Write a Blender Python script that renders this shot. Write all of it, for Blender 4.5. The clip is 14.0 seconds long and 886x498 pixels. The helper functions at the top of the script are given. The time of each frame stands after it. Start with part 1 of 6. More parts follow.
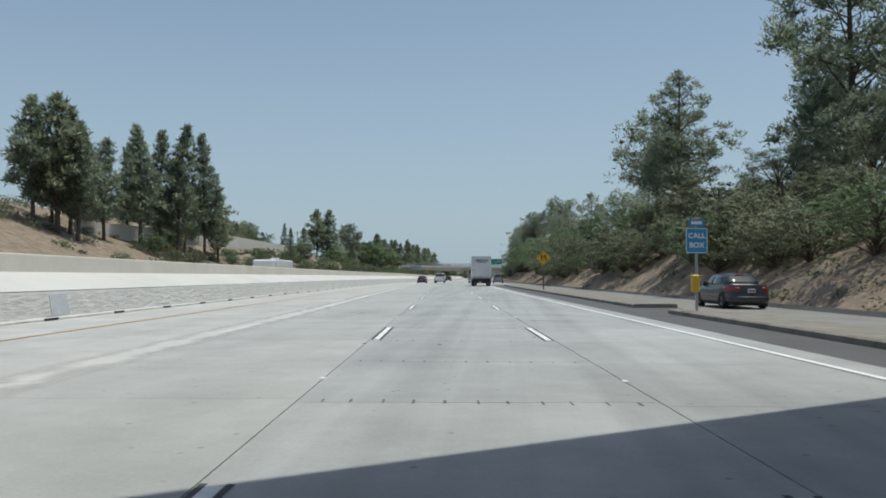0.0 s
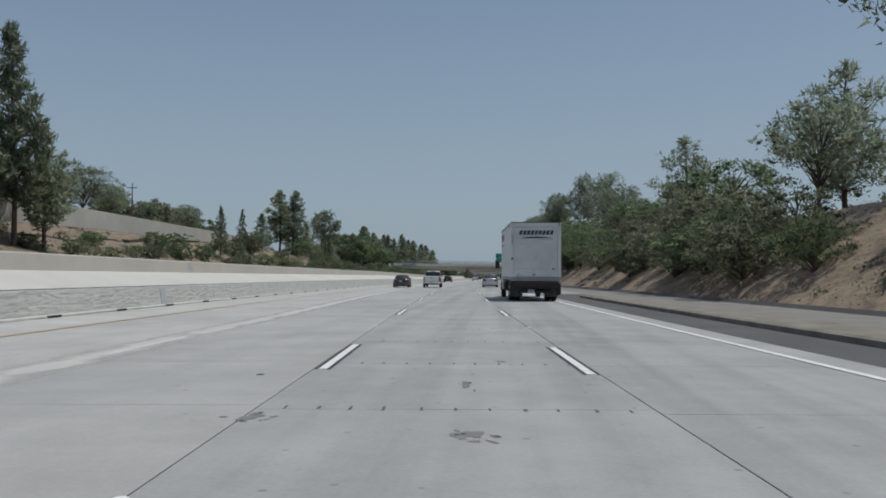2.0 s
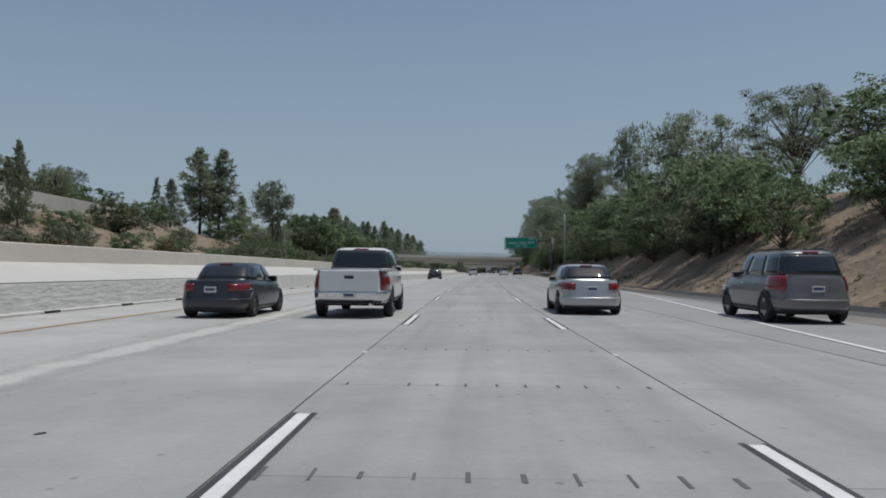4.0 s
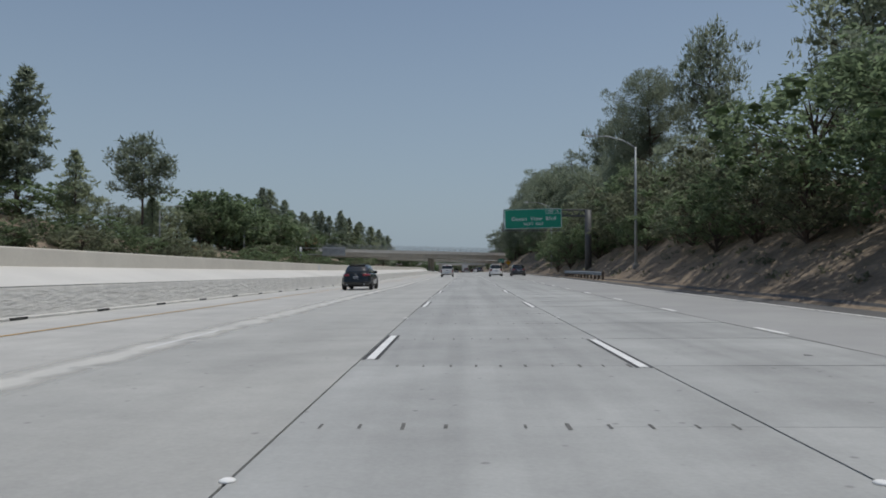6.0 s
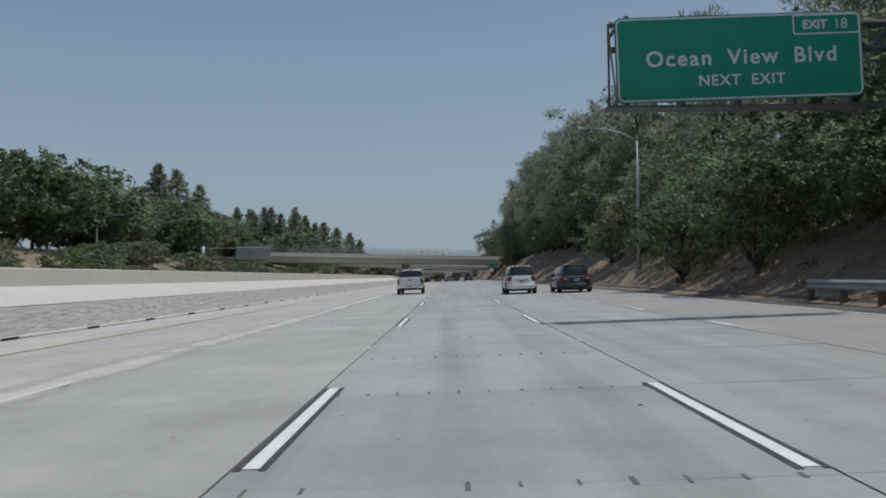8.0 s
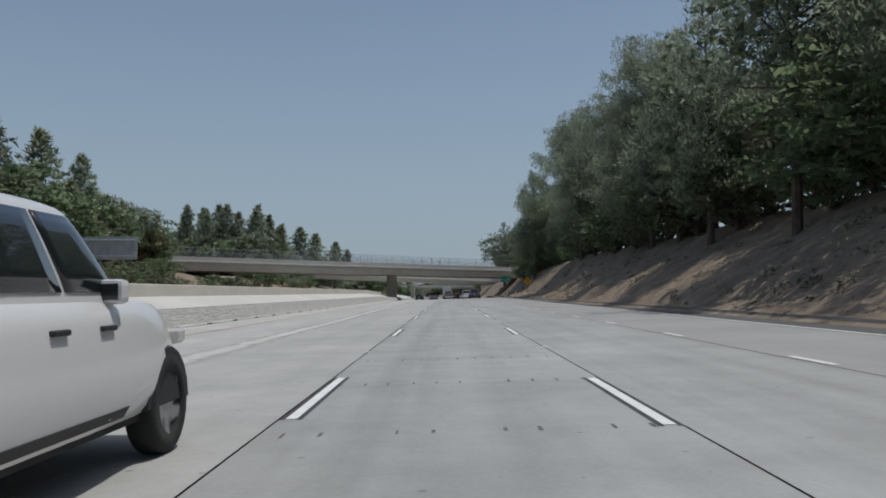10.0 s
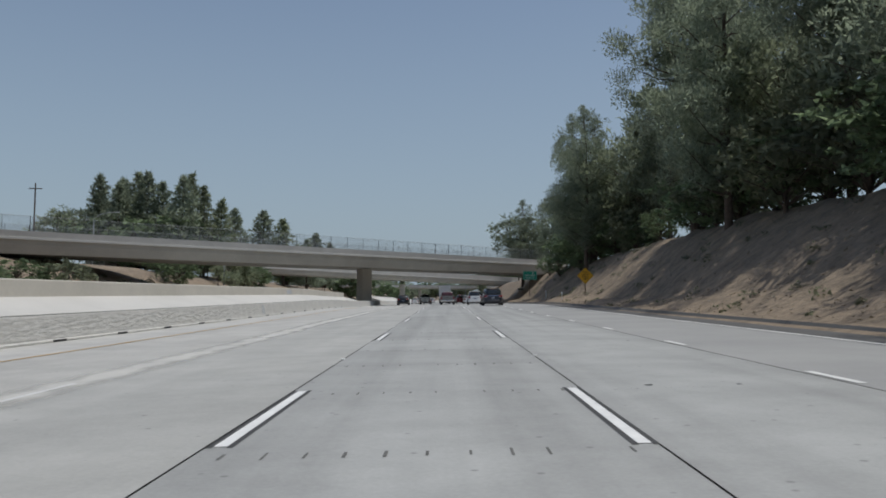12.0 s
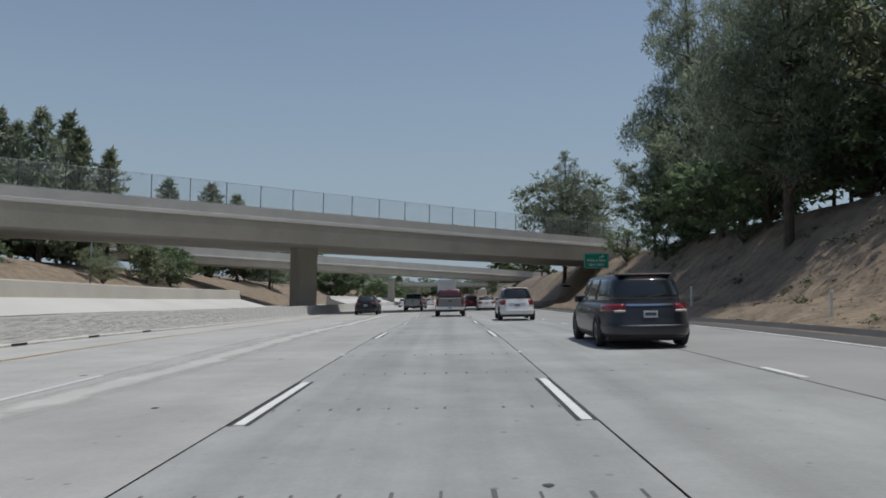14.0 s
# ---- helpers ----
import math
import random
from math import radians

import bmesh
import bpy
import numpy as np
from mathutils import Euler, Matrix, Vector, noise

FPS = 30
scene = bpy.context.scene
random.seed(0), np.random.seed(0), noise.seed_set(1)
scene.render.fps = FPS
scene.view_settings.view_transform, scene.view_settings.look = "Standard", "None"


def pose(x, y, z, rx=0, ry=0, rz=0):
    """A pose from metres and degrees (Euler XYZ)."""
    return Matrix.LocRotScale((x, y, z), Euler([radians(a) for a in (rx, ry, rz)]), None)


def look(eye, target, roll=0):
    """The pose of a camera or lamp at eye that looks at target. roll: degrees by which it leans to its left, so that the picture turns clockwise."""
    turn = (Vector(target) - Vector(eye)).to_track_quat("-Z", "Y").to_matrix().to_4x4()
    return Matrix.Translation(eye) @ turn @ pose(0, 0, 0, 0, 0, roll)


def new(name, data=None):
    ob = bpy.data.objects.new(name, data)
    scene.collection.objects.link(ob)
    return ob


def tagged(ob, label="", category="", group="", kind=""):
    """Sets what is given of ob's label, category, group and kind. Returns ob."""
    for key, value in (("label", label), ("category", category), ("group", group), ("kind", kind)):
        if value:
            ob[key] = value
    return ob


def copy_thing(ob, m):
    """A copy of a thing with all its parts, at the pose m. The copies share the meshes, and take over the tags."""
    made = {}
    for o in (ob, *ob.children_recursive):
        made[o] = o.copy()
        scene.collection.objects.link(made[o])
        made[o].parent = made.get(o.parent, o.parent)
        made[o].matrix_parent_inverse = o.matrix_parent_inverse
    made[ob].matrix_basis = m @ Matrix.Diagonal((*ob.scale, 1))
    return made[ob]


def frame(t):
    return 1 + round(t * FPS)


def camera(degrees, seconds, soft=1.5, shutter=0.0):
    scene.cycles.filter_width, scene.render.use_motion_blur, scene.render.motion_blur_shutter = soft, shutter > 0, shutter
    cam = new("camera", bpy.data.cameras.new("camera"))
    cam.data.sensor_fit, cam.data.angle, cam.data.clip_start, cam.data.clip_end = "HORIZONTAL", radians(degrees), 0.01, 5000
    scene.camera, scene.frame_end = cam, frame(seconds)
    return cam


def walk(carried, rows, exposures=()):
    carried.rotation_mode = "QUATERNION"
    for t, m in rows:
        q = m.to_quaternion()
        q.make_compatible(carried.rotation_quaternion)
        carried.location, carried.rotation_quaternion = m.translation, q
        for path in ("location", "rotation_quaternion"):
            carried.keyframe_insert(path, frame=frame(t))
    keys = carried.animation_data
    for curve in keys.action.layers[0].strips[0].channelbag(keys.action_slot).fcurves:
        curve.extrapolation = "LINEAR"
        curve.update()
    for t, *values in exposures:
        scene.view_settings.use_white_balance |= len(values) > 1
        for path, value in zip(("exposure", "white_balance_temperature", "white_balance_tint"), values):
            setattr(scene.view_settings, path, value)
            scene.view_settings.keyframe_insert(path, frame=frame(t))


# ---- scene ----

cam = camera(60.0, 14.0, soft=1.8)
PATH = [
    (0, (7.491, -1.593, 1.285), (7.3495, 0.4007, 1.3568), 0.04),
    (0.5, (6.465, 14.662, 1.268), (6.3284, 16.6557, 1.3348), 0.01),
    (1, (5.443, 30.739, 1.248), (5.3049, 32.7327, 1.3137), 0.06),
    (1.5, (4.488, 46.772, 1.238), (4.3466, 48.7662, 1.3073), 0.10),
    (2, (3.474, 62.351, 1.238), (3.3330, 64.3450, 1.3097), 0.08),
    (2.5, (2.458, 78.716, 1.247), (2.3169, 80.7096, 1.3182), 0.07),
    (3, (1.445, 94.201, 1.255), (1.3090, 96.1952, 1.3222), 0.16),
    (3.2, (1.042, 101.103, 1.259), (0.9071, 103.0973, 1.3243), 0.21),
    (5.3, (-1.409, 170.366, 1.232), (-1.4745, 172.3643, 1.2754), 0.29),
    (5.5, (-1.478, 176.992, 1.229), (-1.5379, 178.9907, 1.2741), 0.23),
    (6, (-1.615, 193.719, 1.226), (-1.6610, 195.7178, 1.2773), 0.06),
    (6.5, (-1.621, 209.891, 1.225), (-1.6505, 211.8905, 1.2815), -0.11),
    (7, (-1.541, 226.207, 1.228), (-1.5596, 228.2064, 1.2899), -0.25),
    (7.5, (-1.414, 241.999, 1.224), (-1.4236, 243.9976, 1.2912), -0.39),
    (8, (-1.199, 257.622, 1.215), (-1.2016, 259.6208, 1.2869), -0.50),
    (8.2, (-1.118, 263.888, 1.213), (-1.1193, 265.8868, 1.2869), -0.51),
    (10.3, (-0.525, 322.957, 1.210), (-0.5278, 324.9537, 1.3254), 0.05),
    (10.5, (-0.473, 329.625, 1.212), (-0.4760, 331.6215, 1.3276), 0.10),
    (11, (-0.333, 344.346, 1.221), (-0.3340, 346.3425, 1.3349), 0.24),
    (11.5, (-0.207, 358.413, 1.236), (-0.2076, 360.4099, 1.3500), 0.38),
    (12, (-0.010, 373.244, 1.250), (-0.0120, 375.2407, 1.3660), 0.52),
    (12.5, (0.150, 388.356, 1.262), (0.1440, 390.3526, 1.3786), 0.53),
    (13, (0.236, 401.383, 1.282), (0.2293, 403.3792, 1.3981), 0.48),
    (13.5, (0.342, 416.442, 1.302), (0.3315, 418.4386, 1.4173), 0.47),
    (14, (0.377, 430.478, 1.315), (0.3647, 432.4744, 1.4267), 0.67),
]
walk(cam, [(t, look(eye, target, roll)) for t, eye, target, roll in PATH],
     exposures=[(0, 0.05, 6500, 5), (0.2, -0.12, 6500, 6), (0.5, -0.27, 6500, 8), (1.0, -0.38, 6500, 9), (8, -0.38, 6500, 10), (11, -0.33, 6500, 10), (14, -0.31, 6500, 10)])

# ---- world and sun ----
SUN_EL, SUN_AZ = 75.0, 75.0        # degrees; azimuth from +y towards +x
world = bpy.data.worlds.new("sky")
scene.world = world
world.use_nodes = True
wn = world.node_tree
sky = wn.nodes.new("ShaderNodeTexSky")
sky.sky_type = "NISHITA"
sky.sun_disc = False
sky.sun_elevation = radians(SUN_EL)
sky.sun_rotation = radians(SUN_AZ)
sky.air_density, sky.dust_density, sky.ozone_density = 1.0, 1.6, 1.5
bg = wn.nodes["Background"]
# summer haze: the sky pales to grey-blue towards the horizon all round
wtc = wn.nodes.new("ShaderNodeTexCoord")
wsep = wn.nodes.new("ShaderNodeSeparateXYZ")
wn.links.new(wtc.outputs["Generated"], wsep.inputs[0])
wramp = wn.nodes.new("ShaderNodeMapRange")
wramp.inputs[1].default_value, wramp.inputs[2].default_value = 0.0, 0.52
wramp.inputs[3].default_value, wramp.inputs[4].default_value = 0.85, 0.0
wn.links.new(wsep.outputs[2], wramp.inputs[0])
wmix = wn.nodes.new("ShaderNodeMix")
wmix.data_type = "RGBA"
wn.links.new(wramp.outputs[0], wmix.inputs[0])
wn.links.new(sky.outputs[0], wmix.inputs[6])
wmix.inputs[7].default_value = (3.55, 4.55, 5.5, 1)
wn.links.new(wmix.outputs[2], bg.inputs[0])
bg.inputs[1].default_value = 0.106
sun = new("sun", bpy.data.lights.new("sun", "SUN"))
sun.data.energy, sun.data.angle, sun.data.color = 2.95, radians(0.6), (1.0, 0.985, 0.93)
_d = Vector((math.sin(radians(SUN_AZ)) * math.cos(radians(SUN_EL)), math.cos(radians(SUN_AZ)) * math.cos(radians(SUN_EL)), math.sin(radians(SUN_EL))))
sun.matrix_world = look(_d * 50, (0, 0, 0))


# ---- materials ----
def mat(name, color, rough=0.7, metal=0.0, var=0.25, scale=1.0, fine=30.0, bump=0.15, tint=None, random_tint=0.0, island=0.0, spec=0.5, coat=0.0, bump_scale=None):
    """A procedural surface: two scales of noise in the colour, fine relief, optional per-object or per-island change."""
    m = bpy.data.materials.new(name)
    m.use_nodes = True
    nt = m.node_tree
    b = nt.nodes["Principled BSDF"]
    b.inputs["Roughness"].default_value = rough
    b.inputs["Metallic"].default_value = metal
    b.inputs["Specular IOR Level"].default_value = spec
    b.inputs["Coat Weight"].default_value = coat
    b.inputs["Coat Roughness"].default_value = 0.05
    geo = nt.nodes.new("ShaderNodeNewGeometry")
    n1 = nt.nodes.new("ShaderNodeTexNoise")
    n1.inputs["Scale"].default_value = scale
    n1.inputs["Detail"].default_value = 6
    n1.inputs["Roughness"].default_value = 0.62
    n2 = nt.nodes.new("ShaderNodeTexNoise")
    n2.inputs["Scale"].default_value = fine
    n2.inputs["Detail"].default_value = 4
    for n in (n1, n2):
        nt.links.new(geo.outputs["Position"], n.inputs["Vector"])
    c2 = tint or tuple(c * (1 - var) for c in color)
    mix = nt.nodes.new("ShaderNodeMix")
    mix.data_type = "RGBA"
    mix.inputs[6].default_value = (*color, 1)
    mix.inputs[7].default_value = (*c2, 1)
    ramp = nt.nodes.new("ShaderNodeMapRange")
    ramp.inputs[1].default_value, ramp.inputs[2].default_value = 0.35, 0.68
    nt.links.new(n1.outputs[0], ramp.inputs[0])
    nt.links.new(ramp.outputs[0], mix.inputs[0])
    hsv = nt.nodes.new("ShaderNodeHueSaturation")
    nt.links.new(mix.outputs[2], hsv.inputs["Color"])
    val = nt.nodes.new("ShaderNodeMapRange")
    val.inputs[3].default_value, val.inputs[4].default_value = 1 - 0.5 * var, 1 + 0.5 * var
    nt.links.new(n2.outputs[0], val.inputs[0])
    last = val.outputs[0]
    for amount, node, out in ((random_tint, "ShaderNodeObjectInfo", "Random"), (island, None, "Random Per Island")):
        if amount:
            src = (nt.nodes.new(node) if node else geo).outputs[out]
            r = nt.nodes.new("ShaderNodeMapRange")
            r.inputs[3].default_value, r.inputs[4].default_value = 1 - amount, 1 + amount
            nt.links.new(src, r.inputs[0])
            mul = nt.nodes.new("ShaderNodeMath")
            mul.operation = "MULTIPLY"
            nt.links.new(last, mul.inputs[0])
            nt.links.new(r.outputs[0], mul.inputs[1])
            last = mul.outputs[0]
    nt.links.new(last, hsv.inputs["Value"])
    nt.links.new(hsv.outputs[0], b.inputs["Base Color"])
    if bump:
        bp = nt.nodes.new("ShaderNodeBump")
        bp.inputs["Strength"].default_value = bump
        bp.inputs["Distance"].default_value = 0.02
        if bump_scale:
            n3 = nt.nodes.new("ShaderNodeTexNoise")
            n3.inputs["Scale"].default_value = bump_scale
            n3.inputs["Detail"].default_value = 5
            nt.links.new(geo.outputs["Position"], n3.inputs["Vector"])
            nt.links.new(n3.outputs[0], bp.inputs["Height"])
        else:
            nt.links.new(n2.outputs[0], bp.inputs["Height"])
        nt.links.new(bp.outputs[0], b.inputs["Normal"])
    return m


def leafy(name, color, dark, island=0.22):
    m = mat(name, color, rough=0.75, var=0.3, scale=0.35, fine=3.0, bump=0, tint=dark, island=island, random_tint=0.15, spec=0.12)
    nt = m.node_tree
    b = nt.nodes["Principled BSDF"]
    tr = nt.nodes.new("ShaderNodeBsdfTranslucent")
    add = nt.nodes.new("ShaderNodeMixShader")
    add.inputs[0].default_value = 0.56
    src = b.inputs["Base Color"].links[0].from_socket
    up = nt.nodes.new("ShaderNodeHueSaturation")
    up.inputs["Value"].default_value, up.inputs["Saturation"].default_value = 2.7, 0.95
    nt.links.new(src, up.inputs["Color"])
    nt.links.new(up.outputs[0], tr.inputs[0])
    nt.links.new(b.outputs[0], add.inputs[1])
    nt.links.new(tr.outputs[0], add.inputs[2])
    nt.links.new(add.outputs[0], nt.nodes["Material Output"].inputs[0])
    return m


def clear_glass(name, color=(0.02, 0.025, 0.028), rough=0.04):
    m = bpy.data.materials.new(name)
    m.use_nodes = True
    b = m.node_tree.nodes["Principled BSDF"]
    b.inputs["Base Color"].default_value = (*color, 1)
    b.inputs["Roughness"].default_value = rough
    b.inputs["Specular IOR Level"].default_value = 0.6
    b.inputs["Coat Weight"].default_value = 0.4
    return m


def road_concrete(name, color, dark, tones=0.05, streak=0.82):
    """Worn concrete: broad stains stretched along the traffic, wheel-path darkening, fine aggregate."""
    m = mat(name, color, rough=0.82, var=0.22, scale=0.22, fine=24.0, bump=0.14, tint=dark, random_tint=tones)
    nt = m.node_tree
    geo = next(n for n in nt.nodes if n.type == "NEW_GEOMETRY")
    mp = nt.nodes.new("ShaderNodeMapping")
    mp.inputs["Scale"].default_value = (1.3, 0.03, 1.0)
    nt.links.new(geo.outputs["Position"], mp.inputs[0])
    n = nt.nodes.new("ShaderNodeTexNoise")
    n.inputs["Scale"].default_value, n.inputs["Detail"].default_value = 1.0, 4
    nt.links.new(mp.outputs[0], n.inputs["Vector"])
    b = nt.nodes["Principled BSDF"]
    src = b.inputs["Base Color"].links[0].from_socket
    mx = nt.nodes.new("ShaderNodeMix")
    mx.data_type, mx.blend_type = "RGBA", "MULTIPLY"
    mx.inputs[7].default_value = (streak, streak, streak, 1)
    r = nt.nodes.new("ShaderNodeMapRange")
    r.inputs[1].default_value, r.inputs[2].default_value = 0.42, 0.66
    nt.links.new(n.outputs[0], r.inputs[0])
    nt.links.new(r.outputs[0], mx.inputs[0])
    nt.links.new(src, mx.inputs[6])
    # blotches of wear a stride across
    nb = nt.nodes.new("ShaderNodeTexNoise")
    nb.inputs["Scale"].default_value, nb.inputs["Detail"].default_value, nb.inputs["Roughness"].default_value = 0.55, 9, 0.7
    nt.links.new(geo.outputs["Position"], nb.inputs["Vector"])
    rb = nt.nodes.new("ShaderNodeMapRange")
    rb.inputs[1].default_value, rb.inputs[2].default_value = 0.36, 0.64
    rb.inputs[3].default_value, rb.inputs[4].default_value = 0.88, 1.08
    nt.links.new(nb.outputs[0], rb.inputs[0])
    # small dark spots: gum, oil drips, chipped aggregate
    v = nt.nodes.new("ShaderNodeTexVoronoi")
    v.inputs["Scale"].default_value = 2.6
    nt.links.new(geo.outputs["Position"], v.inputs["Vector"])
    r2 = nt.nodes.new("ShaderNodeMapRange")
    r2.inputs[1].default_value, r2.inputs[2].default_value = 0.05, 0.10
    r2.inputs[3].default_value, r2.inputs[4].default_value = 0.66, 1.0
    nt.links.new(v.outputs["Distance"], r2.inputs[0])
    hs = nt.nodes.new("ShaderNodeHueSaturation")
    nt.links.new(mx.outputs[2], hs.inputs["Color"])
    mm = nt.nodes.new("ShaderNodeMath")
    mm.operation = "MULTIPLY"
    nt.links.new(r2.outputs[0], mm.inputs[0])
    nt.links.new(rb.outputs[0], mm.inputs[1])
    nt.links.new(mm.outputs[0], hs.inputs["Value"])
    nt.links.new(hs.outputs[0], b.inputs["Base Color"])
    return m


CONCRETE = road_concrete("lane_concrete", (0.385, 0.39, 0.378), (0.335, 0.34, 0.33))
CONCRETE_PALE = road_concrete("pale_lane_concrete", (0.478, 0.47, 0.44), (0.42, 0.414, 0.39), 0.05, 0.93)
CONCRETE_LEFT = road_concrete("left_lane_concrete", (0.41, 0.408, 0.385), (0.36, 0.36, 0.343), 0.05, 0.93)
SLOT = mat("dowel_patch", (0.15, 0.148, 0.14), rough=0.9, var=0.3, fine=12)
JOINT = mat("joint_sealant", (0.055, 0.053, 0.05), rough=0.9, fine=12)
ASPHALT = mat("shoulder_asphalt", (0.115, 0.113, 0.11), rough=0.9, var=0.25, scale=0.4, fine=40, bump=0.3, tint=(0.085, 0.084, 0.083))
PALE_ASPHALT = mat("aged_lane_asphalt", (0.345, 0.345, 0.335), rough=0.88, var=0.18, scale=0.25, fine=30, bump=0.2, tint=(0.285, 0.285, 0.28))
# apron paler than the upper wall: its sunlit brightness is put into the colour
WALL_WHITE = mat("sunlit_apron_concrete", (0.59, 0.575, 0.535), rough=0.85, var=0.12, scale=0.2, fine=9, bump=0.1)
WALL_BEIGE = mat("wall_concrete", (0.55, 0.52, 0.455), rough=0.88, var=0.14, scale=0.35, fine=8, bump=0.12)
WALL_STONE = mat("rough_faced_barrier", (0.57, 0.562, 0.53), rough=0.9, var=0.16, scale=1.6, fine=9, bump=1.0, bump_scale=4.2)
_nt = WALL_STONE.node_tree
_map = _nt.nodes.new("ShaderNodeMapping")        # long low stones, laid in rough courses
_map.inputs["Scale"].default_value = (1.0, 0.42, 1.9)
_nt.links.new(next(n for n in _nt.nodes if n.type == "NEW_GEOMETRY").outputs["Position"], _map.inputs[0])
for _n in _nt.nodes:
    if _n.type == "TEX_NOISE" and abs(_n.inputs["Scale"].default_value - 4.2) < 0.01:
        _nt.links.new(_map.outputs[0], _n.inputs["Vector"])
    if _n.type == "BUMP":
        _n.inputs["Distance"].default_value = 0.06
BRIDGE_C = mat("bridge_concrete", (0.44, 0.41, 0.35), rough=0.85, var=0.18, scale=0.25, fine=6, bump=0.12)
BRIDGE_LIP = mat("bridge_parapet_concrete", (0.5, 0.48, 0.44), rough=0.85, var=0.15, scale=0.4, fine=6, bump=0.1)
CURB = mat("curb_concrete", (0.33, 0.32, 0.30), rough=0.9, var=0.25, scale=0.8, fine=14, bump=0.2)
DIRT = mat("dry_hillside_soil", (0.300, 0.232, 0.165), rough=0.95, var=0.5, scale=0.9, fine=7.0, bump=1.0, tint=(0.150, 0.118, 0.085), bump_scale=2.6)
for _n in DIRT.node_tree.nodes:
    if _n.type == "BUMP":
        _n.inputs["Distance"].default_value = 0.14
PAINT_W = mat("white_lane_paint", (0.82, 0.82, 0.80), rough=0.6, var=0.15, scale=3, fine=18, bump=0.05)
PAINT_FAINT = mat("worn_white_paint", (0.70, 0.70, 0.68), rough=0.75, var=0.2, scale=2, fine=18, bump=0.05)
PAINT_K = mat("black_contrast_paint", (0.07, 0.07, 0.07), rough=0.8, var=0.4, scale=4, fine=20, bump=0.1)
PAINT_Y = mat("worn_yellow_paint", (0.50, 0.30, 0.085), rough=0.7, var=0.3, scale=0.8, fine=15, bump=0.05)
STEEL = mat("galvanised_steel", (0.40, 0.42, 0.43), rough=0.6, metal=0.5, var=0.2, scale=1.5, fine=20, bump=0.03)
DARK_STEEL = mat("weathered_sign_truss_steel", (0.12, 0.122, 0.125), rough=0.6, metal=0.4, var=0.3, scale=2, fine=14, bump=0.05)
WOOD = mat("weathered_pole_wood", (0.16, 0.12, 0.09), rough=0.9, var=0.3, scale=2, fine=20, bump=0.3)
SIGN_G = mat("green_sign_sheeting", (0.004, 0.29, 0.18), rough=0.45, var=0.12, scale=0.7, fine=6, bump=0.01)
SIGN_W = mat("white_sign_sheeting", (0.75, 0.77, 0.76), rough=0.5, var=0.08, scale=2, fine=10, bump=0)
SIGN_Y = mat("yellow_sign_sheeting", (0.72, 0.40, 0.02), rough=0.5, var=0.12, scale=2, fine=10, bump=0)
SIGN_B = mat("blue_sign_sheeting", (0.045, 0.25, 0.46), rough=0.5, var=0.12, scale=2, fine=10, bump=0)
SIGN_K = mat("black_sign_ink", (0.015, 0.015, 0.015), rough=0.6, var=0.2)
CALLBOX_Y = mat("call_box_yellow", (0.70, 0.42, 0.03), rough=0.5, var=0.15)
PINE = leafy("pine_needles", (0.150, 0.172, 0.122), (0.105, 0.125, 0.090))
PINE_PALE = leafy("pale_needles", (0.168, 0.188, 0.120), (0.112, 0.130, 0.084))
BROAD = leafy("broad_leaves", (0.108, 0.142, 0.076), (0.072, 0.098, 0.054))
SHRUB = leafy("dusty_shrub_leaves", (0.122, 0.132, 0.086), (0.078, 0.088, 0.056))
RUSTY = leafy("rust_coloured_leaves", (0.19, 0.135, 0.075), (0.10, 0.09, 0.05))
BARK = mat("bark", (0.12, 0.09, 0.07), rough=0.95, var=0.4, scale=3, fine=14, bump=0.8)
RUBBER = mat("tyre_rubber", (0.025, 0.025, 0.025), rough=0.85, var=0.3, scale=6, fine=30, bump=0.1)
RIM = mat("alloy_rim", (0.45, 0.45, 0.46), rough=0.35, metal=0.8, var=0.15, scale=8, fine=30, bump=0)
RIM_DARK = mat("dark_alloy_rim", (0.05, 0.05, 0.052), rough=0.35, metal=0.6, var=0.15, scale=8, fine=30, bump=0)
TINT = clear_glass("tinted_glass")
CHROME = mat("chrome", (0.7, 0.7, 0.7), rough=0.15, metal=1.0, var=0.1, bump=0)
BLACK_TRIM = mat("black_trim_plastic", (0.025, 0.025, 0.026), rough=0.6, var=0.3, scale=3, fine=20, bump=0.05)
UNDER = mat("grimy_chassis", (0.035, 0.034, 0.033), rough=0.8, var=0.5, scale=3, fine=12, bump=0.2)
TAIL = clear_glass("red_tail_lamp", (0.19, 0.009, 0.012), 0.15)
TAIL_CLEAR = clear_glass("clear_lamp_lens", (0.55, 0.53, 0.5), 0.12)
P_WHITE = mat("white_car_paint", (0.72, 0.72, 0.71), rough=0.3, var=0.04, scale=0.8, fine=8, bump=0, coat=0.6)
P_GREY = mat("grey_car_paint", (0.20, 0.195, 0.19), rough=0.35, metal=0.3, var=0.08, scale=0.8, fine=8, bump=0, coat=0.5)
P_SILVER = mat("silver_car_paint", (0.50, 0.50, 0.49), rough=0.32, metal=0.4, var=0.06, scale=0.8, fine=8, bump=0, coat=0.5)
P_BLACK = mat("black_green_car_paint", (0.009, 0.012, 0.013), rough=0.22, var=0.1, scale=0.8, fine=8, bump=0, coat=0.4, spec=0.4)
P_NAVY = mat("dark_blue_grey_car_paint", (0.035, 0.037, 0.043), rough=0.35, metal=0.15, var=0.1, scale=0.8, fine=8, bump=0, coat=0.4)
P_RED = mat("dull_red_car_paint", (0.20, 0.03, 0.03), rough=0.35, var=0.1, bump=0, coat=0.4)
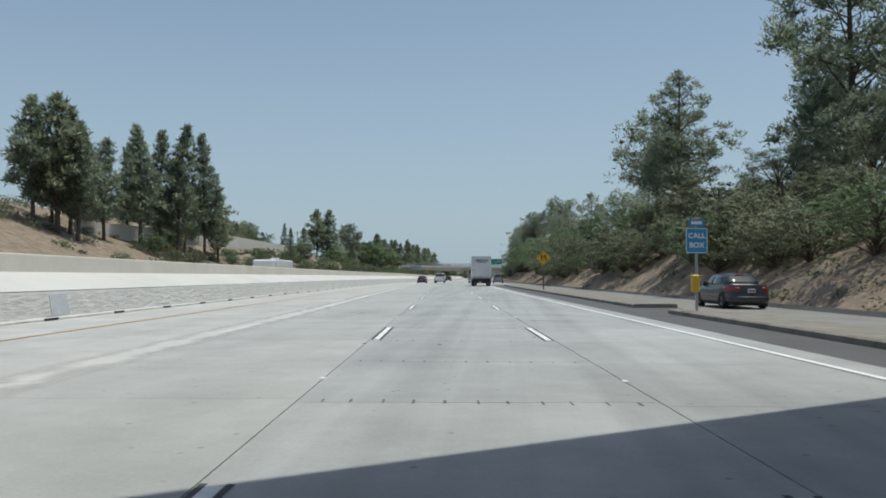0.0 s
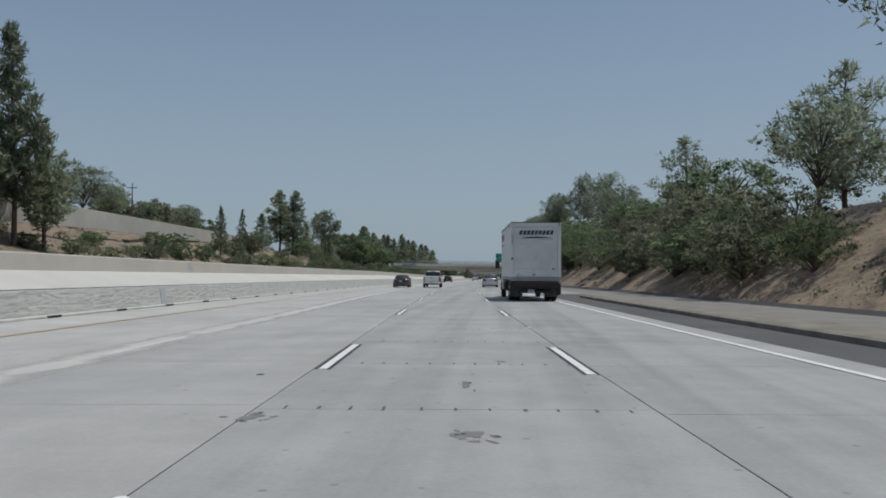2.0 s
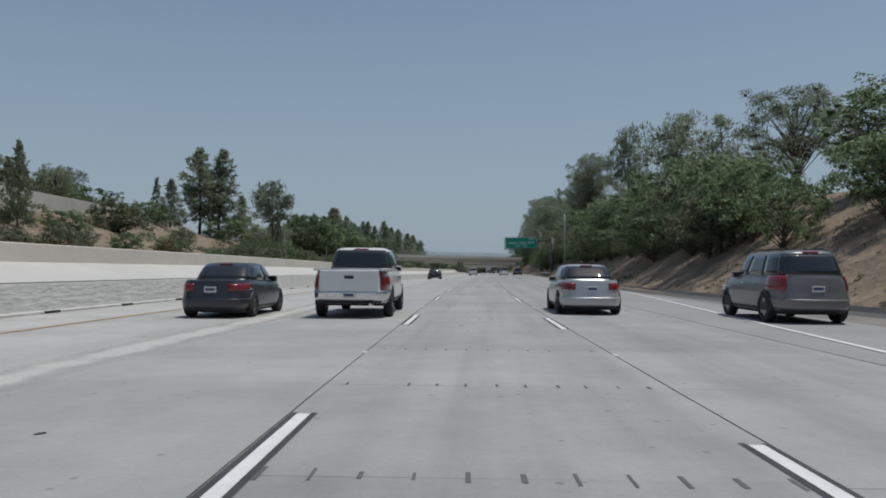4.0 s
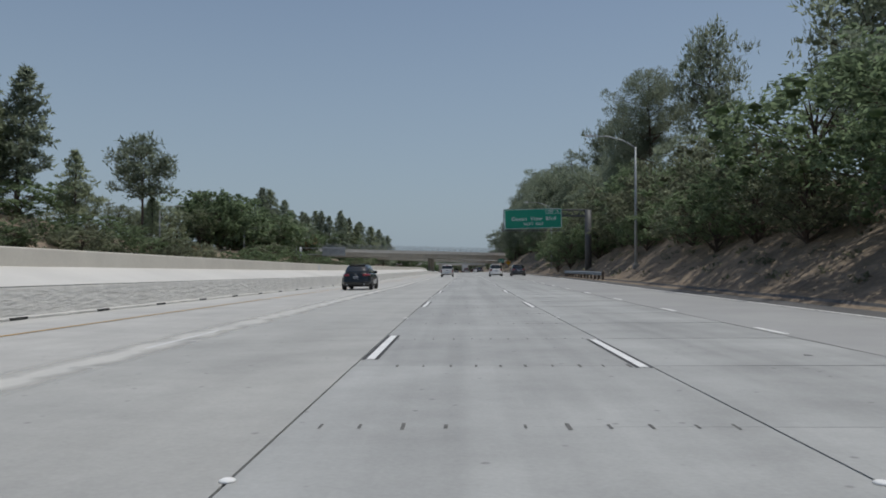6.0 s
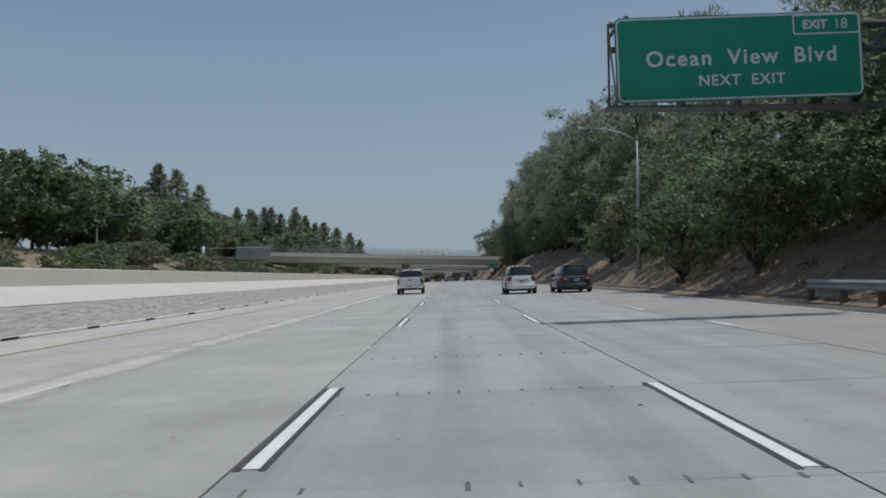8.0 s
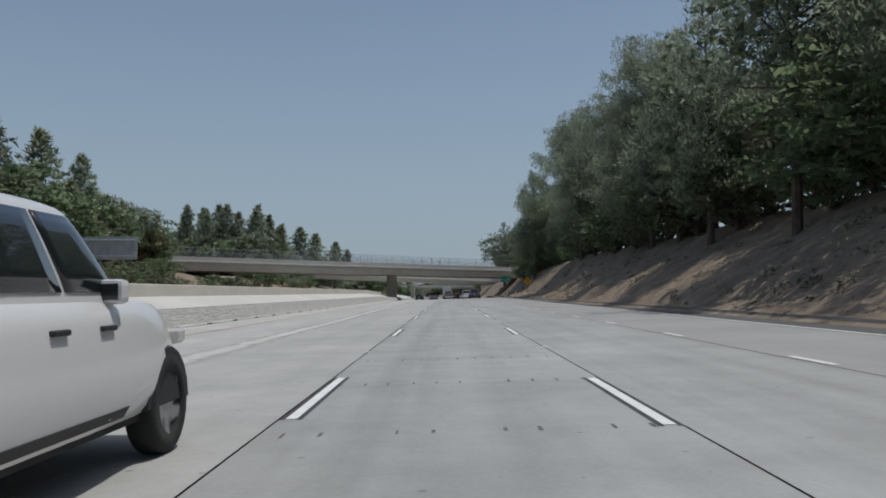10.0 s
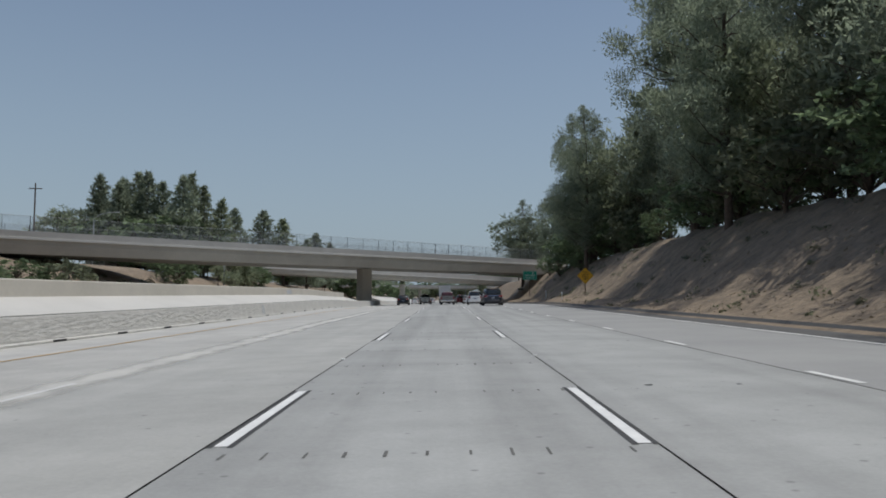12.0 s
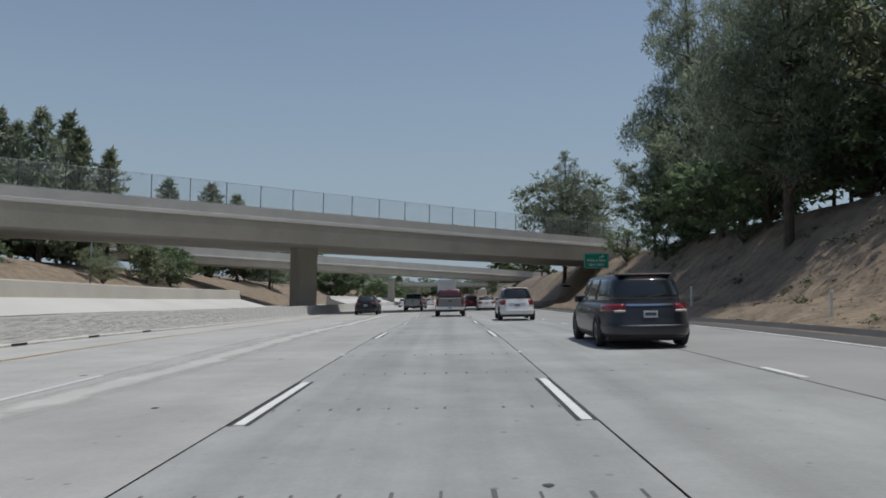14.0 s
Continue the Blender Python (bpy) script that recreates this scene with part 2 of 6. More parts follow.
P_TRUCK = mat("dusty_white_truck_panel", (0.75, 0.75, 0.74), rough=0.55, var=0.10, scale=0.6, fine=5, bump=0.03)
P_TRUCK_DOOR = mat("scuffed_roller_door", (0.73, 0.73, 0.72), rough=0.6, var=0.16, scale=1.1, fine=6, bump=0.05)
LOGO = mat("dark_blue_livery", (0.05, 0.055, 0.10), rough=0.5, var=0.15)
PLATE = mat("plate_white", (0.62, 0.62, 0.60), rough=0.5, var=0.1)
PLATE_INK = mat("plate_ink", (0.08, 0.09, 0.16), rough=0.6, var=0.1)
RAMP = mat("gritty_ramp_asphalt", (0.255, 0.248, 0.228), rough=0.9, var=0.25, scale=0.5, fine=22, bump=0.25, tint=(0.19, 0.182, 0.165))
GRIT = mat("grit_covered_island", (0.27, 0.25, 0.21), rough=0.95, var=0.4, scale=1.2, fine=10, bump=0.6, tint=(0.17, 0.155, 0.125))
FLAP = mat("grimy_grey_rubber", (0.17, 0.172, 0.17), rough=0.8, var=0.3, scale=2, fine=12, bump=0.1)
LENS = mat("lamp_glass", (0.6, 0.6, 0.58), rough=0.3, var=0.1, bump=0)


def mesh_link():
    nt_alpha = bpy.data.materials.new("chain_link_mesh")
    nt_alpha.use_nodes = True
    nt = nt_alpha.node_tree
    b = nt.nodes["Principled BSDF"]
    b.inputs["Base Color"].default_value = (0.30, 0.31, 0.32, 1)
    b.inputs["Metallic"].default_value = 0.5
    b.inputs["Roughness"].default_value = 0.5
    return nt_alpha


CHAIN = mesh_link()


# ---- mesh helpers ----
def lerp(a, b, t):
    return a + (b - a) * t


def ease(y, y0, y1):
    t = min(1.0, max(0.0, (y - y0) / (y1 - y0)))
    return t * t * (3 - 2 * t)


def to_mesh(bm, name, material, smooth=False):
    me = bpy.data.meshes.new(name)
    bmesh.ops.recalc_face_normals(bm, faces=bm.faces[:])
    bm.to_mesh(me)
    bm.free()
    for mm in material if isinstance(material, (list, tuple)) else [material]:
        me.materials.append(mm)
    if smooth:
        for p in me.polygons:
            p.use_smooth = True
    return me


def thing(name, label, category, group="", kind=""):
    return tagged(new(name), label, category, group, kind)


def part(name, bm, material, parent, label="", smooth=False, at=None):
    ob = new(name, to_mesh(bm, name, material, smooth) if isinstance(bm, bmesh.types.BMesh) else bm)
    ob.parent = parent
    if at is not None:
        ob.matrix_basis = at
    if label:
        ob["label"] = label
    return ob


def box(x0, x1, y0, y1, z0, z1, bevel=0.0, bm=None, seg=1):
    own = bm is None
    bm = bm or bmesh.new()
    vs = [bm.verts.new(p) for p in ((x0, y0, z0), (x1, y0, z0), (x1, y1, z0), (x0, y1, z0), (x0, y0, z1), (x1, y0, z1), (x1, y1, z1), (x0, y1, z1))]
    fs = [bm.faces.new([vs[i] for i in f]) for f in ((3, 2, 1, 0), (4, 5, 6, 7), (0, 1, 5, 4), (1, 2, 6, 5), (2, 3, 7, 6), (3, 0, 4, 7))]
    if bevel:
        es = list({e for f in fs for e in f.edges})
        bmesh.ops.bevel(bm, geom=es, offset=bevel, segments=seg, affect="EDGES", profile=0.6)
    return bm


def tube(points, radii, sides=8, bm=None, caps=True):
    """A round tube through points, with a radius at each."""
    bm = bm or bmesh.new()
    rings = []
    pts = [Vector(p) for p in points]
    for i, p in enumerate(pts):
        d = (pts[min(i + 1, len(pts) - 1)] - pts[max(i - 1, 0)]).normalized()
        a = d.orthogonal().normalized() if abs(d.z) < 0.95 else Vector((1, 0, 0))
        a = (a - d * a.dot(d)).normalized()
        b = d.cross(a)
        r = radii[i] if isinstance(radii, (list, tuple)) else radii
        rings.append([bm.verts.new(p + (a * math.cos(t) + b * math.sin(t)) * r) for t in [2 * math.pi * k / sides for k in range(sides)]])
    for r0, r1 in zip(rings, rings[1:]):
        for k in range(sides):
            bm.faces.new((r0[k], r0[(k + 1) % sides], r1[(k + 1) % sides], r1[k]))
    if caps:
        bm.faces.new(rings[0][::-1])
        bm.faces.new(rings[-1])
    return bm


def loft(rings, bm=None, closed=True, caps=True):
    bm = bm or bmesh.new()
    vr = [[bm.verts.new(p) for p in r] for r in rings]
    n = len(rings[0])
    for a, b in zip(vr, vr[1:]):
        for k in range(n if closed else n - 1):
            bm.faces.new((a[k], a[(k + 1) % n], b[(k + 1) % n], b[k]))
    if caps and closed:
        bm.faces.new(vr[0][::-1])
        bm.faces.new(vr[-1])
    return bm


# ---- the road's line: offset u to the right of our lane's middle, at y ahead ----
LINE = [(-400, 34.3), (-60, 11.75), (-30, 9.71), (0, 7.72), (30, 5.67), (60, 3.67), (90, 1.79), (120, 0.30), (150, -0.57), (180, -1.02), (210, -1.15), (240, -0.94), (270, -0.68), (300, -0.45), (330, -0.35), (360, -0.22), (390, -0.07), (420, 0.0), (450, 0.06), (540, 0.05), (700, 0.4), (2500, 20.0)]
_ly = np.array([k[0] for k in LINE], float)
_lx = np.array([k[1] for k in LINE], float)


def xc(y):
    """Smoothed line of our lane's middle."""
    return float(np.mean([np.interp(y + d, _ly, _lx) for d in (-14, -7, 0, 7, 14)]))


def fall(y):
    """Cross slope of the paving: level at first, then rising to the right."""
    return 0.029 * ease(y, 170, 290)


def profile(y):
    """The road dips beyond the last stretch that is driven."""
    return -0.010 * max(0.0, y - 446) * ease(y, 446, 470) if y < 760 else -3.14


def lift(u, y):
    return profile(y) + fall(y) * min(13.0, max(-16.0, u))


def P(u, y, z=0.0):
    return (xc(y) + u, y, z + lift(u, y))


def strip(sections, ys, bm=None):
    """A swept profile: sections(y) gives the closed list of (u, z)."""
    return loft([[P(u, y, z) for u, z in sections(y)] for y in ys], bm)


def ribbon(u0, u1, z, y0, y1, step=6.0, bm=None):
    """A flat band on the road; u0, u1 numbers or functions of y."""
    bm = bm or bmesh.new()
    n = max(1, int(math.ceil((y1 - y0) / step)))
    prev = None
    for i in range(n + 1):
        y = lerp(y0, y1, i / n)
        a = u0(y) if callable(u0) else u0
        b = u1(y) if callable(u1) else u1
        row = [bm.verts.new(P(a, y, z)), bm.verts.new(P(b, y, z))]
        if prev:
            bm.faces.new((prev[0], prev[1], row[1], row[0]))
        prev = row
    return bm


# ---- ground: one sheet, with the cutting's slopes ----
def right_edge(y):      # outer edge of the paving
    return lerp(13.4, 10.9, ease(y, 120, 190))


def left_foot(y):       # foot of the bank beyond the opposite carriageway
    return -36.0


def ground_z(u, y):
    z = -0.08
    e = right_edge(y) + 0.6
    if u > e:
        d = u - e
        h = lerp(4.5, 6.0, ease(y, 60, 200))
        k = ease(y, 385, 432)       # a flatter foot and a steeper face near the overpass
        run = lerp(d * 0.62, 0.22 * min(d, 2.9) + 0.95 * max(0.0, d - 2.9), k)
        z = 0.05 + min(run, h) + max(0, d - lerp(h / 0.62, 8.5, k)) * 0.12
        z = min(z, h + 14)
    elif u < -15.5:
        z = -0.06
        if u < left_foot(y):
            d = left_foot(y) - u
            top = 0.9 + lerp(lerp(12.0, 4.5, ease(y, 230, 340)), 5.0, ease(y, 330, 480))
            z += min(d * 0.40, top) + max(0, d - top / 0.40) * 0.06
    elif u < -12.0:
        z = -0.07
    r = max(0.0, min(1.0, (abs(u + 12) - 28) / 6))
    if u > e + 1 or u < left_foot(y) - 1:
        z += 0.55 * noise.noise((u * 0.13, y * 0.11, 2.0)) + 0.22 * noise.noise((u * 0.45, y * 0.4, 7.0)) + (0.16 * noise.noise((u * 1.1, y * 0.45, 3.0)) if u > e + 1 else 0.0)
    return z


US = [-1600, -900, -500, -300, -200, -150, -120, -100, -88, -78, -70, -64, -58, -53, -48, -44, -40, -38, -36, -34, -25, -16, -14, -12, -11, -5, 0, 5, 9, 10.5, 11.8, 12.6, 13.4, 14.0, 14.6, 15.2, 15.8, 16.4, 17, 17.6, 18.2, 19.2, 20.5, 22, 24, 26, 29, 33, 38, 45, 55, 70, 100, 160, 300, 600, 1600]
YS = [-400, -200, -100] + list(range(-60, 20, 4)) + list(range(20, 530, 2)) + list(range(530, 640, 4)) + [660, 700, 760, 850, 1000, 1300, 1800, 2500]
gb = bmesh.new()
rows = [[gb.verts.new(P(u, y, ground_z(u, y))) for u in US] for y in YS]
for a, b in zip(rows, rows[1:]):
    for k in range(len(US) - 1):
        gb.faces.new((a[k], a[k + 1], b[k + 1], b[k]))
ground = tagged(new("ground", to_mesh(gb, "ground", DIRT, True)), "dry brown hillside soil of the freeway cutting", "ground", kind="structure")

# ---- paving ----
Y0, Y1 = -60, 900
road = thing("road", "worn grey concrete freeway lanes with sealed joints", "road", kind="structure")
part("road_bed", ribbon(-11.9, 5.9, -0.035, Y0, Y1, 8), JOINT, road, "dark sealed joints between slabs")


def joint_y(n):
    """Where the n-th transverse joint of the lanes lies; their spacing varies a little on the way."""
    return float(np.interp(n, (-30, 0, 25, 56, 70, 93, 117, 240), (-106.0, 6.3, 99.3, 214.6, 265.8, 349.4, 439.2, 895.0)))


def lane_slabs(u0, u1, n0, n1, material):
    w = u1 - u0 - 0.022
    me = to_mesh(box(-w / 2, w / 2, -0.5, 0.5, -0.03, 0.0), "slab", material)
    for n in range(n0, n1):
        y, l = joint_y(n), joint_y(n + 1) - joint_y(n)
        a, b = Vector(P(0, y)), Vector(P(0, y + l))
        mid = P((u0 + u1) / 2, y + l / 2)
        rz = math.degrees(math.atan2(b.y - a.y, b.x - a.x)) - 90
        part("slab", me, material, road, at=pose(*mid, math.degrees(math.atan2(b.z - a.z, l)), -math.degrees(math.atan(fall(y + l / 2))), rz) @ Matrix.Diagonal((1, l - 0.0008, 1, 1)))


def joined_lane(u0, u1, n0, n1, material, label):
    bm = bmesh.new()
    for n in range(n0, n1):
        y = joint_y(n)
        ribbon(u0 + 0.011, u1 - 0.011, 0.0, y, joint_y(n + 1) - 0.0006, 5.0, bm)
    tagged(part("outer_slabs", bm, material, road, label), kind="stuff")


# the opposite, higher carriageway and its edge
opp = tagged(new("opposite_carriageway", to_mesh(ribbon(-34.5, -15.2, 0.02, Y0, Y1, 12), "opposite_carriageway", CONCRETE_PALE)), "pale concrete carriageway on the higher side of the median", "road", kind="structure")

# ---- lane markings ----
DASH0, PITCH, DASH = 14.0, 14.63, 3.66


def dash_pieces(parent, u, y, w=0.115, l=DASH, border=True, paint=PAINT_W):
    z = 0.006
    part("dash", ribbon(u - w / 2, u + w / 2, z, y, y + l, l), paint, parent)
    if border:
        bm = ribbon(u - w / 2 - 0.055, u - w / 2 - 0.004, z - 0.002, y - 0.05, y + l + 0.06, l)
        ribbon(u + w / 2 + 0.004, u + w / 2 + 0.055, z - 0.002, y - 0.05, y + l + 0.06, l, bm)
        part("contrast_edge", bm, PAINT_K, parent, "black contrast strips")


def marker_mesh():
    bm = bmesh.new()
    rings = []
    for r, z in ((0.052, 0.0), (0.05, 0.01), (0.035, 0.017)):
        rings.append([(r * math.cos(a), r * math.sin(a) * 1.0, z) for a in [2 * math.pi * k / 12 for k in range(12)]])
    loft(rings, bm)
    return to_mesh(bm, "raised_marker", PAINT_W, True)


MARKER = marker_mesh()
line_left = thing("lane_line", "white dashed lane line with black contrast edges", "lane marking", "lane lines", "structure")
line_right = thing("lane_line", "white dashed lane line with black contrast edges", "lane marking", "lane lines", "structure")
line_far_left = thing("lane_line", "faint worn white dashed lane line", "lane marking", "lane lines", "structure")
line_merge = thing("lane_line", "short white dashed line beside the merging lane", "lane marking", "lane lines", "structure")
for k in range(-3, 48):
    y = DASH0 + PITCH * k
    dash_pieces(line_left, -1.74, y)
    dash_pieces(line_right, 1.76, y + float(np.interp(k, (3, 6, 14, 15, 17, 23, 26, 29), (0.0, -0.9, -0.9, -0.4, -0.4, -1.2, 0.3, 0.0))))
    part("raised_marker", MARKER, PAINT_W, line_left, at=pose(*P(-1.87, y + 8.6, 0.001)))
    part("raised_marker", MARKER, PAINT_W, line_right, at=pose(*P(1.87, y + 8.6, 0.001)))
    dash_pieces(line_far_left, -5.45, y + 1.5, 0.10, DASH, False, PAINT_FAINT)
for k in range(60):
    dash_pieces(line_merge, 5.45, 186 + 7.3 * k, 0.13, 1.5, False, PAINT_W)
yellow = tagged(new("yellow_line", to_mesh(ribbon(-9.25, -9.13, 0.006, Y0, Y1), "yellow_line", PAINT_Y)), "worn yellow solid line along the median shoulder", "lane marking", kind="structure")


def edge_u(y):
    return lerp(5.2, 9.3, ease(y, 118, 186))


edge_line = tagged(new("edge_line", to_mesh(ribbon(lambda y: edge_u(y) - 0.07, lambda y: edge_u(y) + 0.07, 0.010, Y0, Y1, 5), "edge_line", PAINT_W)), "white solid line at the outer edge of the lanes", "lane marking", kind="structure")

# dowel slots sawn across our lane at each joint
slots = bmesh.new()
rng = random.Random(5)
for n in range(-9, 138):
    y = joint_y(n)
    strong = rng.uniform(0.55, 1.0)
    for k in range(11):
        if rng.random() < 0.93:
            u = -1.62 + 0.324 * k + rng.uniform(-0.02, 0.02)
            ln = rng.uniform(0.16, 0.34) * strong
            wd = rng.uniform(0.010, 0.019)
            ribbon(u - wd, u + wd, 0.0035, y - ln / 2, y + ln / 2, 2, slots)
tagged(part("joint_slots", slots, SLOT, road, "short dark dowel slots across the joints"), kind="stuff")
scars = bmesh.new()
for k in range(150):
    u, y = rng.uniform(-8.5, 5), rng.uniform(0, 520)
    r = rng.uniform(0.02, 0.06)
    n = 7
    c = scars.verts.new(P(u, y, 0.0032))
    ring = [scars.verts.new(P(u + r * 1.2 * math.cos(a) * rng.uniform(0.6, 1.2), y + r * 1.6 * math.sin(a) * rng.uniform(0.6, 1.2), 0.0032)) for a in [2 * math.pi * i / n for i in range(n)]]
    for i in range(n):
        scars.faces.new((c, ring[i], ring[(i + 1) % n]))
tagged(part("road_scars", scars, PAINT_K, road, "dark chips and drips on the concrete"), kind="stuff")

# round detector loops sawn into the lanes, with a lead-in cut
loops = bmesh.new()
for uc in (-7.3, -3.75, -0.06, 3.55):
    ring = []
    for k in range(40):
        a = 2 * math.pi * k / 40
        ring.append([loops.verts.new(P(uc + q * math.cos(a), 26.4 + q * math.sin(a), 0.0036)) for q in (0.90, 0.915)])
    for k in range(40):
        a, b = ring[k], ring[(k + 1) % 40]
        loops.faces.new((a[0], b[0], b[1], a[1]))
ribbon(-5.2, 4.9, 0.0036, 24.0, 24.012, 2, loops)
ribbon(-3.28, -3.25, 0.0036, 24.0, 25.6, 2, loops)
part("detector_loop", loops, JOINT, road, "sawn detector loops filled with dark sealant")


def blot(bm, u, y, w, l, seed, z=0.0034):
    """A ragged stain with a few drops round it."""
    rg = random.Random(seed)
    for c in range(9):
        f = 1.0 if c == 0 else rg.uniform(0.10, 0.34)
        uu, yy = (u, y) if c == 0 else (u + w * rg.gauss(0, 0.8), y + l * rg.gauss(0, 0.8))
        n = 22
        ph, ph2 = rg.uniform(0, 6), rg.uniform(0, 6)
        c0 = bm.verts.new(P(uu, yy, z))
        ring = []
        for i in range(n):
            a = 2 * math.pi * i / n
            q = f * (0.62 + 0.2 * math.sin(2 * a + ph) + 0.14 * math.sin(5 * a + ph2) + rg.uniform(-0.07, 0.07))
            ring.append(bm.verts.new(P(uu + w * math.cos(a) * q, yy + l * math.sin(a) * q, z)))
        for i in range(n):
            bm.faces.new((c0, ring[i], ring[(i + 1) % n]))


STAIN = mat("old_oil_stain", (0.25, 0.245, 0.235), rough=0.85, var=0.4, scale=3, fine=14, bump=0.05)
for k, (u, y, w, l) in enumerate(((0.14, 71.2, 0.13, 0.45), (0.09, 68.4, 0.24, 0.35), (-1.8, 69.0, 0.22, 0.3), (0.7, 73.6, 0.10, 0.3), (0.84, 182.8, 0.14, 0.30), (0.86, 182.3, 0.12, 0.10), (-1.76, 181.6, 0.16, 0.14), (1.72, 181.8, 0.18, 0.16), (-2.06, 365.9, 0.28, 0.5), (-3.1, 24.9, 0.05, 0.5), (0.4, 300.5, 0.15, 0.4), (-0.6, 118.0, 0.2, 0.5), (-3.3, 262.0, 0.3, 0.6), (3.2, 150.5, 0.2, 0.7), (0.2, 231.0, 0.12, 0.3), (-0.3, 341.0, 0.1, 0.4))):
    st = bmesh.new()
    blot(st, u, y, 0.72 * w, 0.72 * l, k)
    part("stain", st, STAIN, road, "dark oil stain on the concrete")
DUST = mat("dusty_pale_band", (0.57, 0.56, 0.52), rough=0.85, var=0.14, scale=0.8, fine=10, bump=0.05, tint=(0.48, 0.475, 0.45))
# ragged edges: bare where the dust thins out
nt = DUST.node_tree
uvn = nt.nodes.new("ShaderNodeUVMap")
sep = nt.nodes.new("ShaderNodeSeparateXYZ")
nt.links.new(uvn.outputs[0], sep.inputs[0])
patchy = nt.nodes.new("ShaderNodeTexNoise")
patchy.inputs["Scale"].default_value, patchy.inputs["Detail"].default_value = 0.9, 7
nt.links.new(next(n for n in nt.nodes if n.type == "NEW_GEOMETRY").outputs["Position"], patchy.inputs["Vector"])
cover = nt.nodes.new("ShaderNodeMath")
cover.operation = "MULTIPLY"
nt.links.new(sep.outputs[0], cover.inputs[0])
nt.links.new(patchy.outputs[0], cover.inputs[1])
rmp = nt.nodes.new("ShaderNodeMapRange")
rmp.inputs[1].default_value, rmp.inputs[2].default_value, rmp.inputs[4].default_value = 0.06, 0.40, 0.95
nt.links.new(cover.outputs[0], rmp.inputs[0])
bare = nt.nodes.new("ShaderNodeBsdfTransparent")
mixd = nt.nodes.new("ShaderNodeMixShader")
nt.links.new(rmp.outputs[0], mixd.inputs[0])
nt.links.new(bare.outputs[0], mixd.inputs[1])
nt.links.new(nt.nodes["Principled BSDF"].outputs[0], mixd.inputs[2])
nt.links.new(mixd.outputs[0], nt.nodes["Material Output"].inputs[0])
band = bmesh.new()
uvl = band.loops.layers.uv.new("across")
prev = None
for k in range(380):
    y = -60 + 2.0 * k
    mid = -5.42 + 0.2 * noise.noise((y * 0.05, 2.0, 0.0)) + (0.9 * ease(y, 425, 445) if y > 420 else 0)
    row = [band.verts.new(P(mid + o, y, 0.0025)) for o in (-0.75, -0.1, 0.55)]
    if prev:
        for c in (0, 1):
            f = band.faces.new((prev[c], prev[c + 1], row[c + 1], row[c]))
            for lp, w in zip(f.loops, ((0, 1, 1, 0), (1, 0, 0, 1))[c]):
                lp[uvl].uv = (w, 0)
    prev = row
part("dusty_band", band, DUST, road, "pale dusty band between the two left lanes")

# right side: gutter, dark shoulder, island kerb, ramp, then the merging lane
MERGE0, MERGE1 = 96, 186
gutter = tagged(new("gutter_strip", to_mesh(ribbon(5.3, 5.9, 0.0, Y0, 118, 6), "gutter_strip", CONCRETE)), "pale concrete strip beside the shoulder", "road", kind="structure")
shoulder = tagged(new("shoulder", to_mesh(ribbon(5.9, lambda y: right_edge(y) + 0.3, -0.012, Y0, Y1, 6), "shoulder", ASPHALT)), "dark asphalt shoulder of the freeway", "road", kind="structure")
aux = tagged(new("merging_lane", to_mesh(ribbon(5.33, 9.35, -0.002, 118, Y1, 6), "merging_lane", PALE_ASPHALT)), "aged grey asphalt merging lane", "road", kind="structure")
ramp = tagged(new("ramp", to_mesh(ribbon(lambda y: lerp(9.3, 6.2, ease(y, 104, 168)), lambda y: lerp(13.6, 9.3, ease(y, 104, 186)), -0.006, Y0, 190, 6), "ramp", RAMP)), "aged asphalt on-ramp joining the freeway", "road", kind="structure")


def island(y):
    w = 1 - ease(y, 88, 110)
    a, b = 7.55, lerp(7.7, 9.35, w)
    return [(a, -0.05), (b, -0.05), (b, 0.12), (b - 0.06, 0.15), (a + 0.08, 0.15), (a, 0.11)]


isl = tagged(new("traffic_island", to_mesh(strip(island, [-60 + 5 * i for i in range(17)] + [26]), "traffic_island", GRIT)), "low kerbed island strewn with grit beside the ramp", "kerb", kind="structure")
isl2 = tagged(new("traffic_island", to_mesh(strip(island, [31 + 5 * i for i in range(16)] + [109]), "traffic_island", GRIT)), "low kerbed island strewn with grit beside the ramp", "kerb", kind="structure")
dike = tagged(new("asphalt_dike", to_mesh(strip(lambda y: [(right_edge(y) + 0.1, -0.05), (right_edge(y) + 0.55, -0.05), (right_edge(y) + 0.5, 0.13), (right_edge(y) + 0.28, 0.16)], range(Y0, 640, 5)), "asphalt_dike", ASPHALT)), "dark asphalt dike at the foot of the slope", "kerb", kind="structure")

# ---- median: rough-faced barrier, sloping apron, upper wall ----
MED_END = 486.0
ys_med = [Y0 + 6 * i for i in range(92)]
ys_med = [y for y in ys_med if y < MED_END] + [MED_END]
median = thing("median_wall", "pale concrete median barrier with sloping apron and upper wall", "wall", kind="structure")
ys_all = [Y0 + 6 * i for i in range(130)]
part("barrier", strip(lambda y: [(-11.75, -0.05), (-11.75, 0.06), (-11.82, 0.10), (-11.95, 0.80), (-11.98, 0.85), (-12.3, 0.85), (-12.35, -0.05)], ys_all), WALL_STONE, median, "rough-textured low barrier")
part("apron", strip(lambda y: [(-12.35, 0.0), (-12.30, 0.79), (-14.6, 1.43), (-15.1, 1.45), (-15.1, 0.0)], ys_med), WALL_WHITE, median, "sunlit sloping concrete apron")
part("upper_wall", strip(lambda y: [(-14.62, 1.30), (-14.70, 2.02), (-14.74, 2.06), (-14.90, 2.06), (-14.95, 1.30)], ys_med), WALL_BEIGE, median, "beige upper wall")
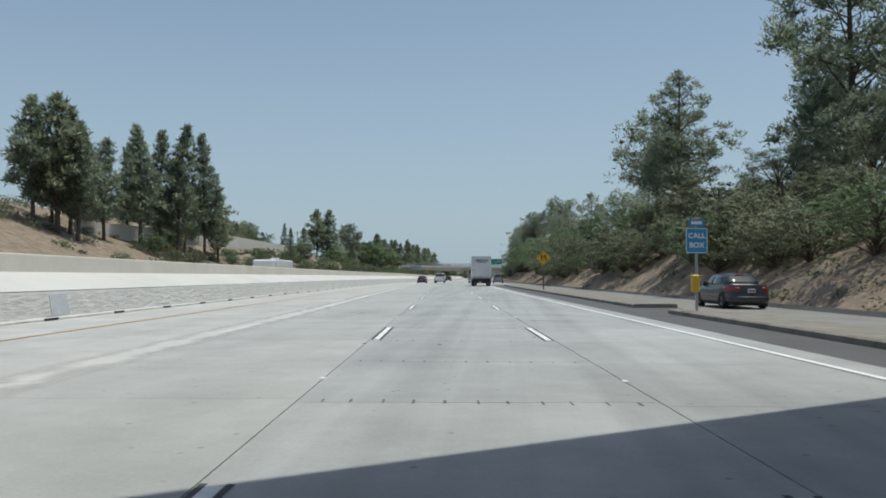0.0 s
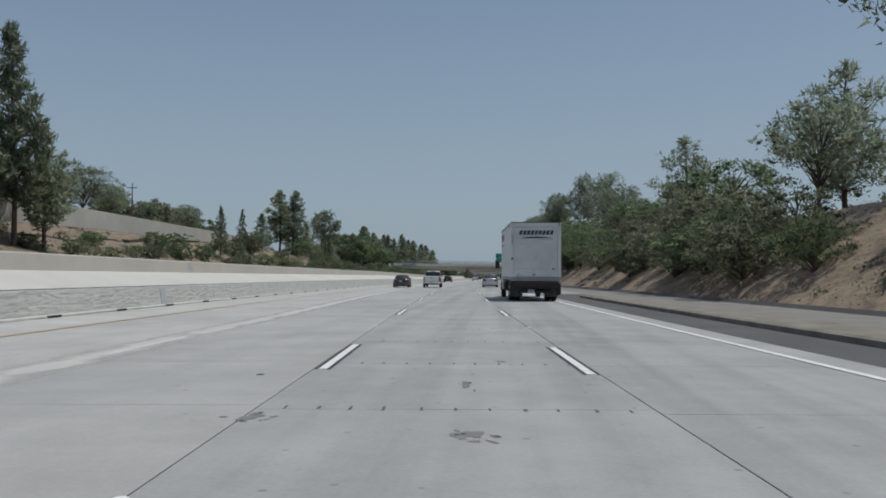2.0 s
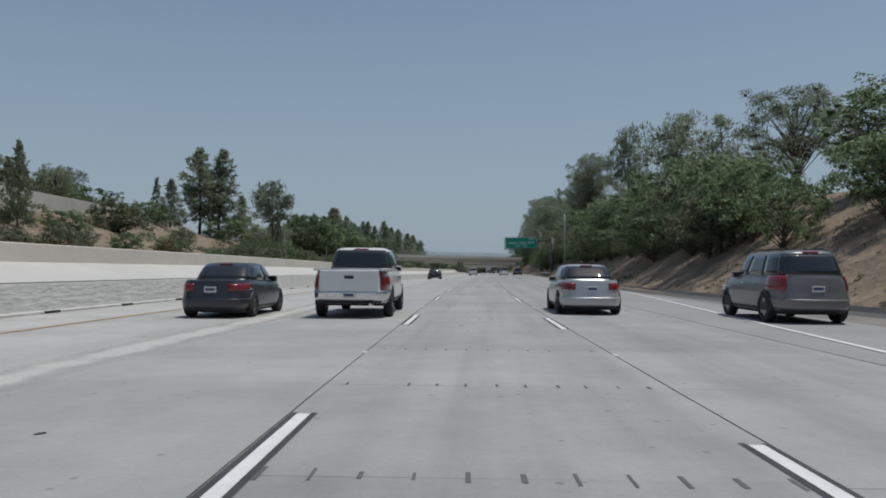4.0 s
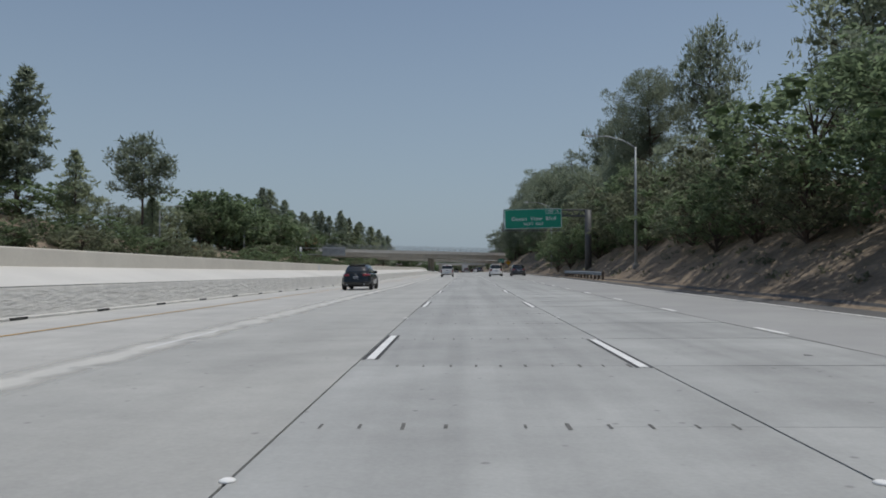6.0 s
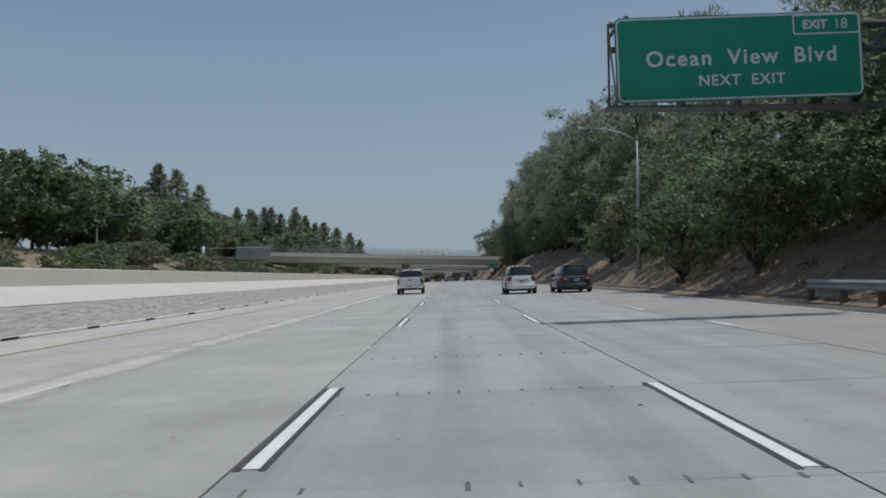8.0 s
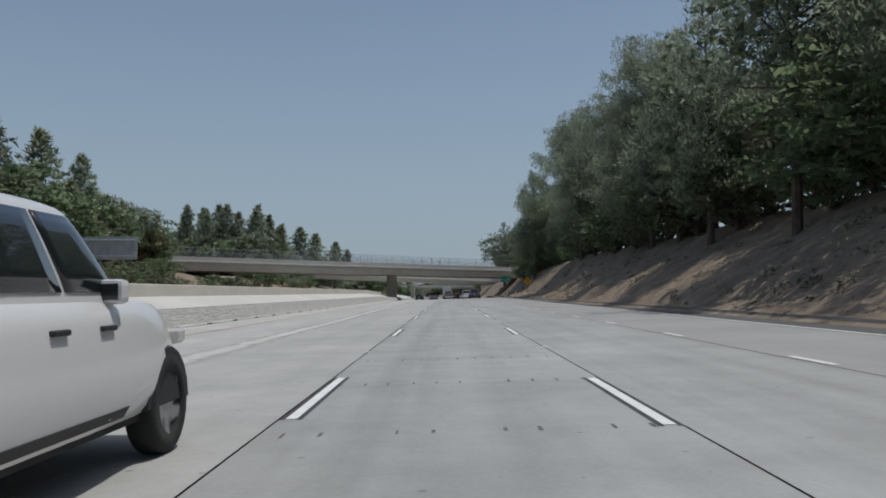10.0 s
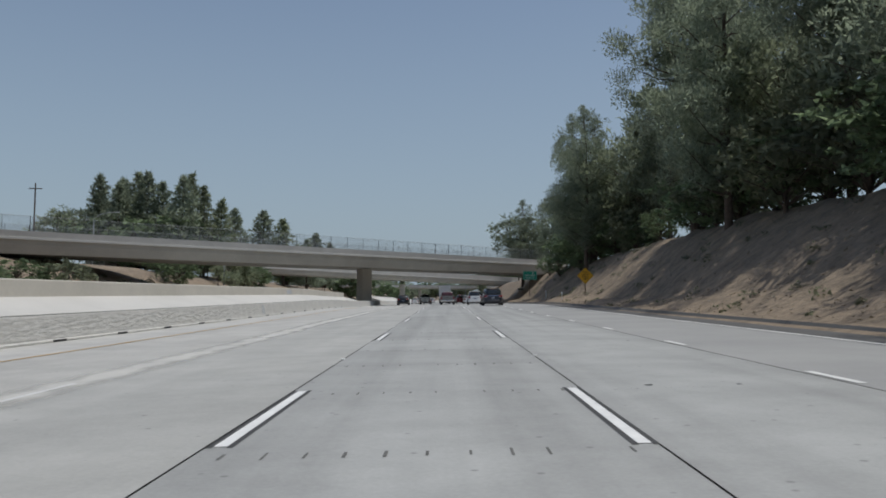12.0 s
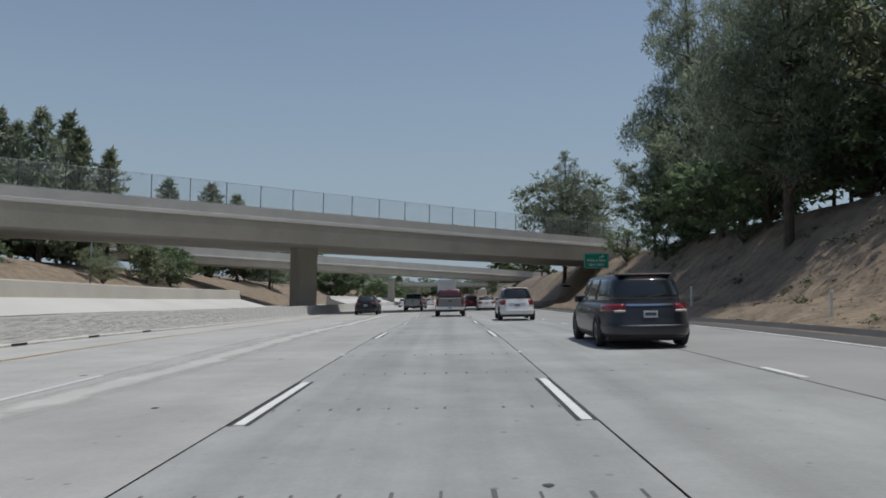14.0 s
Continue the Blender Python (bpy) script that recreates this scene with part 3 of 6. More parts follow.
part("coping_joint", ribbon(-11.965, -12.29, 0.853, Y0, 700, 6), JOINT, median, "dark joint along the barrier top")
slot = to_mesh(box(-0.02, 0.02, -0.38, 0.38, 0.02, 0.08), "drain_slot", SIGN_K)
for k in range(110):
    y = -40 + 4.6 * k
    a, b = Vector(P(0, y)), Vector(P(0, y + 1))
    part("drain_slot", slot, SIGN_K, median, at=pose(*P(-11.745, y, 0), 0, 0, math.degrees(math.atan2(b.y - a.y, b.x - a.x)) - 90))
# paint patches that cover old marks: thin sheets lying on the sloping faces
PATCH = mat("grey_cover_paint", (0.47, 0.49, 0.50), rough=0.8, var=0.2, scale=2.0, fine=12, bump=0.1)
for y, low, z0, z1, w in ((20.5, True, 0.14, 0.76, 1.1), (93, True, 0.14, 0.76, 0.6), (268, False, 1.42, 1.98, 0.9), (424, True, 0.14, 0.76, 0.7), (104, False, 1.45, 1.98, 0.7), (446, False, 1.5, 1.9, 2.2)):
    def face(z, off):
        return (-11.82 - 0.13 * (z - 0.10) / 0.70 if low else -14.62 - 0.08 * (z - 1.30) / 0.72) + off
    sheet = loft([[P(face(z, off), yy, z) for yy, z in ((y - w / 2, z0), (y + w / 2, z0 + 0.02), (y + w / 2 - 0.04, z1), (y - w / 2 + 0.03, z1 - 0.03))] for off in (-0.01, 0.012)])
    part("paint_patch", sheet, PATCH, median, "grey paint patch")
# beyond the first bridge
median2 = thing("median_wall", "pale concrete median wall beyond the bridge", "wall", kind="structure")
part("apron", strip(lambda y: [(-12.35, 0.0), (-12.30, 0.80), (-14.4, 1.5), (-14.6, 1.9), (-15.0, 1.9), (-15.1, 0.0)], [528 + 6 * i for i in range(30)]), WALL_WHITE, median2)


# ---- bridges ----
def bridge(name, label, a, b, z0a, z0b, depth, lip, width, fence_h, posts=True, skew=0.0):
    """A deck from a to b (plan points of its near edge): box girder, parapet lip, fence."""
    t = thing(name, label, "bridge", kind="structure")
    A, B = Vector((*a, 0)), Vector((*b, 0))
    d = (B - A).normalized()
    n = Vector((-d.y, d.x, 0))
    if n.y < 0:
        n = -n
    L = (B - A).length

    def at(s, q, z):
        return tuple(A + d * s + n * q + Vector((0, 0, lerp(z0a, z0b, s / L) + z)))
    st = [-30, 0, L * 0.25, L * 0.5, L * 0.75, L, L + 4]

    def sweep(prof, st=st):
        return loft([[at(s + (skew * q if s == st[-1] else 0), q, z) for q, z in prof] for s in st])
    part("girder", sweep([(0.55, -depth + lip), (0.25, -0.9 + lip * 0), (0.25, 0.0), (width - 0.25, 0.0), (width - 0.55, -depth + lip)]), BRIDGE_C, t, "grey concrete box girder")
    part("parapet", sweep([(0.0, -0.32), (0.0, -0.02), (0.05, 0.0), (0.05, lip), (0.30, lip), (0.30, 0.0), (0.5, -0.32)]), BRIDGE_LIP, t, "paler concrete parapet lip")
    part("parapet", sweep([(width - 0.30, 0.0), (width - 0.30, lip), (width - 0.05, lip), (width, 0.0), (width, -0.3), (width - 0.4, -0.3)]), BRIDGE_LIP, t, "paler concrete parapet lip")
    part("deck_edge", sweep([(-0.06, -0.30), (-0.06, -0.04), (0.0, -0.03), (0.0, -0.31)]), WALL_WHITE, t, "pale edge band along the deck")
    for q in ((0.18, width - 0.18) if fence_h else ()):
        f = part("fence", tube([at(-25, q, lip + fence_h), at(L + 2, q, lip + fence_h)], 0.022, 6), STEEL, t, "chain-link fence on the parapet")
        bmm = bmesh.new()
        s = -25.0
        k = 0
        wire = []
        step = 0.22
        while s < L + 2:
            for sg in (1, -1):
                s2 = s + fence_h * 0.9
                p0, p1 = (at(s, q, lip), at(s2, q, lip + fence_h)) if sg > 0 else (at(s, q, lip + fence_h), at(s2, q, lip))
                wire.append((p0, p1))
            s += step
        for p0, p1 in wire:
            w = 0.011
            v = [bmm.verts.new((p0[0], p0[1], p0[2] - w)), bmm.verts.new((p1[0], p1[1], p1[2] - w)), bmm.verts.new((p1[0], p1[1], p1[2] + w)), bmm.verts.new((p0[0], p0[1], p0[2] + w))]
            bmm.faces.new(v)
        part("wire", bmm, CHAIN, f, "thin diagonal fence wire")
        if posts:
            s = -24.0
            while s < L + 2:
                part("post", tube([at(s, q, lip - 0.1), at(s, q, lip + fence_h + 0.02)], 0.034, 6), DARK_STEEL, f)
                s += 3.0
    return t, at, L


br1, at1, L1 = bridge("overpass", "grey concrete freeway overpass with fenced parapet", (-56.3, 458.8), (21.9, 525.0), 7.55, 7.2, 2.75, 0.75, 15.0, 1.8, skew=0.85)
pier = part("pier", loft([[(-1.15, -0.6, 0), (-0.9, -0.85, 0), (0.9, -0.85, 0), (1.15, -0.6, 0), (1.15, 0.6, 0), (0.9, 0.85, 0), (-0.9, 0.85, 0), (-1.15, 0.6, 0)], [(-1.15, -0.6, 6.3), (-0.9, -0.85, 6.3), (0.9, -0.85, 6.3), (1.15, -0.6, 6.3), (1.15, 0.6, 6.3), (0.9, 0.85, 6.3), (-0.9, 0.85, 6.3), (-1.15, 0.6, 6.3)]]), BRIDGE_C, br1, "concrete pier in the median", at=pose(-13.6, 505.0, -0.9, 0, 0, 40))
AB = ((L1 + 0.5, 0.3), (L1 + 3.5, 0.3), (L1 + 15.5, 14.7), (L1 + 12.5, 14.7))
part("abutment", loft([[at1(a, q, -6) for a, q in AB], [at1(a, q, 0.3) for a, q in AB]]), BRIDGE_LIP, br1, "pale concrete abutment end")
part("abutment", loft([[at1(-34, 0.3, -7), at1(-2, 0.3, -7), at1(-2, 14.7, -7), at1(-34, 14.7, -7)], [at1(-34, 0.3, -0.4), at1(-8, 0.3, -0.4), at1(-8, 14.7, -0.4), at1(-34, 14.7, -0.4)]]), BRIDGE_C, br1, "concrete abutment")
br2, at2, L2 = bridge("overpass", "second grey concrete overpass beyond the first", (-52.0, 559.0), (26.0, 646.0), 7.7, 5.9, 2.9, 1.3, 10.0, 0.0)
part("pier", box(-0.8, 0.8, -0.8, 0.8, 0, 5.6, 0.15), BRIDGE_C, br2, "concrete pier in the median", at=pose(-12.5, 607.0, -1.7))
br3, at3, L3 = bridge("overpass", "distant grey concrete overpass", (-90.0, 752.0), (60.0, 768.0), 4.6, 4.6, 1.9, 0.8, 12.0, 0.0)
part("pier", box(-0.8, 0.8, -0.8, 0.8, 0, 6.2, 0.15), BRIDGE_C, br3, at=pose(-12.0, 766.0, -3.2))
# the overpass that is just being left behind
br0, at0, L0 = bridge("overpass", "grey concrete overpass at the start of the stretch", (-33.65, -39.75), (49.55, 15.75), 8.5, 8.5, 2.3, 0.8, 13.0, 0.0)
part("pier", box(-0.8, 0.8, -0.8, 0.8, 0, 7.1, 0.15), BRIDGE_C, br0, at=pose(-5.0, -13.0, -0.05))


# ---- writing ----
def words(name, text, size, material, parent, at, bold=0.0, align="CENTER", spread=1.0):
    cu = bpy.data.curves.new(name, "FONT")
    cu.body, cu.size, cu.align_x, cu.align_y = text, size, align, "CENTER"
    cu.extrude, cu.offset, cu.space_character = 0.004, bold, spread
    ob = bpy.data.objects.new(name, cu)
    scene.collection.objects.link(ob)
    dg = bpy.context.evaluated_depsgraph_get()
    me = bpy.data.meshes.new_from_object(ob.evaluated_get(dg))
    bpy.data.objects.remove(ob)
    me.materials.clear()
    me.materials.append(material)
    return part(name, me, material, parent, at=at)


def sentence(name, text, size, material, parent, x, y, z, bold=0.0, spread=1.0, gap=0.42):
    """Words side by side on a panel, each a part of its own, centred on x."""
    obs = [words(name, w, size, material, parent, pose(0, y, z, 90), bold, "LEFT", spread) for w in text.split()]
    ext = [(min(v.co.x for v in o.data.vertices), max(v.co.x for v in o.data.vertices)) for o in obs]
    total = sum(b - a for a, b in ext) + gap * size * (len(obs) - 1)
    cx = x - total / 2
    for o, (a, b) in zip(obs, ext):
        o.matrix_basis = pose(cx - a, y, z, 90)
        cx += b - a + gap * size


def board(w, h, r, t=0.02):
    """A rounded sign panel in the xz plane, facing -y."""
    pts = []
    for cx, cz, a0 in ((w / 2 - r, h / 2 - r, 0), (-w / 2 + r, h / 2 - r, 90), (-w / 2 + r, -h / 2 + r, 180), (w / 2 - r, -h / 2 + r, 270)):
        for k in range(5):
            a = radians(a0 + 22.5 * k)
            pts.append((cx + r * math.cos(a), cz + r * math.sin(a)))
    return loft([[(x, -t / 2, z) for x, z in pts], [(x, t / 2, z) for x, z in pts]])


def frame_board(w, h, r, b, t=0.012):
    """The white border line of a sign."""
    def ring(w, h, r):
        out = []
        for cx, cz, a0 in ((w / 2 - r, h / 2 - r, 0), (-w / 2 + r, h / 2 - r, 90), (-w / 2 + r, -h / 2 + r, 180), (w / 2 - r, -h / 2 + r, 270)):
            for k in range(5):
                a = radians(a0 + 22.5 * k)
                out.append((cx + r * math.cos(a), cz + r * math.sin(a)))
        return out
    bm = bmesh.new()
    o, i = ring(w, h, r), ring(w - 2 * b, h - 2 * b, max(0.005, r - b))
    vo = [bm.verts.new((x, 0, z)) for x, z in o]
    vi = [bm.verts.new((x, 0, z)) for x, z in i]
    n = len(o)
    for k in range(n):
        bm.faces.new((vo[k], vo[(k + 1) % n], vi[(k + 1) % n], vi[k]))
    return bm




def put(x, y, z, rz=0):
    return pose(x, y, z, 0, 0, rz)


# overhead exit sign on a cantilever truss
EX0, EX1, EZ0, EZ1, EY = 3.12, 9.28, 5.55, 7.70, 276.6
gantry = thing("overhead_sign", "green overhead exit sign on a dark cantilever truss", "road sign")
gantry.matrix_basis = put((EX0 + EX1) / 2, EY, 0, 0)
gw, gh, gmid = EX1 - EX0, EZ1 - EZ0, (EZ0 + EZ1) / 2
panel = part("panel", board(gw, gh, 0.18, 0.05), SIGN_G, gantry, "green sign panel", at=pose(0, 0, gmid, 0, -1.5, 0))
part("border", frame_board(gw - 0.06, gh - 0.06, 0.16, 0.045), SIGN_W, panel, at=pose(0, -0.03, 0))
sentence("destination_text", "Ocean View Blvd", 0.545, SIGN_W, panel, 0.05, -0.03, -0.01, 0.008, 1.18, 0.75)
sentence("exit_text", "NEXT EXIT", 0.38, SIGN_W, panel, 0.05, -0.03, -0.58, 0.006, 1.12, 0.75)
part("exit_tab_border", frame_board(1.66, 0.5, 0.06, 0.035), SIGN_W, panel, at=pose(gw / 2 - 0.88, -0.031, gh / 2 - 0.32))
words("exit_text", "EXIT", 0.30, SIGN_W, panel, pose(gw / 2 - 1.16, -0.032, gh / 2 - 0.33, 90), 0.01)
words("exit_number_text", "18", 0.36, SIGN_W, panel, pose(gw / 2 - 0.52, -0.034, gh / 2 - 0.33, 90), 0.0)
px = 2.6
part("mast", tube([(px + 3.4, 0.5, 0.5), (px + 3.4, 0.5, 7.6)], 0.36, 14), DARK_STEEL, gantry, "thick dark steel mast", True)
for z in (6.9, 7.55):
    part("chord", tube([(-gw / 2 - 0.05, 0.42, z + 0.05), (px + 3.4, 0.42, z + 0.05)], 0.085, 8), DARK_STEEL, gantry)
for k in range(7):
    x = -gw / 2 + 0.2 + k * 1.27
    part("strut", tube([(x, 0.42, 6.9), (x + (0.66 if k % 2 else 0.66), 0.42, 7.6)], 0.05, 6), DARK_STEEL, gantry)
    part("strut", tube([(x + 0.66, 0.42, 7.6), (x + 1.27, 0.42, 6.9)], 0.05, 6), DARK_STEEL, gantry)
part("walkway", box(-gw / 2 - 0.3, gw / 2 + 0.3, -0.50, 0.05, EZ0 - 0.28, EZ0 - 0.22), DARK_STEEL, gantry, "dark grated walkway under the panel")
for k in range(5):
    x = -gw / 2 + 0.3 + k * (gw - 0.6) / 4
    part("bracket", box(x - 0.05, x + 0.05, 0.03, 0.4, EZ0 - 0.25, EZ1), DARK_STEEL, gantry)
for z0, z1, y0, y1 in ((EZ0 - 0.2, EZ0 - 0.12, -0.6, 0.4), (EZ1 - 0.5, EZ1 - 0.42, -0.25, 0.4)):
    part("side_arm", box(-gw / 2 - 0.12, -gw / 2 - 0.06, y0, y1, z0, z1), DARK_STEEL, gantry)
part("side_brace", tube([(-gw / 2 - 0.09, -0.5, EZ0 - 0.16), (-gw / 2 - 0.09, 0.3, EZ1 - 0.46)], 0.025, 6), DARK_STEEL, gantry)
part("side_brace", tube([(-gw / 2 - 0.09, 0.36, EZ0 - 0.2), (-gw / 2 - 0.09, 0.36, EZ1 - 0.1)], 0.03, 6), DARK_STEEL, gantry)


# street lamps
def street_lamp(label, x, y, z0, top, arm, side=-1):
    t = thing("street_lamp", label, "street lamp", "freeway lamps")
    t.matrix_basis = put(x, y, z0)
    h = top - z0
    part("pole", tube([(0, 0, -0.3), (0, 0, h * 0.5), (side * -0.0, 0, h)], [0.13, 0.10, 0.075], 10), STEEL, t, smooth=True)
    part("base", box(-0.24, 0.24, -0.24, 0.24, -0.3, 0.12, 0.03), CURB, t, "concrete footing")
    part("arm", tube([(0, 0, h - 0.05), (side * arm * 0.3, 0, h + 0.55), (side * arm * 0.65, 0, h + 0.85), (side * arm, 0, h + 0.92)], [0.065, 0.055, 0.045, 0.04], 8), STEEL, t, smooth=True)
    head = part("lamp_head", loft([[(side * (arm - 0.05), -0.09, h + 0.88), (side * (arm - 0.05), 0.09, h + 0.88), (side * (arm - 0.05), 0.07, h + 1.0), (side * (arm - 0.05), -0.07, h + 1.0)], [(side * (arm + 0.65), -0.13, h + 0.86), (side * (arm + 0.65), 0.13, h + 0.86), (side * (arm + 0.65), 0.08, h + 0.97), (side * (arm + 0.65), -0.08, h + 0.97)]]), STEEL, t)
    part("lens", box(min(side * (arm + 0.1), side * (arm + 0.6)), max(side * (arm + 0.1), side * (arm + 0.6)), -0.1, 0.1, h + 0.83, h + 0.872), LENS, head)
    return t


for x, y, z0, top in ((12.4, 255.4, 1.5, 11.0), (12.1, 310.0, 1.4, 10.4)):
    street_lamp("grey steel street lamp on the roadside slope", x, y, z0, top, 3.4, -1)
for x, y, z0, top in ((-51.0, 367.5, 2.0, 9.6), (-52.0, 321.0, 3.0, 10.8), (-52, 428, 2.0, 9.8), (-53.5, 490.0, 2.0, 12.3), (-43, 523.5, 1.5, 10.0)):
    street_lamp("grey steel street lamp beside the opposite carriageway", x, y, z0, top, 3.2, 1)


# small signs
def post_sign(name, label, x, y, z0, zpost, post_r=0.04, post_mat=STEEL):
    t = thing(name, label, "road sign")
    t.matrix_basis = put(x, y, z0)
    part("post", box(-post_r, post_r, -post_r, post_r, -0.2, zpost, 0.008), post_mat, t)
    return t


cb = post_sign("call_box_sign", "blue call box sign on a steel post with yellow call box", *P(8.15, 24.8, 0.15), 3.05)
p1 = part("panel", board(0.72, 0.86, 0.05), SIGN_B, cb, "blue square panel", at=pose(0, -0.06, 2.35))
part("border", frame_board(0.70, 0.84, 0.045, 0.02), SIGN_W, p1, at=pose(0, -0.012, 0))
words("sign_text", "CALL", 0.24, SIGN_W, p1, pose(0, -0.014, 0.16, 90), 0.006)
words("sign_text", "BOX", 0.24, SIGN_W, p1, pose(0, -0.014, -0.16, 90), 0.006)
p2 = part("panel", board(0.52, 0.24, 0.03), SIGN_B, cb, "small blue panel", at=pose(0, -0.06, 2.95))
part("bar", box(-0.18, 0.18, -0.004, 0.004, -0.05, 0.05), SIGN_W, p2, at=pose(0, -0.016, 0))
part("call_box", box(-0.22, 0.02, -0.32, -0.06, 0.62, 1.2, 0.03), CALLBOX_Y, cb, "yellow call box housing")

mg = post_sign("merge_sign", "yellow diamond merge sign on a wooden post", *P(8.1, 65.2, 0.15), 2.3, 0.05, WOOD)
dia = part("panel", board(0.94, 0.94, 0.06), SIGN_Y, mg, "yellow diamond panel", at=pose(0, -0.08, 2.75, 0, 45, 0))
part("border", frame_board(0.90, 0.90, 0.05, 0.02), SIGN_K, dia, at=pose(0, -0.012, 0))


def arrow(x0, z0, x1, z1, w, head):
    bm = bmesh.new()
    d = Vector((x1 - x0, 0, z1 - z0))
    ln = d.length
    d.normalize()
    n = Vector((-d.z, 0, d.x))
    a, b = Vector((x0, 0, z0)), Vector((x1, 0, z1))
    c = b - d * head
    v = [bm.verts.new(p) for p in (a + n * w, a - n * w, c - n * w, c + n * w)]
    bm.faces.new(v)
    bm.faces.new([bm.verts.new(p) for p in (c + n * w * 2.6, c - n * w * 2.6, b)])
    return bm


part("arrow", arrow(-0.17, -0.22, -0.17, 0.30, 0.045, 0.2), SIGN_K, mg, at=pose(0, -0.096, 2.75))
part("arrow", arrow(0.18, -0.10, 0.14, 0.30, 0.045, 0.2), SIGN_K, mg, at=pose(0, -0.096, 2.75))
part("arrow_stem", arrow(0.32, -0.26, 0.16, 0.0, 0.045, 0.05), SIGN_K, mg, at=pose(0, -0.097, 2.75))
for k in range(4):
    part("dash_mark", box(-0.02, 0.02, -0.003, 0.003, -0.3 + k * 0.17, -0.2 + k * 0.17), SIGN_K, mg, at=pose(0, -0.096, 2.75))

ws = post_sign("regulatory_sign", "small white rectangular sign seen from its side of the ramp", *P(15.2, 80.0, 0.9), 1.9, 0.03)
p3 = part("panel", board(0.60, 0.76, 0.04), SIGN_W, ws, at=pose(0, -0.05, 1.75))
for k in range(3):
    part("bar", box(-0.2, 0.2, -0.003, 0.003, 0.12 - k * 0.17, 0.2 - k * 0.17), SIGN_K, p3, at=pose(0, -0.014, 0))

td = post_sign("traffic_merge_sign", "yellow diamond sign with black words on the slope", 14.4, 451.4, 0.9, 2.4, 0.05, WOOD)
d2 = part("panel", board(1.2, 1.2, 0.07), SIGN_Y, td, "yellow diamond panel", at=pose(0, -0.08, 2.3, 0, 45, 0))
part("border", frame_board(1.15, 1.15, 0.06, 0.022), SIGN_K, d2, at=pose(0, -0.012, 0))
for k, s in enumerate(("THRU", "TRAFFIC", "MERGE", "LEFT")):
    words("sign_text", s, 0.22, SIGN_K, td, pose(0, -0.098, 2.3 + 0.36 - 0.24 * k, 90), 0.006)

gx = post_sign("guide_sign", "green park and ride guide sign on a post", 14.8, 505.0, 1.1, 3.2, 0.06, WOOD)
p4 = part("panel", board(2.4, 1.5, 0.08), SIGN_G, gx, "green panel", at=pose(0, -0.09, 3.4))
part("border", frame_board(2.3, 1.4, 0.07, 0.03), SIGN_W, p4, at=pose(0, -0.013, 0))
words("sign_text", "PARK & RIDE", 0.31, SIGN_W, p4, pose(0, -0.014, 0.02, 90), 0.006)
words("sign_text", "NEXT EXIT", 0.31, SIGN_W, p4, pose(0, -0.014, -0.40, 90), 0.006)
part("arrow_mark", arrow(0.3, 0.32, 0.75, 0.5, 0.05, 0.16), SIGN_W, p4, at=pose(0, -0.014, 0))

rs = post_sign("regulatory_sign", "small white rectangular sign beyond the overpass", 15.9, 531.0, 0.6, 1.7, 0.04)
p5 = part("panel", board(1.3, 0.55, 0.04), SIGN_W, rs, at=pose(0, -0.06, 1.7))
part("bar", box(-0.5, 0.5, -0.003, 0.003, -0.12, 0.12), SIGN_K, p5, at=pose(0, -0.014, 0))

far_sign = thing("overhead_sign", "distant green overhead sign between the bridges", "road sign")
far_sign.matrix_basis = put(9.5, 640, 0)
part("panel", board(5.2, 2.2, 0.15, 0.06), SIGN_G, far_sign, at=pose(0, 0, 6.0))
for x in (-1.8, 1.8):
    part("post", tube([(x, 0.2, -0.2), (x, 0.2, 7.0)], 0.12, 8), STEEL, far_sign)
for k in range(2):
    part("bar", box(-1.9, 1.6, -0.004, 0.004, 6.1 - 0.7 * k, 6.45 - 0.7 * k), SIGN_W, far_sign, at=pose(0, -0.04, 0))

# back of an overhead sign across the median
bs = thing("overhead_sign", "back of an overhead sign facing the opposite carriageway", "road sign")
bs.matrix_basis = put(-34.2, 390, 0.35)
part("panel", board(6.0, 2.3, 0.1, 0.05), STEEL, bs, "bare grey panel back", at=pose(0, 0, 5.3))
for k in range(5):
    part("rib", box(-2.9 + k * 1.4, -2.82 + k * 1.4, -0.12, -0.03, 4.2, 6.4), STEEL, bs)
for z in (4.5, 6.1):
    part("chord", tube([(-8.5, -0.3, z), (3.0, -0.3, z)], 0.07, 8), STEEL, bs)
for k in range(6):
    part("strut", tube([(-2.9 + k, -0.3, 4.5), (-2.4 + k, -0.3, 6.1)], 0.04, 6), STEEL, bs)
part("mast", tube([(-8.5, -0.3, 0.6), (-8.5, -0.3, 6.4)], 0.3, 12), STEEL, bs, smooth=True)

# guard rail by the gantry
gr = thing("guard_rail", "metal beam guard rail on short posts at the slope's foot", "guard rail")
gys = [258 + 2.0 * i for i in range(13)]
part("rail", loft([[P(right_edge(y) + 0.02 + o, y, z) for o, z in ((0, 0.42), (-0.07, 0.47), (0, 0.56), (-0.07, 0.65), (0, 0.72), (0.012, 0.72), (-0.055, 0.65), (0.012, 0.56), (-0.055, 0.47), (0.012, 0.42))] for y in gys]), STEEL, gr, "galvanised corrugated beam")
for y in gys[::1]:
    part("post", box(-0.08, 0.08, -0.08, 0.08, -0.1, 0.74), WOOD, gr, at=pose(*P(right_edge(y) + 0.12, y, 0)))

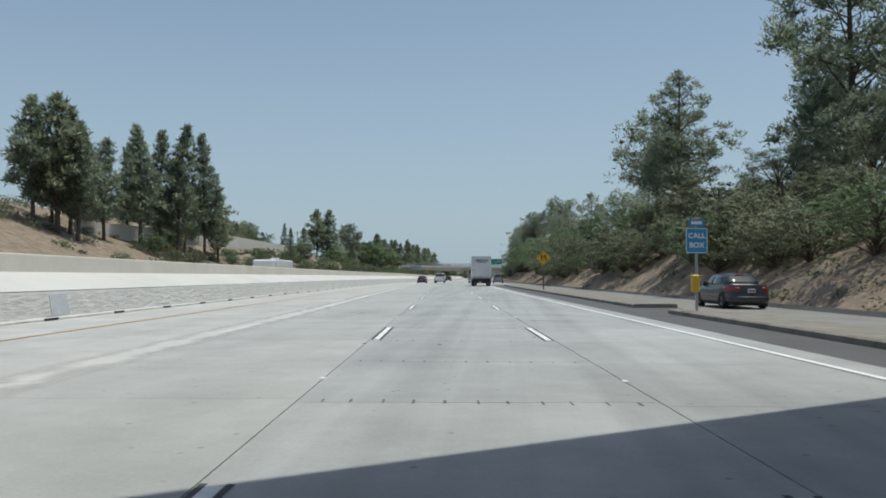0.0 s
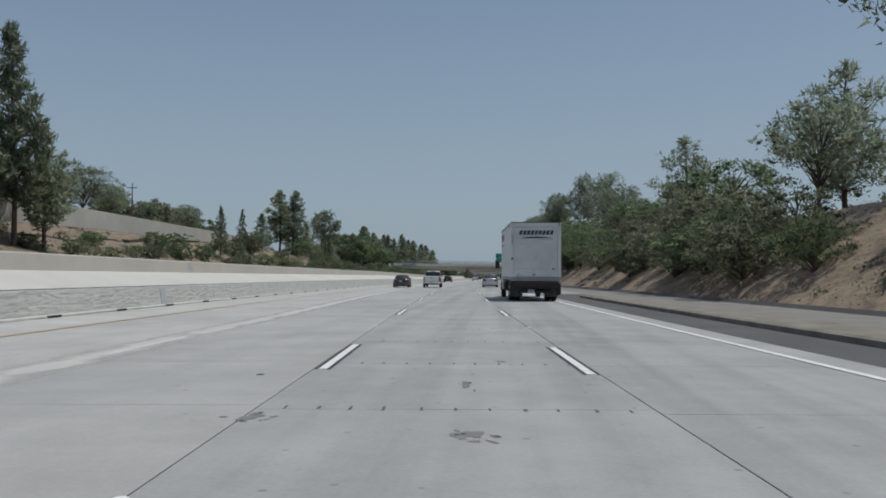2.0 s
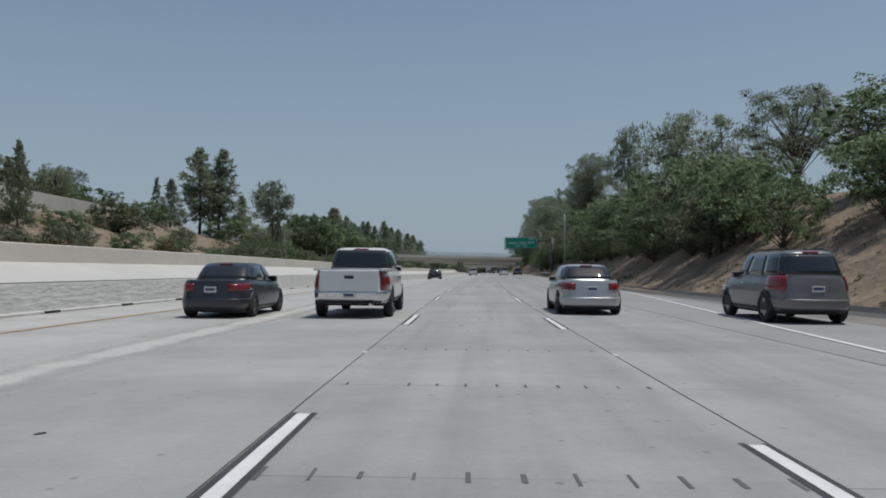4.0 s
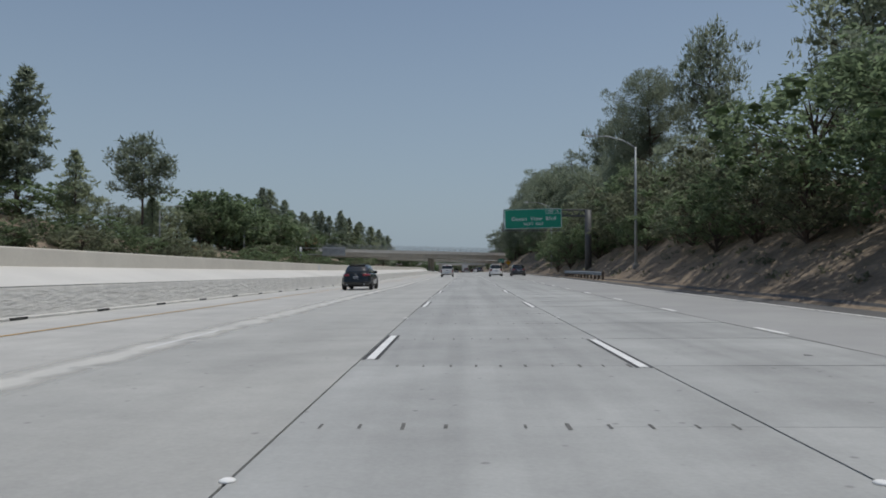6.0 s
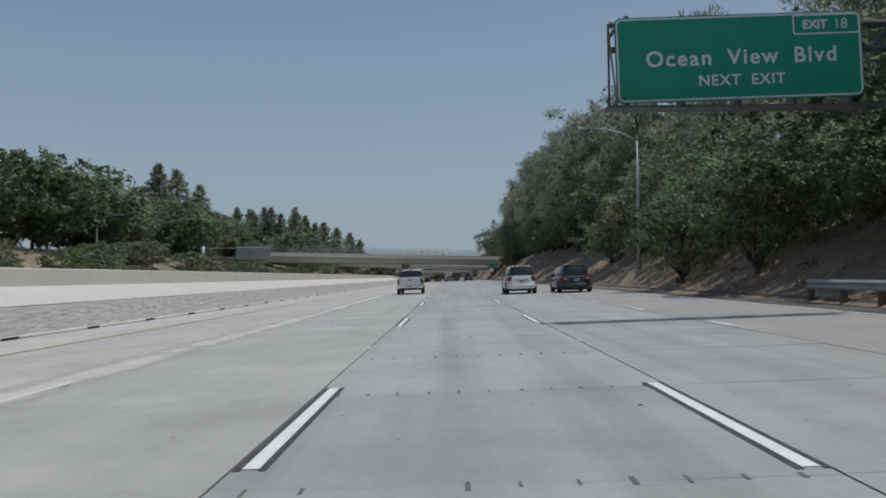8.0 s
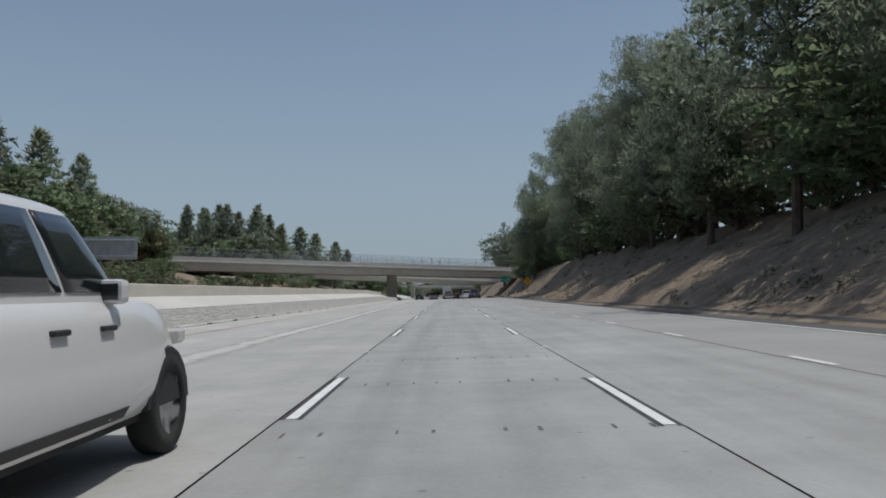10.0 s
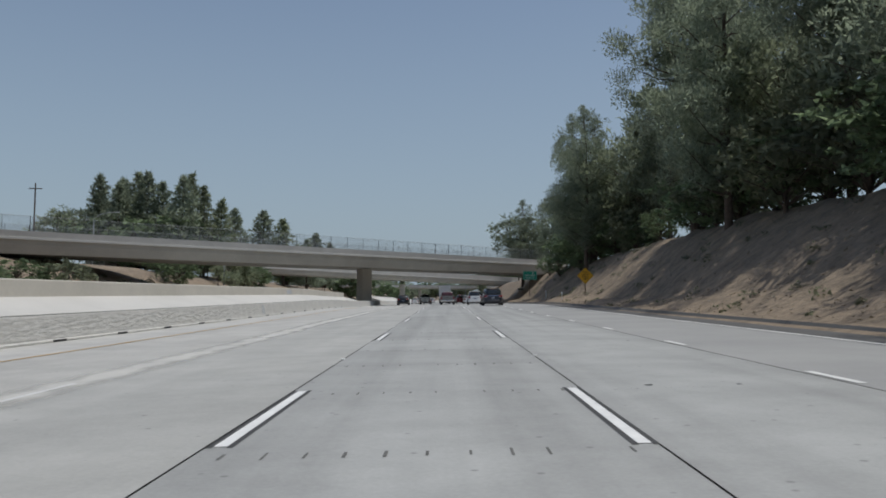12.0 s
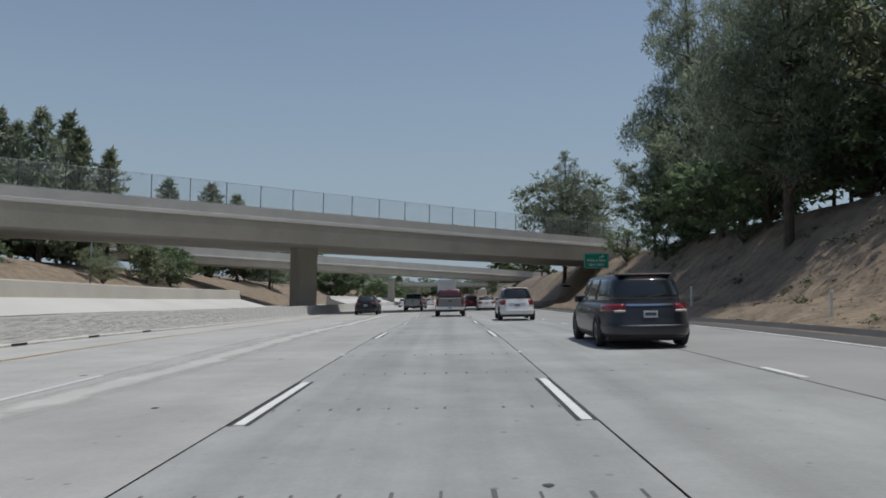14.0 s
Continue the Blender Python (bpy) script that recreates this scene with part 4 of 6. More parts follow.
for x, y in ((12.9, 391.0), (12.6, 455.0), (12.9, 470.0)):
    dl = thing("delineator_post", "white roadside delineator post", "marker post", "delineators")
    dl.matrix_basis = put(x, y, ground_z(x - xc(y), y))
    part("blade", box(-0.05, 0.05, -0.02, 0.02, -0.2, 1.15, 0.01), SIGN_W, dl)

# utility poles on the left
for x, y, z0, h in ((-73, 218, 9, 11.7), (-72.6, 301, 9, 10.6), (-68, 500, 5, 14), (-88, 380, 6, 12)):
    up = thing("utility_pole", "dark wooden utility pole with crossarm", "utility pole", "utility poles")
    up.matrix_basis = put(x, y, z0)
    part("pole", tube([(0, 0, -1), (0, 0, h)], [0.16, 0.11], 8), WOOD, up)
    part("crossarm", box(-1.1, 1.1, -0.06, 0.06, h - 1.0, h - 0.86), WOOD, up)
    for k in (-0.95, -0.4, 0.4, 0.95):
        part("insulator", tube([(k, 0, h - 0.86), (k, 0, h - 0.7)], 0.04, 6), LENS, up)

# pale retaining wall up the left bank
hw = tagged(new("retaining_wall", to_mesh(loft([[(x, y, z - 2.6), (x, y, z), (x - 0.4, y, z), (x - 0.4, y, z - 2.6)] for x, y, z in ((-56, 110, 9.8), (-51, 135, 9.8), (-51, 160, 10.2), (-54.5, 190, 10.6), (-61, 240, 11.4), (-69, 290, 12.0), (-76, 322, 11.0))]), "retaining_wall", WALL_BEIGE)), "pale beige retaining wall along the hillside road", "wall", kind="structure")

# ---- vehicles: local y ahead, the tail at y = 0, wheels on z = 0 ----
def wheel_mesh(r, w, rim_mat):
    prof = [(r * 0.62, -w / 2), (r * 0.93, -w / 2), (r, -w / 2 + 0.03), (r, w / 2 - 0.03), (r * 0.93, w / 2), (r * 0.62, w / 2)]
    n = 20
    tyre = loft([[(x, q * math.cos(a), q * math.sin(a)) for q, x in prof] for a in [2 * math.pi * k / n for k in range(n + 1)]], caps=False)
    bmesh.ops.remove_doubles(tyre, verts=tyre.verts[:], dist=0.0005)
    rim = bmesh.new()
    for s in (-1, 1):
        c = rim.verts.new((s * w * 0.30, 0, 0))
        ring = [rim.verts.new((s * w * 0.36, r * 0.30 * math.cos(a), r * 0.30 * math.sin(a))) for a in [2 * math.pi * k / 20 for k in range(20)]]
        out = [rim.verts.new((s * w * (0.46 if (k // 2) % 2 else 0.28), r * 0.625 * math.cos(a), r * 0.625 * math.sin(a))) for k, a in enumerate([2 * math.pi * k / 20 for k in range(20)])]
        for k in range(20):
            rim.faces.new((c, ring[k], ring[(k + 1) % 20]))
            rim.faces.new((ring[k], out[k], out[(k + 1) % 20], ring[(k + 1) % 20]))
    return to_mesh(tyre, "tyre", RUBBER, True), to_mesh(rim, "rim", rim_mat)


def add_wheels(t, r, w, spots, rim_mat):
    ty, ri = wheel_mesh(r, w, rim_mat)
    for x, y in spots:
        wh = part("wheel", ty, RUBBER, t, "black rubber tyre", at=pose(x, y, r))
        part("rim", ri, rim_mat, wh)


def plate(t, y, z, x=0.0):
    pl = part("number_plate", box(x - 0.155, x + 0.155, y - 0.012, y, z - 0.075, z + 0.075, 0.004), PLATE, t, "white number plate")
    part("bar", box(x - 0.12, x + 0.12, y - 0.016, y - 0.0125, z - 0.03, z + 0.035), PLATE_INK, pl)


def skin(surf, s0, s1, t0, t1, ns=8, nt=4, off=0.008, deep=0.012):
    """A thin curved panel laid on the surface surf(s, t), proud of it by off, with turned-in edges."""
    bm = bmesh.new()

    def out(s, t, d):
        p = Vector(surf(s, t))
        n = (Vector(surf(s + 0.004, t)) - p).cross(Vector(surf(s, t + 0.004)) - p)
        n = n.normalized() if n.length > 1e-12 else Vector((0, 0, 1))
        return p + n * d
    g = [[bm.verts.new(out(lerp(s0, s1, i / ns), lerp(t0, t1, k / nt), off)) for k in range(nt + 1)] for i in range(ns + 1)]
    for i in range(ns):
        for k in range(nt):
            bm.faces.new((g[i][k], g[i + 1][k], g[i + 1][k + 1], g[i][k + 1]))
    rim = [(i, 0) for i in range(ns)] + [(ns, k) for k in range(nt)] + [(i, nt) for i in range(ns, 0, -1)] + [(0, k) for k in range(nt, 0, -1)]
    low = [bm.verts.new(out(lerp(s0, s1, i / ns), lerp(t0, t1, k / nt), off - deep)) for i, k in rim]
    for q in range(len(rim)):
        a, b = rim[q], rim[(q + 1) % len(rim)]
        bm.faces.new((g[a[0]][a[1]], low[q], low[(q + 1) % len(rim)], g[b[0]][b[1]]))
    return bm


def soft_edges(ob, deg=38):
    for p in ob.data.polygons:
        p.use_smooth = True
    ob.data.set_sharp_from_angle(angle=radians(deg))
    return ob


def car(name, label, category, paint, L=4.8, W=1.85, H=1.5, belt=0.98, hood=0.92, roof=(1.0, 3.0), glass=(0.35, 3.75), deck=None, clear=0.2, r=0.34, axle=(0.95, 3.75), rim=RIM, top_in=0.20,
        lamps=((0.50, 0.90, 0.62, 0.86),), lamp_strip=None, rails=False, rear_glass=None, bed=False, rake=0.06, fade=0.0):
    """lamps: x from, x to, z from, z to of one side's tail lamp. roof, glass: y of the roof's ends and of the glass's foot, front last.
    fade: how far the side glass narrows towards the tail."""
    t = thing(name, label, category)
    hw = W / 2
    deck = deck if deck is not None else belt
    g0, g1 = glass
    g0 = max(g0, 0.09 + rake) if not bed else g0
    nb = 8.0 if bed else 5.2

    def top(y):
        if y < g0:
            return lerp(deck - 0.03, deck, ease(y, 0, g0)) if not bed else deck
        return lerp(deck, belt, ease(y, g0, g0 + 0.9)) if y < g1 else lerp(belt, hood - 0.06, ((y - g1) / (L - g1)) ** 1.6)

    def curve(pts, z):
        return float(np.interp(z, [q[0] for q in pts], [q[1] for q in pts]))
    WID = ((0, 0.90), (0.07, 0.95), (0.2, 0.985), (0.42, 1.0), (0.62, 0.995), (0.80, 0.975), (0.93, 0.95), (1.0, 0.90))
    TAIL_Y = ((0, 0.12), (0.08, 0.03), (0.2, 0.0), (0.42, 0.005), (0.5, 0.02 + 0.2 * rake), (0.75, 0.03 + 0.5 * rake), (1.0, 0.05 + rake))
    NOSE = ((0, 0.16), (0.1, 0.05), (0.3, 0.0), (0.6, 0.06), (0.85, 0.16), (1.0, 0.34))

    def shell(a, g):
        """Body surface: a is the angle round the plan from the tail, g the height from sill to shoulder."""
        w, y0, y1 = hw * curve(WID, g), curve(TAIL_Y, g), L - curve(NOSE, g)
        sa, ca = math.sin(a), math.cos(a)
        n = nb if ca > 0 else 3.6
        x = w * math.copysign(abs(sa) ** (2 / n), sa)
        mid = lerp(y0, y1, 0.5)
        y = mid - (mid - y0) * math.copysign(abs(ca) ** (2 / n), ca)
        return (x, y, clear + (top(y) - clear) * g)

    def turn(x):       # angle of the tail surface at a fraction x of the half width
        return math.copysign(math.asin(min(1.0, abs(x)) ** (nb / 2)), x)
    angs = sorted([turn(k / 11 * 0.98) for k in range(-11, 12)] + [math.radians(v) for s in (-1, 1) for v in (s * 72, s * 80, s * 88, s * 96, s * 106, s * 117, s * 130, s * 143, s * 156, s * 168)] + [math.pi])
    gs = (0, 0.07, 0.2, 0.42, 0.5, 0.62, 0.8, 0.93, 1.0)
    rings = [[shell(a, g) for a in angs] for g in gs]
    last = rings[-1]
    for q in (0.93, 0.6, 0.25):
        rings.append([(x * q, lerp(L / 2, y, q), top(lerp(L / 2, y, q)) + 0.012 * (1 - q)) for x, y, z in last])
    soft_edges(part("body", loft(rings), paint, t))
    # greenhouse
    wb = hw * 0.90
    zb = min(belt, deck) - 0.03
    nc = 7.0 if bed else 4.6
    r0, r1 = roof

    def house(g):
        e = max(0.0, (g - 0.84) / 0.16)
        ins = top_in * g ** 1.35 + 0.16 * e * e
        ya = lerp(g0, r0, g ** 1.1) + 0.12 * e * e
        yb = lerp(g1, r1, g ** 0.9) - 0.16 * e * e
        return wb - ins, ya, yb, lerp(zb, H, 1 - (1 - g) ** 1.12)

    def cabin(a, g):
        w, ya, yb, z = house(g)
        sa, ca = math.sin(a), math.cos(a)
        mid = lerp(ya, yb, 0.5)
        return (w * math.copysign(abs(sa) ** (2 / nc), sa), mid - (mid - ya) * math.copysign(abs(ca) ** (2 / nc), ca), z)

    def tail_a(x):
        return math.copysign(math.asin(min(1.0, abs(x)) ** (nc / 2)), x)

    def side_a(q, s):   # q from -1 at the tail to 1 at the front
        return s * math.acos(-math.copysign(abs(q) ** (nc / 2), q))
    half = [tail_a(k / 8 * 0.97) for k in range(-8, 9)]
    sides = [side_a(q, s) for s in (-1, 1) for q in (-0.93, -0.8, -0.5, 0.0, 0.5, 0.8, 0.93)]
    front = [math.copysign(math.pi - abs(a), a) for a in half if a] + [math.pi]
    ca = sorted(set(half + sides + front))
    hr = [[cabin(a, g) for a in ca] for g in (0, 0.25, 0.5, 0.75, 0.84, 0.89, 0.94, 0.98, 1.0)]
    lr = hr[-1]
    my = sum(p[1] for p in lr) / len(lr)
    for q in (0.8, 0.4):
        hr.append([(x * q, lerp(my, y, q), H + 0.015 * (1 - q)) for x, y, z in lr])
    soft_edges(part("cabin", loft(hr), paint, t))
    lo = 0.14 if deck <= belt + 0.02 else 0.2
    part("rear_window", skin(cabin, tail_a(-0.90), tail_a(0.90), lo, 0.86, 14, 5, 0.006), rear_glass or TINT, t, "tinted rear glass", smooth=True)
    part("windscreen", skin(lambda a, g: cabin(math.pi + a, g), tail_a(-0.93), tail_a(0.93), 0.06, 0.88, 12, 5, 0.006), TINT, t, smooth=True)
    cuts = (-0.90, 0.02, 0.07, 0.90) if H < 1.6 or bed else (-0.92, -0.42, -0.38, 0.22, 0.27, 0.92)
    for s in (-1, 1):
        for a, b in zip(cuts[::2], cuts[1::2]):
            def pane(v, g, s=s):
                q = s * v
                return cabin(side_a(q, s), lerp(g, lerp(g, 0.5, fade), 0.5 - 0.5 * q))
            lay = (a, b) if s > 0 else (-b, -a)
            part("side_window", skin(pane, lay[0], lay[1], 0.12, 0.80, 7, 4, 0.007), TINT, t, smooth=True)
        xm = hw * (1 - abs((g1 - 0.5 - L / 2) / (L / 2)) ** 3.6) ** (1 / 3.6) - 0.09
        m = part("mirror", box(s * xm - 0.12, s * xm + 0.12, g1 - 0.60, g1 - 0.46, belt - 0.02, belt + 0.15, 0.045, seg=2), paint, t, "door mirror")
        part("mirror_glass", box(s * xm - 0.09, s * xm + 0.09, g1 - 0.606, g1 - 0.598, belt + 0.01, belt + 0.12), TINT, m)
        part("sill_trim", skin(shell, s * math.radians(76), s * math.radians(100), 0.05, 0.13, 5, 1, 0.006), BLACK_TRIM, t)
        for yy in (lerp(g0, g1, 0.40), lerp(g0, g1, 0.68)):
            part("door_handle", box(s * (hw * 0.985) - 0.02, s * (hw * 0.985) + 0.02, yy - 0.1, yy + 0.1, belt - 0.19, belt - 0.155, 0.008), paint if paint is not P_WHITE else BLACK_TRIM, t)
        for ya in axle:
            n = 18
            q = abs((ya - L / 2) / (L / 2))
            x = hw * (1 - q ** (nb if ya < L / 2 else 3.6)) ** (1 / (nb if ya < L / 2 else 3.6)) + 0.006
            well = loft([[(s * (x - 0.05), ya + (r + 0.065) * math.cos(a), r + (r + 0.065) * math.sin(a)) for a in [2 * math.pi * k / n for k in range(n)]], [(s * x, ya + (r + 0.045) * math.cos(a), r + (r + 0.045) * math.sin(a)) for a in [2 * math.pi * k / n for k in range(n)]]])
            bmesh.ops.bisect_plane(well, geom=well.verts[:] + well.edges[:] + well.faces[:], plane_co=(0, 0, clear + 0.02), plane_no=(0, 0, -1), clear_outer=True)
            part("wheel_arch", well, BLACK_TRIM, t)
    def side_x(y):
        e = nb if y < L / 2 else 3.6
        return hw * (1 - abs((y - L / 2) / (L / 2)) ** e) ** (1 / e)
    add_wheels(t, r, 0.225, [(s * (side_x(ya) - 0.095), ya) for s in (-1, 1) for ya in axle], rim)
    part("underbody", box(-hw + 0.15, hw - 0.15, 0.35, L - 0.45, clear - 0.06, clear + 0.06), UNDER, t)

    def g_of(z):
        return (z - clear) / (deck - 0.02 - clear)
    for x0, x1, z0, z1 in lamps:
        a0, a1 = turn(x0 / hw), turn(min(0.995, x1 / hw)) + (0.10 if x1 / hw > 0.9 else 0)
        for s in (-1, 1):
            lay = (a0, a1) if s > 0 else (-a1, -a0)
            part("tail_lamp", skin(shell, lay[0], lay[1], g_of(z0), g_of(z1), 8, 3, 0.014, 0.03), TAIL, t, "red tail lamp", smooth=True)
    part("rear_bumper", skin(shell, turn(-0.97) - 0.12, turn(0.97) + 0.12, 0.10, 0.40, 20, 4, 0.02, 0.03), CHROME if bed else paint, t, smooth=True)
    part("bumper_trim", skin(shell, turn(-0.86), turn(0.86), 0.02, 0.11, 12, 2, 0.016, 0.03), BLACK_TRIM, t)
    zp = clear + 0.22 if bed else lerp(clear, deck, 0.68)
    plate(t, shell(0, g_of(zp))[1] - (0.03 if bed else 0.006), zp)
    if lamp_strip:
        z0, z1, w = lamp_strip
        part("trim_strip", skin(shell, turn(-w / hw), turn(w / hw), g_of(z0), g_of(z1), 10, 1, 0.016, 0.03), CHROME, t, "chrome strip")
    if rails:
        xr = house(0.98)[0] - 0.05
        for s in (-1, 1):
            part("roof_rail", tube([(s * xr, r0 + 0.25, H - 0.03), (s * xr, r0 + 0.42, H + 0.045), (s * xr, r1 - 0.5, H + 0.045), (s * xr, r1 - 0.3, H - 0.03)], 0.02, 6), BLACK_TRIM, t)
    part("brake_lamp", skin(cabin, tail_a(-0.28), tail_a(0.28), 0.885, 0.925, 6, 1, 0.014, 0.03), TAIL, t, "high red brake lamp")
    for s in (-1, 1):
        part("head_lamp", box(s * hw * 0.62 - 0.17, s * hw * 0.62 + 0.17, L - 0.36, L - 0.12, hood - 0.32, hood - 0.18, 0.03), TAIL_CLEAR, t)
    return t


def heading(y):
    return math.degrees(math.atan2(1.0, (xc(y + 4) - xc(y - 4)) / 8)) - 90


def park(t, u, y, z=0.0, turn=0.0):
    t.matrix_basis = pose(xc(y) + u, y, z + lift(u, y), 0, -math.degrees(math.atan(fall(y))), heading(y) + turn)
    return t


RED_GLASS = clear_glass("reddish_rear_glass", (0.10, 0.034, 0.034), 0.15)


def pickup(label, paint, pane=None):
    t = car("pickup_truck", label, "pickup truck", paint, L=5.7, W=2.0, H=1.88, belt=1.22, hood=1.15, roof=(2.25, 3.45), glass=(2.0, 4.25), deck=1.22, clear=0.38, r=0.40, axle=(1.15, 4.75),
            lamps=((0.80, 0.97, 0.72, 1.18),), bed=True, top_in=0.17, rear_glass=pane, rake=0.0)
    part("tailgate", box(-0.76, 0.76, -0.03, 0.05, 0.70, 1.24, 0.02), paint, t, "tailgate panel")
    part("tailgate_handle", box(-0.12, 0.12, -0.045, -0.02, 1.02, 1.10, 0.01), BLACK_TRIM, t)
    part("bed_floor", box(-0.80, 0.80, 0.15, 1.9, 1.225, 1.24), BLACK_TRIM, t, "dark open bed")
    part("bed_rail", box(-0.94, -0.80, 0.10, 1.95, 1.22, 1.29, 0.01), paint, t)
    part("bed_rail", box(0.80, 0.94, 0.10, 1.95, 1.22, 1.29, 0.01), paint, t)
    part("exhaust", tube([(0.55, -0.02, 0.36), (0.55, 0.4, 0.36)], 0.04, 8), CHROME, t)
    return t


park(pickup("grey pickup truck with chrome bumper and reddish rear glass", P_GREY, RED_GLASS), 0.55, 482.3)
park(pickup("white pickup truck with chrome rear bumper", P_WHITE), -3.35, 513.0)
# white SUV in the lane to the right
suv = car("suv", "white SUV with roof rails and tinted rear glass", "suv", P_WHITE, L=4.6, W=1.9, H=1.72, belt=1.06, hood=1.0, roof=(0.55, 3.0), glass=(0.12, 3.65), clear=0.26, r=0.36, axle=(0.9, 3.6), lamps=((0.62, 0.93, 0.80, 1.06),), rails=True, lamp_strip=(0.86, 0.90, 0.42), top_in=0.22, rake=0.10)
part("spoiler", box(-0.56, 0.56, 0.46, 0.9, 1.685, 1.725, 0.018), P_WHITE, suv)
part("wiper", tube([(0.0, 0.2, 1.16), (0.35, 0.24, 1.20)], 0.012, 5), BLACK_TRIM, suv)
park(suv, 3.98, 470.2)
# dark minivan drifting between the lanes
van = car("minivan", "dark blue-grey minivan with chrome tail strip", "minivan", P_NAVY, L=5.15, W=2.04, H=1.64, belt=1.0, hood=1.0, roof=(0.50, 3.55), glass=(0.10, 4.35), clear=0.22, r=0.35, axle=(1.05, 4.05), lamps=((0.56, 0.96, 0.80, 0.95),), lamp_strip=(0.915, 0.955, 0.54), top_in=0.20, rake=0.10)
part("spoiler", box(-0.60, 0.60, 0.46, 0.9, 1.605, 1.645, 0.018), BLACK_TRIM, van)
part("wiper", tube([(-0.05, 0.16, 1.13), (0.32, 0.2, 1.17)], 0.012, 5), BLACK_TRIM, van)
for s in (-1, 1):
    part("lamp_lens", box(s * 0.66 - 0.12, s * 0.66 + 0.12, 0.055, 0.16, 0.80, 0.845, 0.01), TAIL_CLEAR, van)
park(van, 4.76, 447.1)
# black crossover in the car-pool lane
xo = car("crossover", "black crossover with dark wheels and twin exhausts", "suv", P_BLACK, L=4.85, W=1.93, H=1.62, belt=1.05, hood=0.98, roof=(0.85, 2.75), glass=(0.12, 3.95), clear=0.27, r=0.39, axle=(1.0, 3.85), rim=RIM_DARK, lamps=((0.46, 0.90, 0.88, 0.99),), rails=True, top_in=0.27, rake=0.16, fade=0.35)
for s in (-1, 1):
    part("exhaust", tube([(s * 0.55, -0.03, 0.36), (s * 0.55, 0.3, 0.36)], 0.05, 10), STEEL, xo, "chrome exhaust tip")
part("spoiler", box(-0.50, 0.50, 0.72, 1.2, 1.575, 1.615, 0.018), BLACK_TRIM, xo)
part("badge", tube([(-0.07, 0.17, 0.99), (0.0, 0.165, 1.02), (0.07, 0.17, 0.99), (0.0, 0.165, 0.97), (-0.07, 0.17, 0.99)], 0.01, 5), CHROME, xo, "oval chrome emblem")
park(xo, -7.3, 241.9)
# sedan on the ramp
park(car("sedan", "dark blue sedan on the on-ramp", "car", P_NAVY, L=4.7, W=1.8, H=1.42, belt=0.92, hood=0.86, roof=(1.35, 2.75), glass=(0.75, 3.6), deck=0.98, r=0.32, lamps=((0.45, 0.86, 0.70, 0.88),)), 11.8, 29.5)
# traffic seen early on
sedan = car("sedan", "dark blue sedan in the car-pool lane", "car", P_NAVY, L=4.6, W=1.8, H=1.42, belt=0.92, hood=0.86, roof=(1.35, 2.75), glass=(0.75, 3.6), deck=0.98, r=0.32, lamps=((0.45, 0.86, 0.70, 0.88),))
park(sedan, -6.8, 147)
park(car("sedan", "silver sedan in the lane beside the truck", "car", P_SILVER, L=4.7, W=1.82, H=1.45, belt=0.94, hood=0.88, roof=(1.35, 2.75), glass=(0.75, 3.6), deck=1.0, r=0.33, lamps=((0.48, 0.88, 0.72, 0.92),)), 3.2, 150)
park(car("suv", "dark SUV in the merging lane", "suv", P_GREY, L=4.8, W=1.95, H=1.8, belt=1.12, hood=1.05, roof=(0.5, 3.1), glass=(0.12, 3.7), clear=0.28, r=0.38, lamps=((0.72, 0.94, 0.80, 1.15),), rails=True), 8.1, 147)
park(car("sedan", "white sedan in the merging lane", "car", P_WHITE, L=4.7, W=1.82, H=1.45, belt=0.94, hood=0.88, roof=(1.35, 2.75), glass=(0.75, 3.6), deck=1.0, r=0.33, lamps=((0.48, 0.88, 0.72, 0.92),)), 7.6, 178)
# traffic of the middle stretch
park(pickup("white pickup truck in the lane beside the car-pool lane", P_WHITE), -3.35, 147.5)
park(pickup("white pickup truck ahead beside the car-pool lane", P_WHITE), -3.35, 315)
copy_thing(suv, pose(xc(304) + 3.95, 304, lift(3.95, 304), 0, -math.degrees(math.atan(fall(304))), heading(304)))
copy_thing(van, pose(xc(303) + 7.1, 303, lift(7.1, 303), 0, -math.degrees(math.atan(fall(303))), heading(303)))
# farther ahead
park(car("sedan", "white sedan farther down the lane", "car", P_WHITE, L=4.7, W=1.82, H=1.45, belt=0.94, hood=0.88, roof=(1.35, 2.75), glass=(0.75, 3.6), deck=1.0, r=0.33, lamps=((0.48, 0.88, 0.72, 0.92),)), 4.3, 507)
park(car("suv", "black crossover far ahead in the car-pool lane", "suv", P_BLACK, L=4.85, W=1.93, H=1.62, belt=1.03, hood=0.98, roof=(0.8, 2.75), glass=(0.25, 3.85), clear=0.26, r=0.39, axle=(1.0, 3.85), rim=RIM_DARK, lamps=((0.48, 0.90, 0.86, 1.0),), top_in=0.24), -6.4, 494)
park(car("sedan", "dark sedan far ahead", "car", P_GREY, L=4.7, W=1.82, H=1.45, belt=0.94, hood=0.88, roof=(1.35, 2.75), glass=(0.75, 3.6), deck=1.0, r=0.33), -3.4, 535)
park(car("suv", "dark red SUV far ahead", "suv", P_RED, L=4.6, W=1.9, H=1.72, belt=1.06, hood=1.0, roof=(0.55, 3.0), glass=(0.12, 3.65), clear=0.26, r=0.36, axle=(0.9, 3.6), lamps=((0.62, 0.93, 0.80, 1.06),)), 3.5, 530)
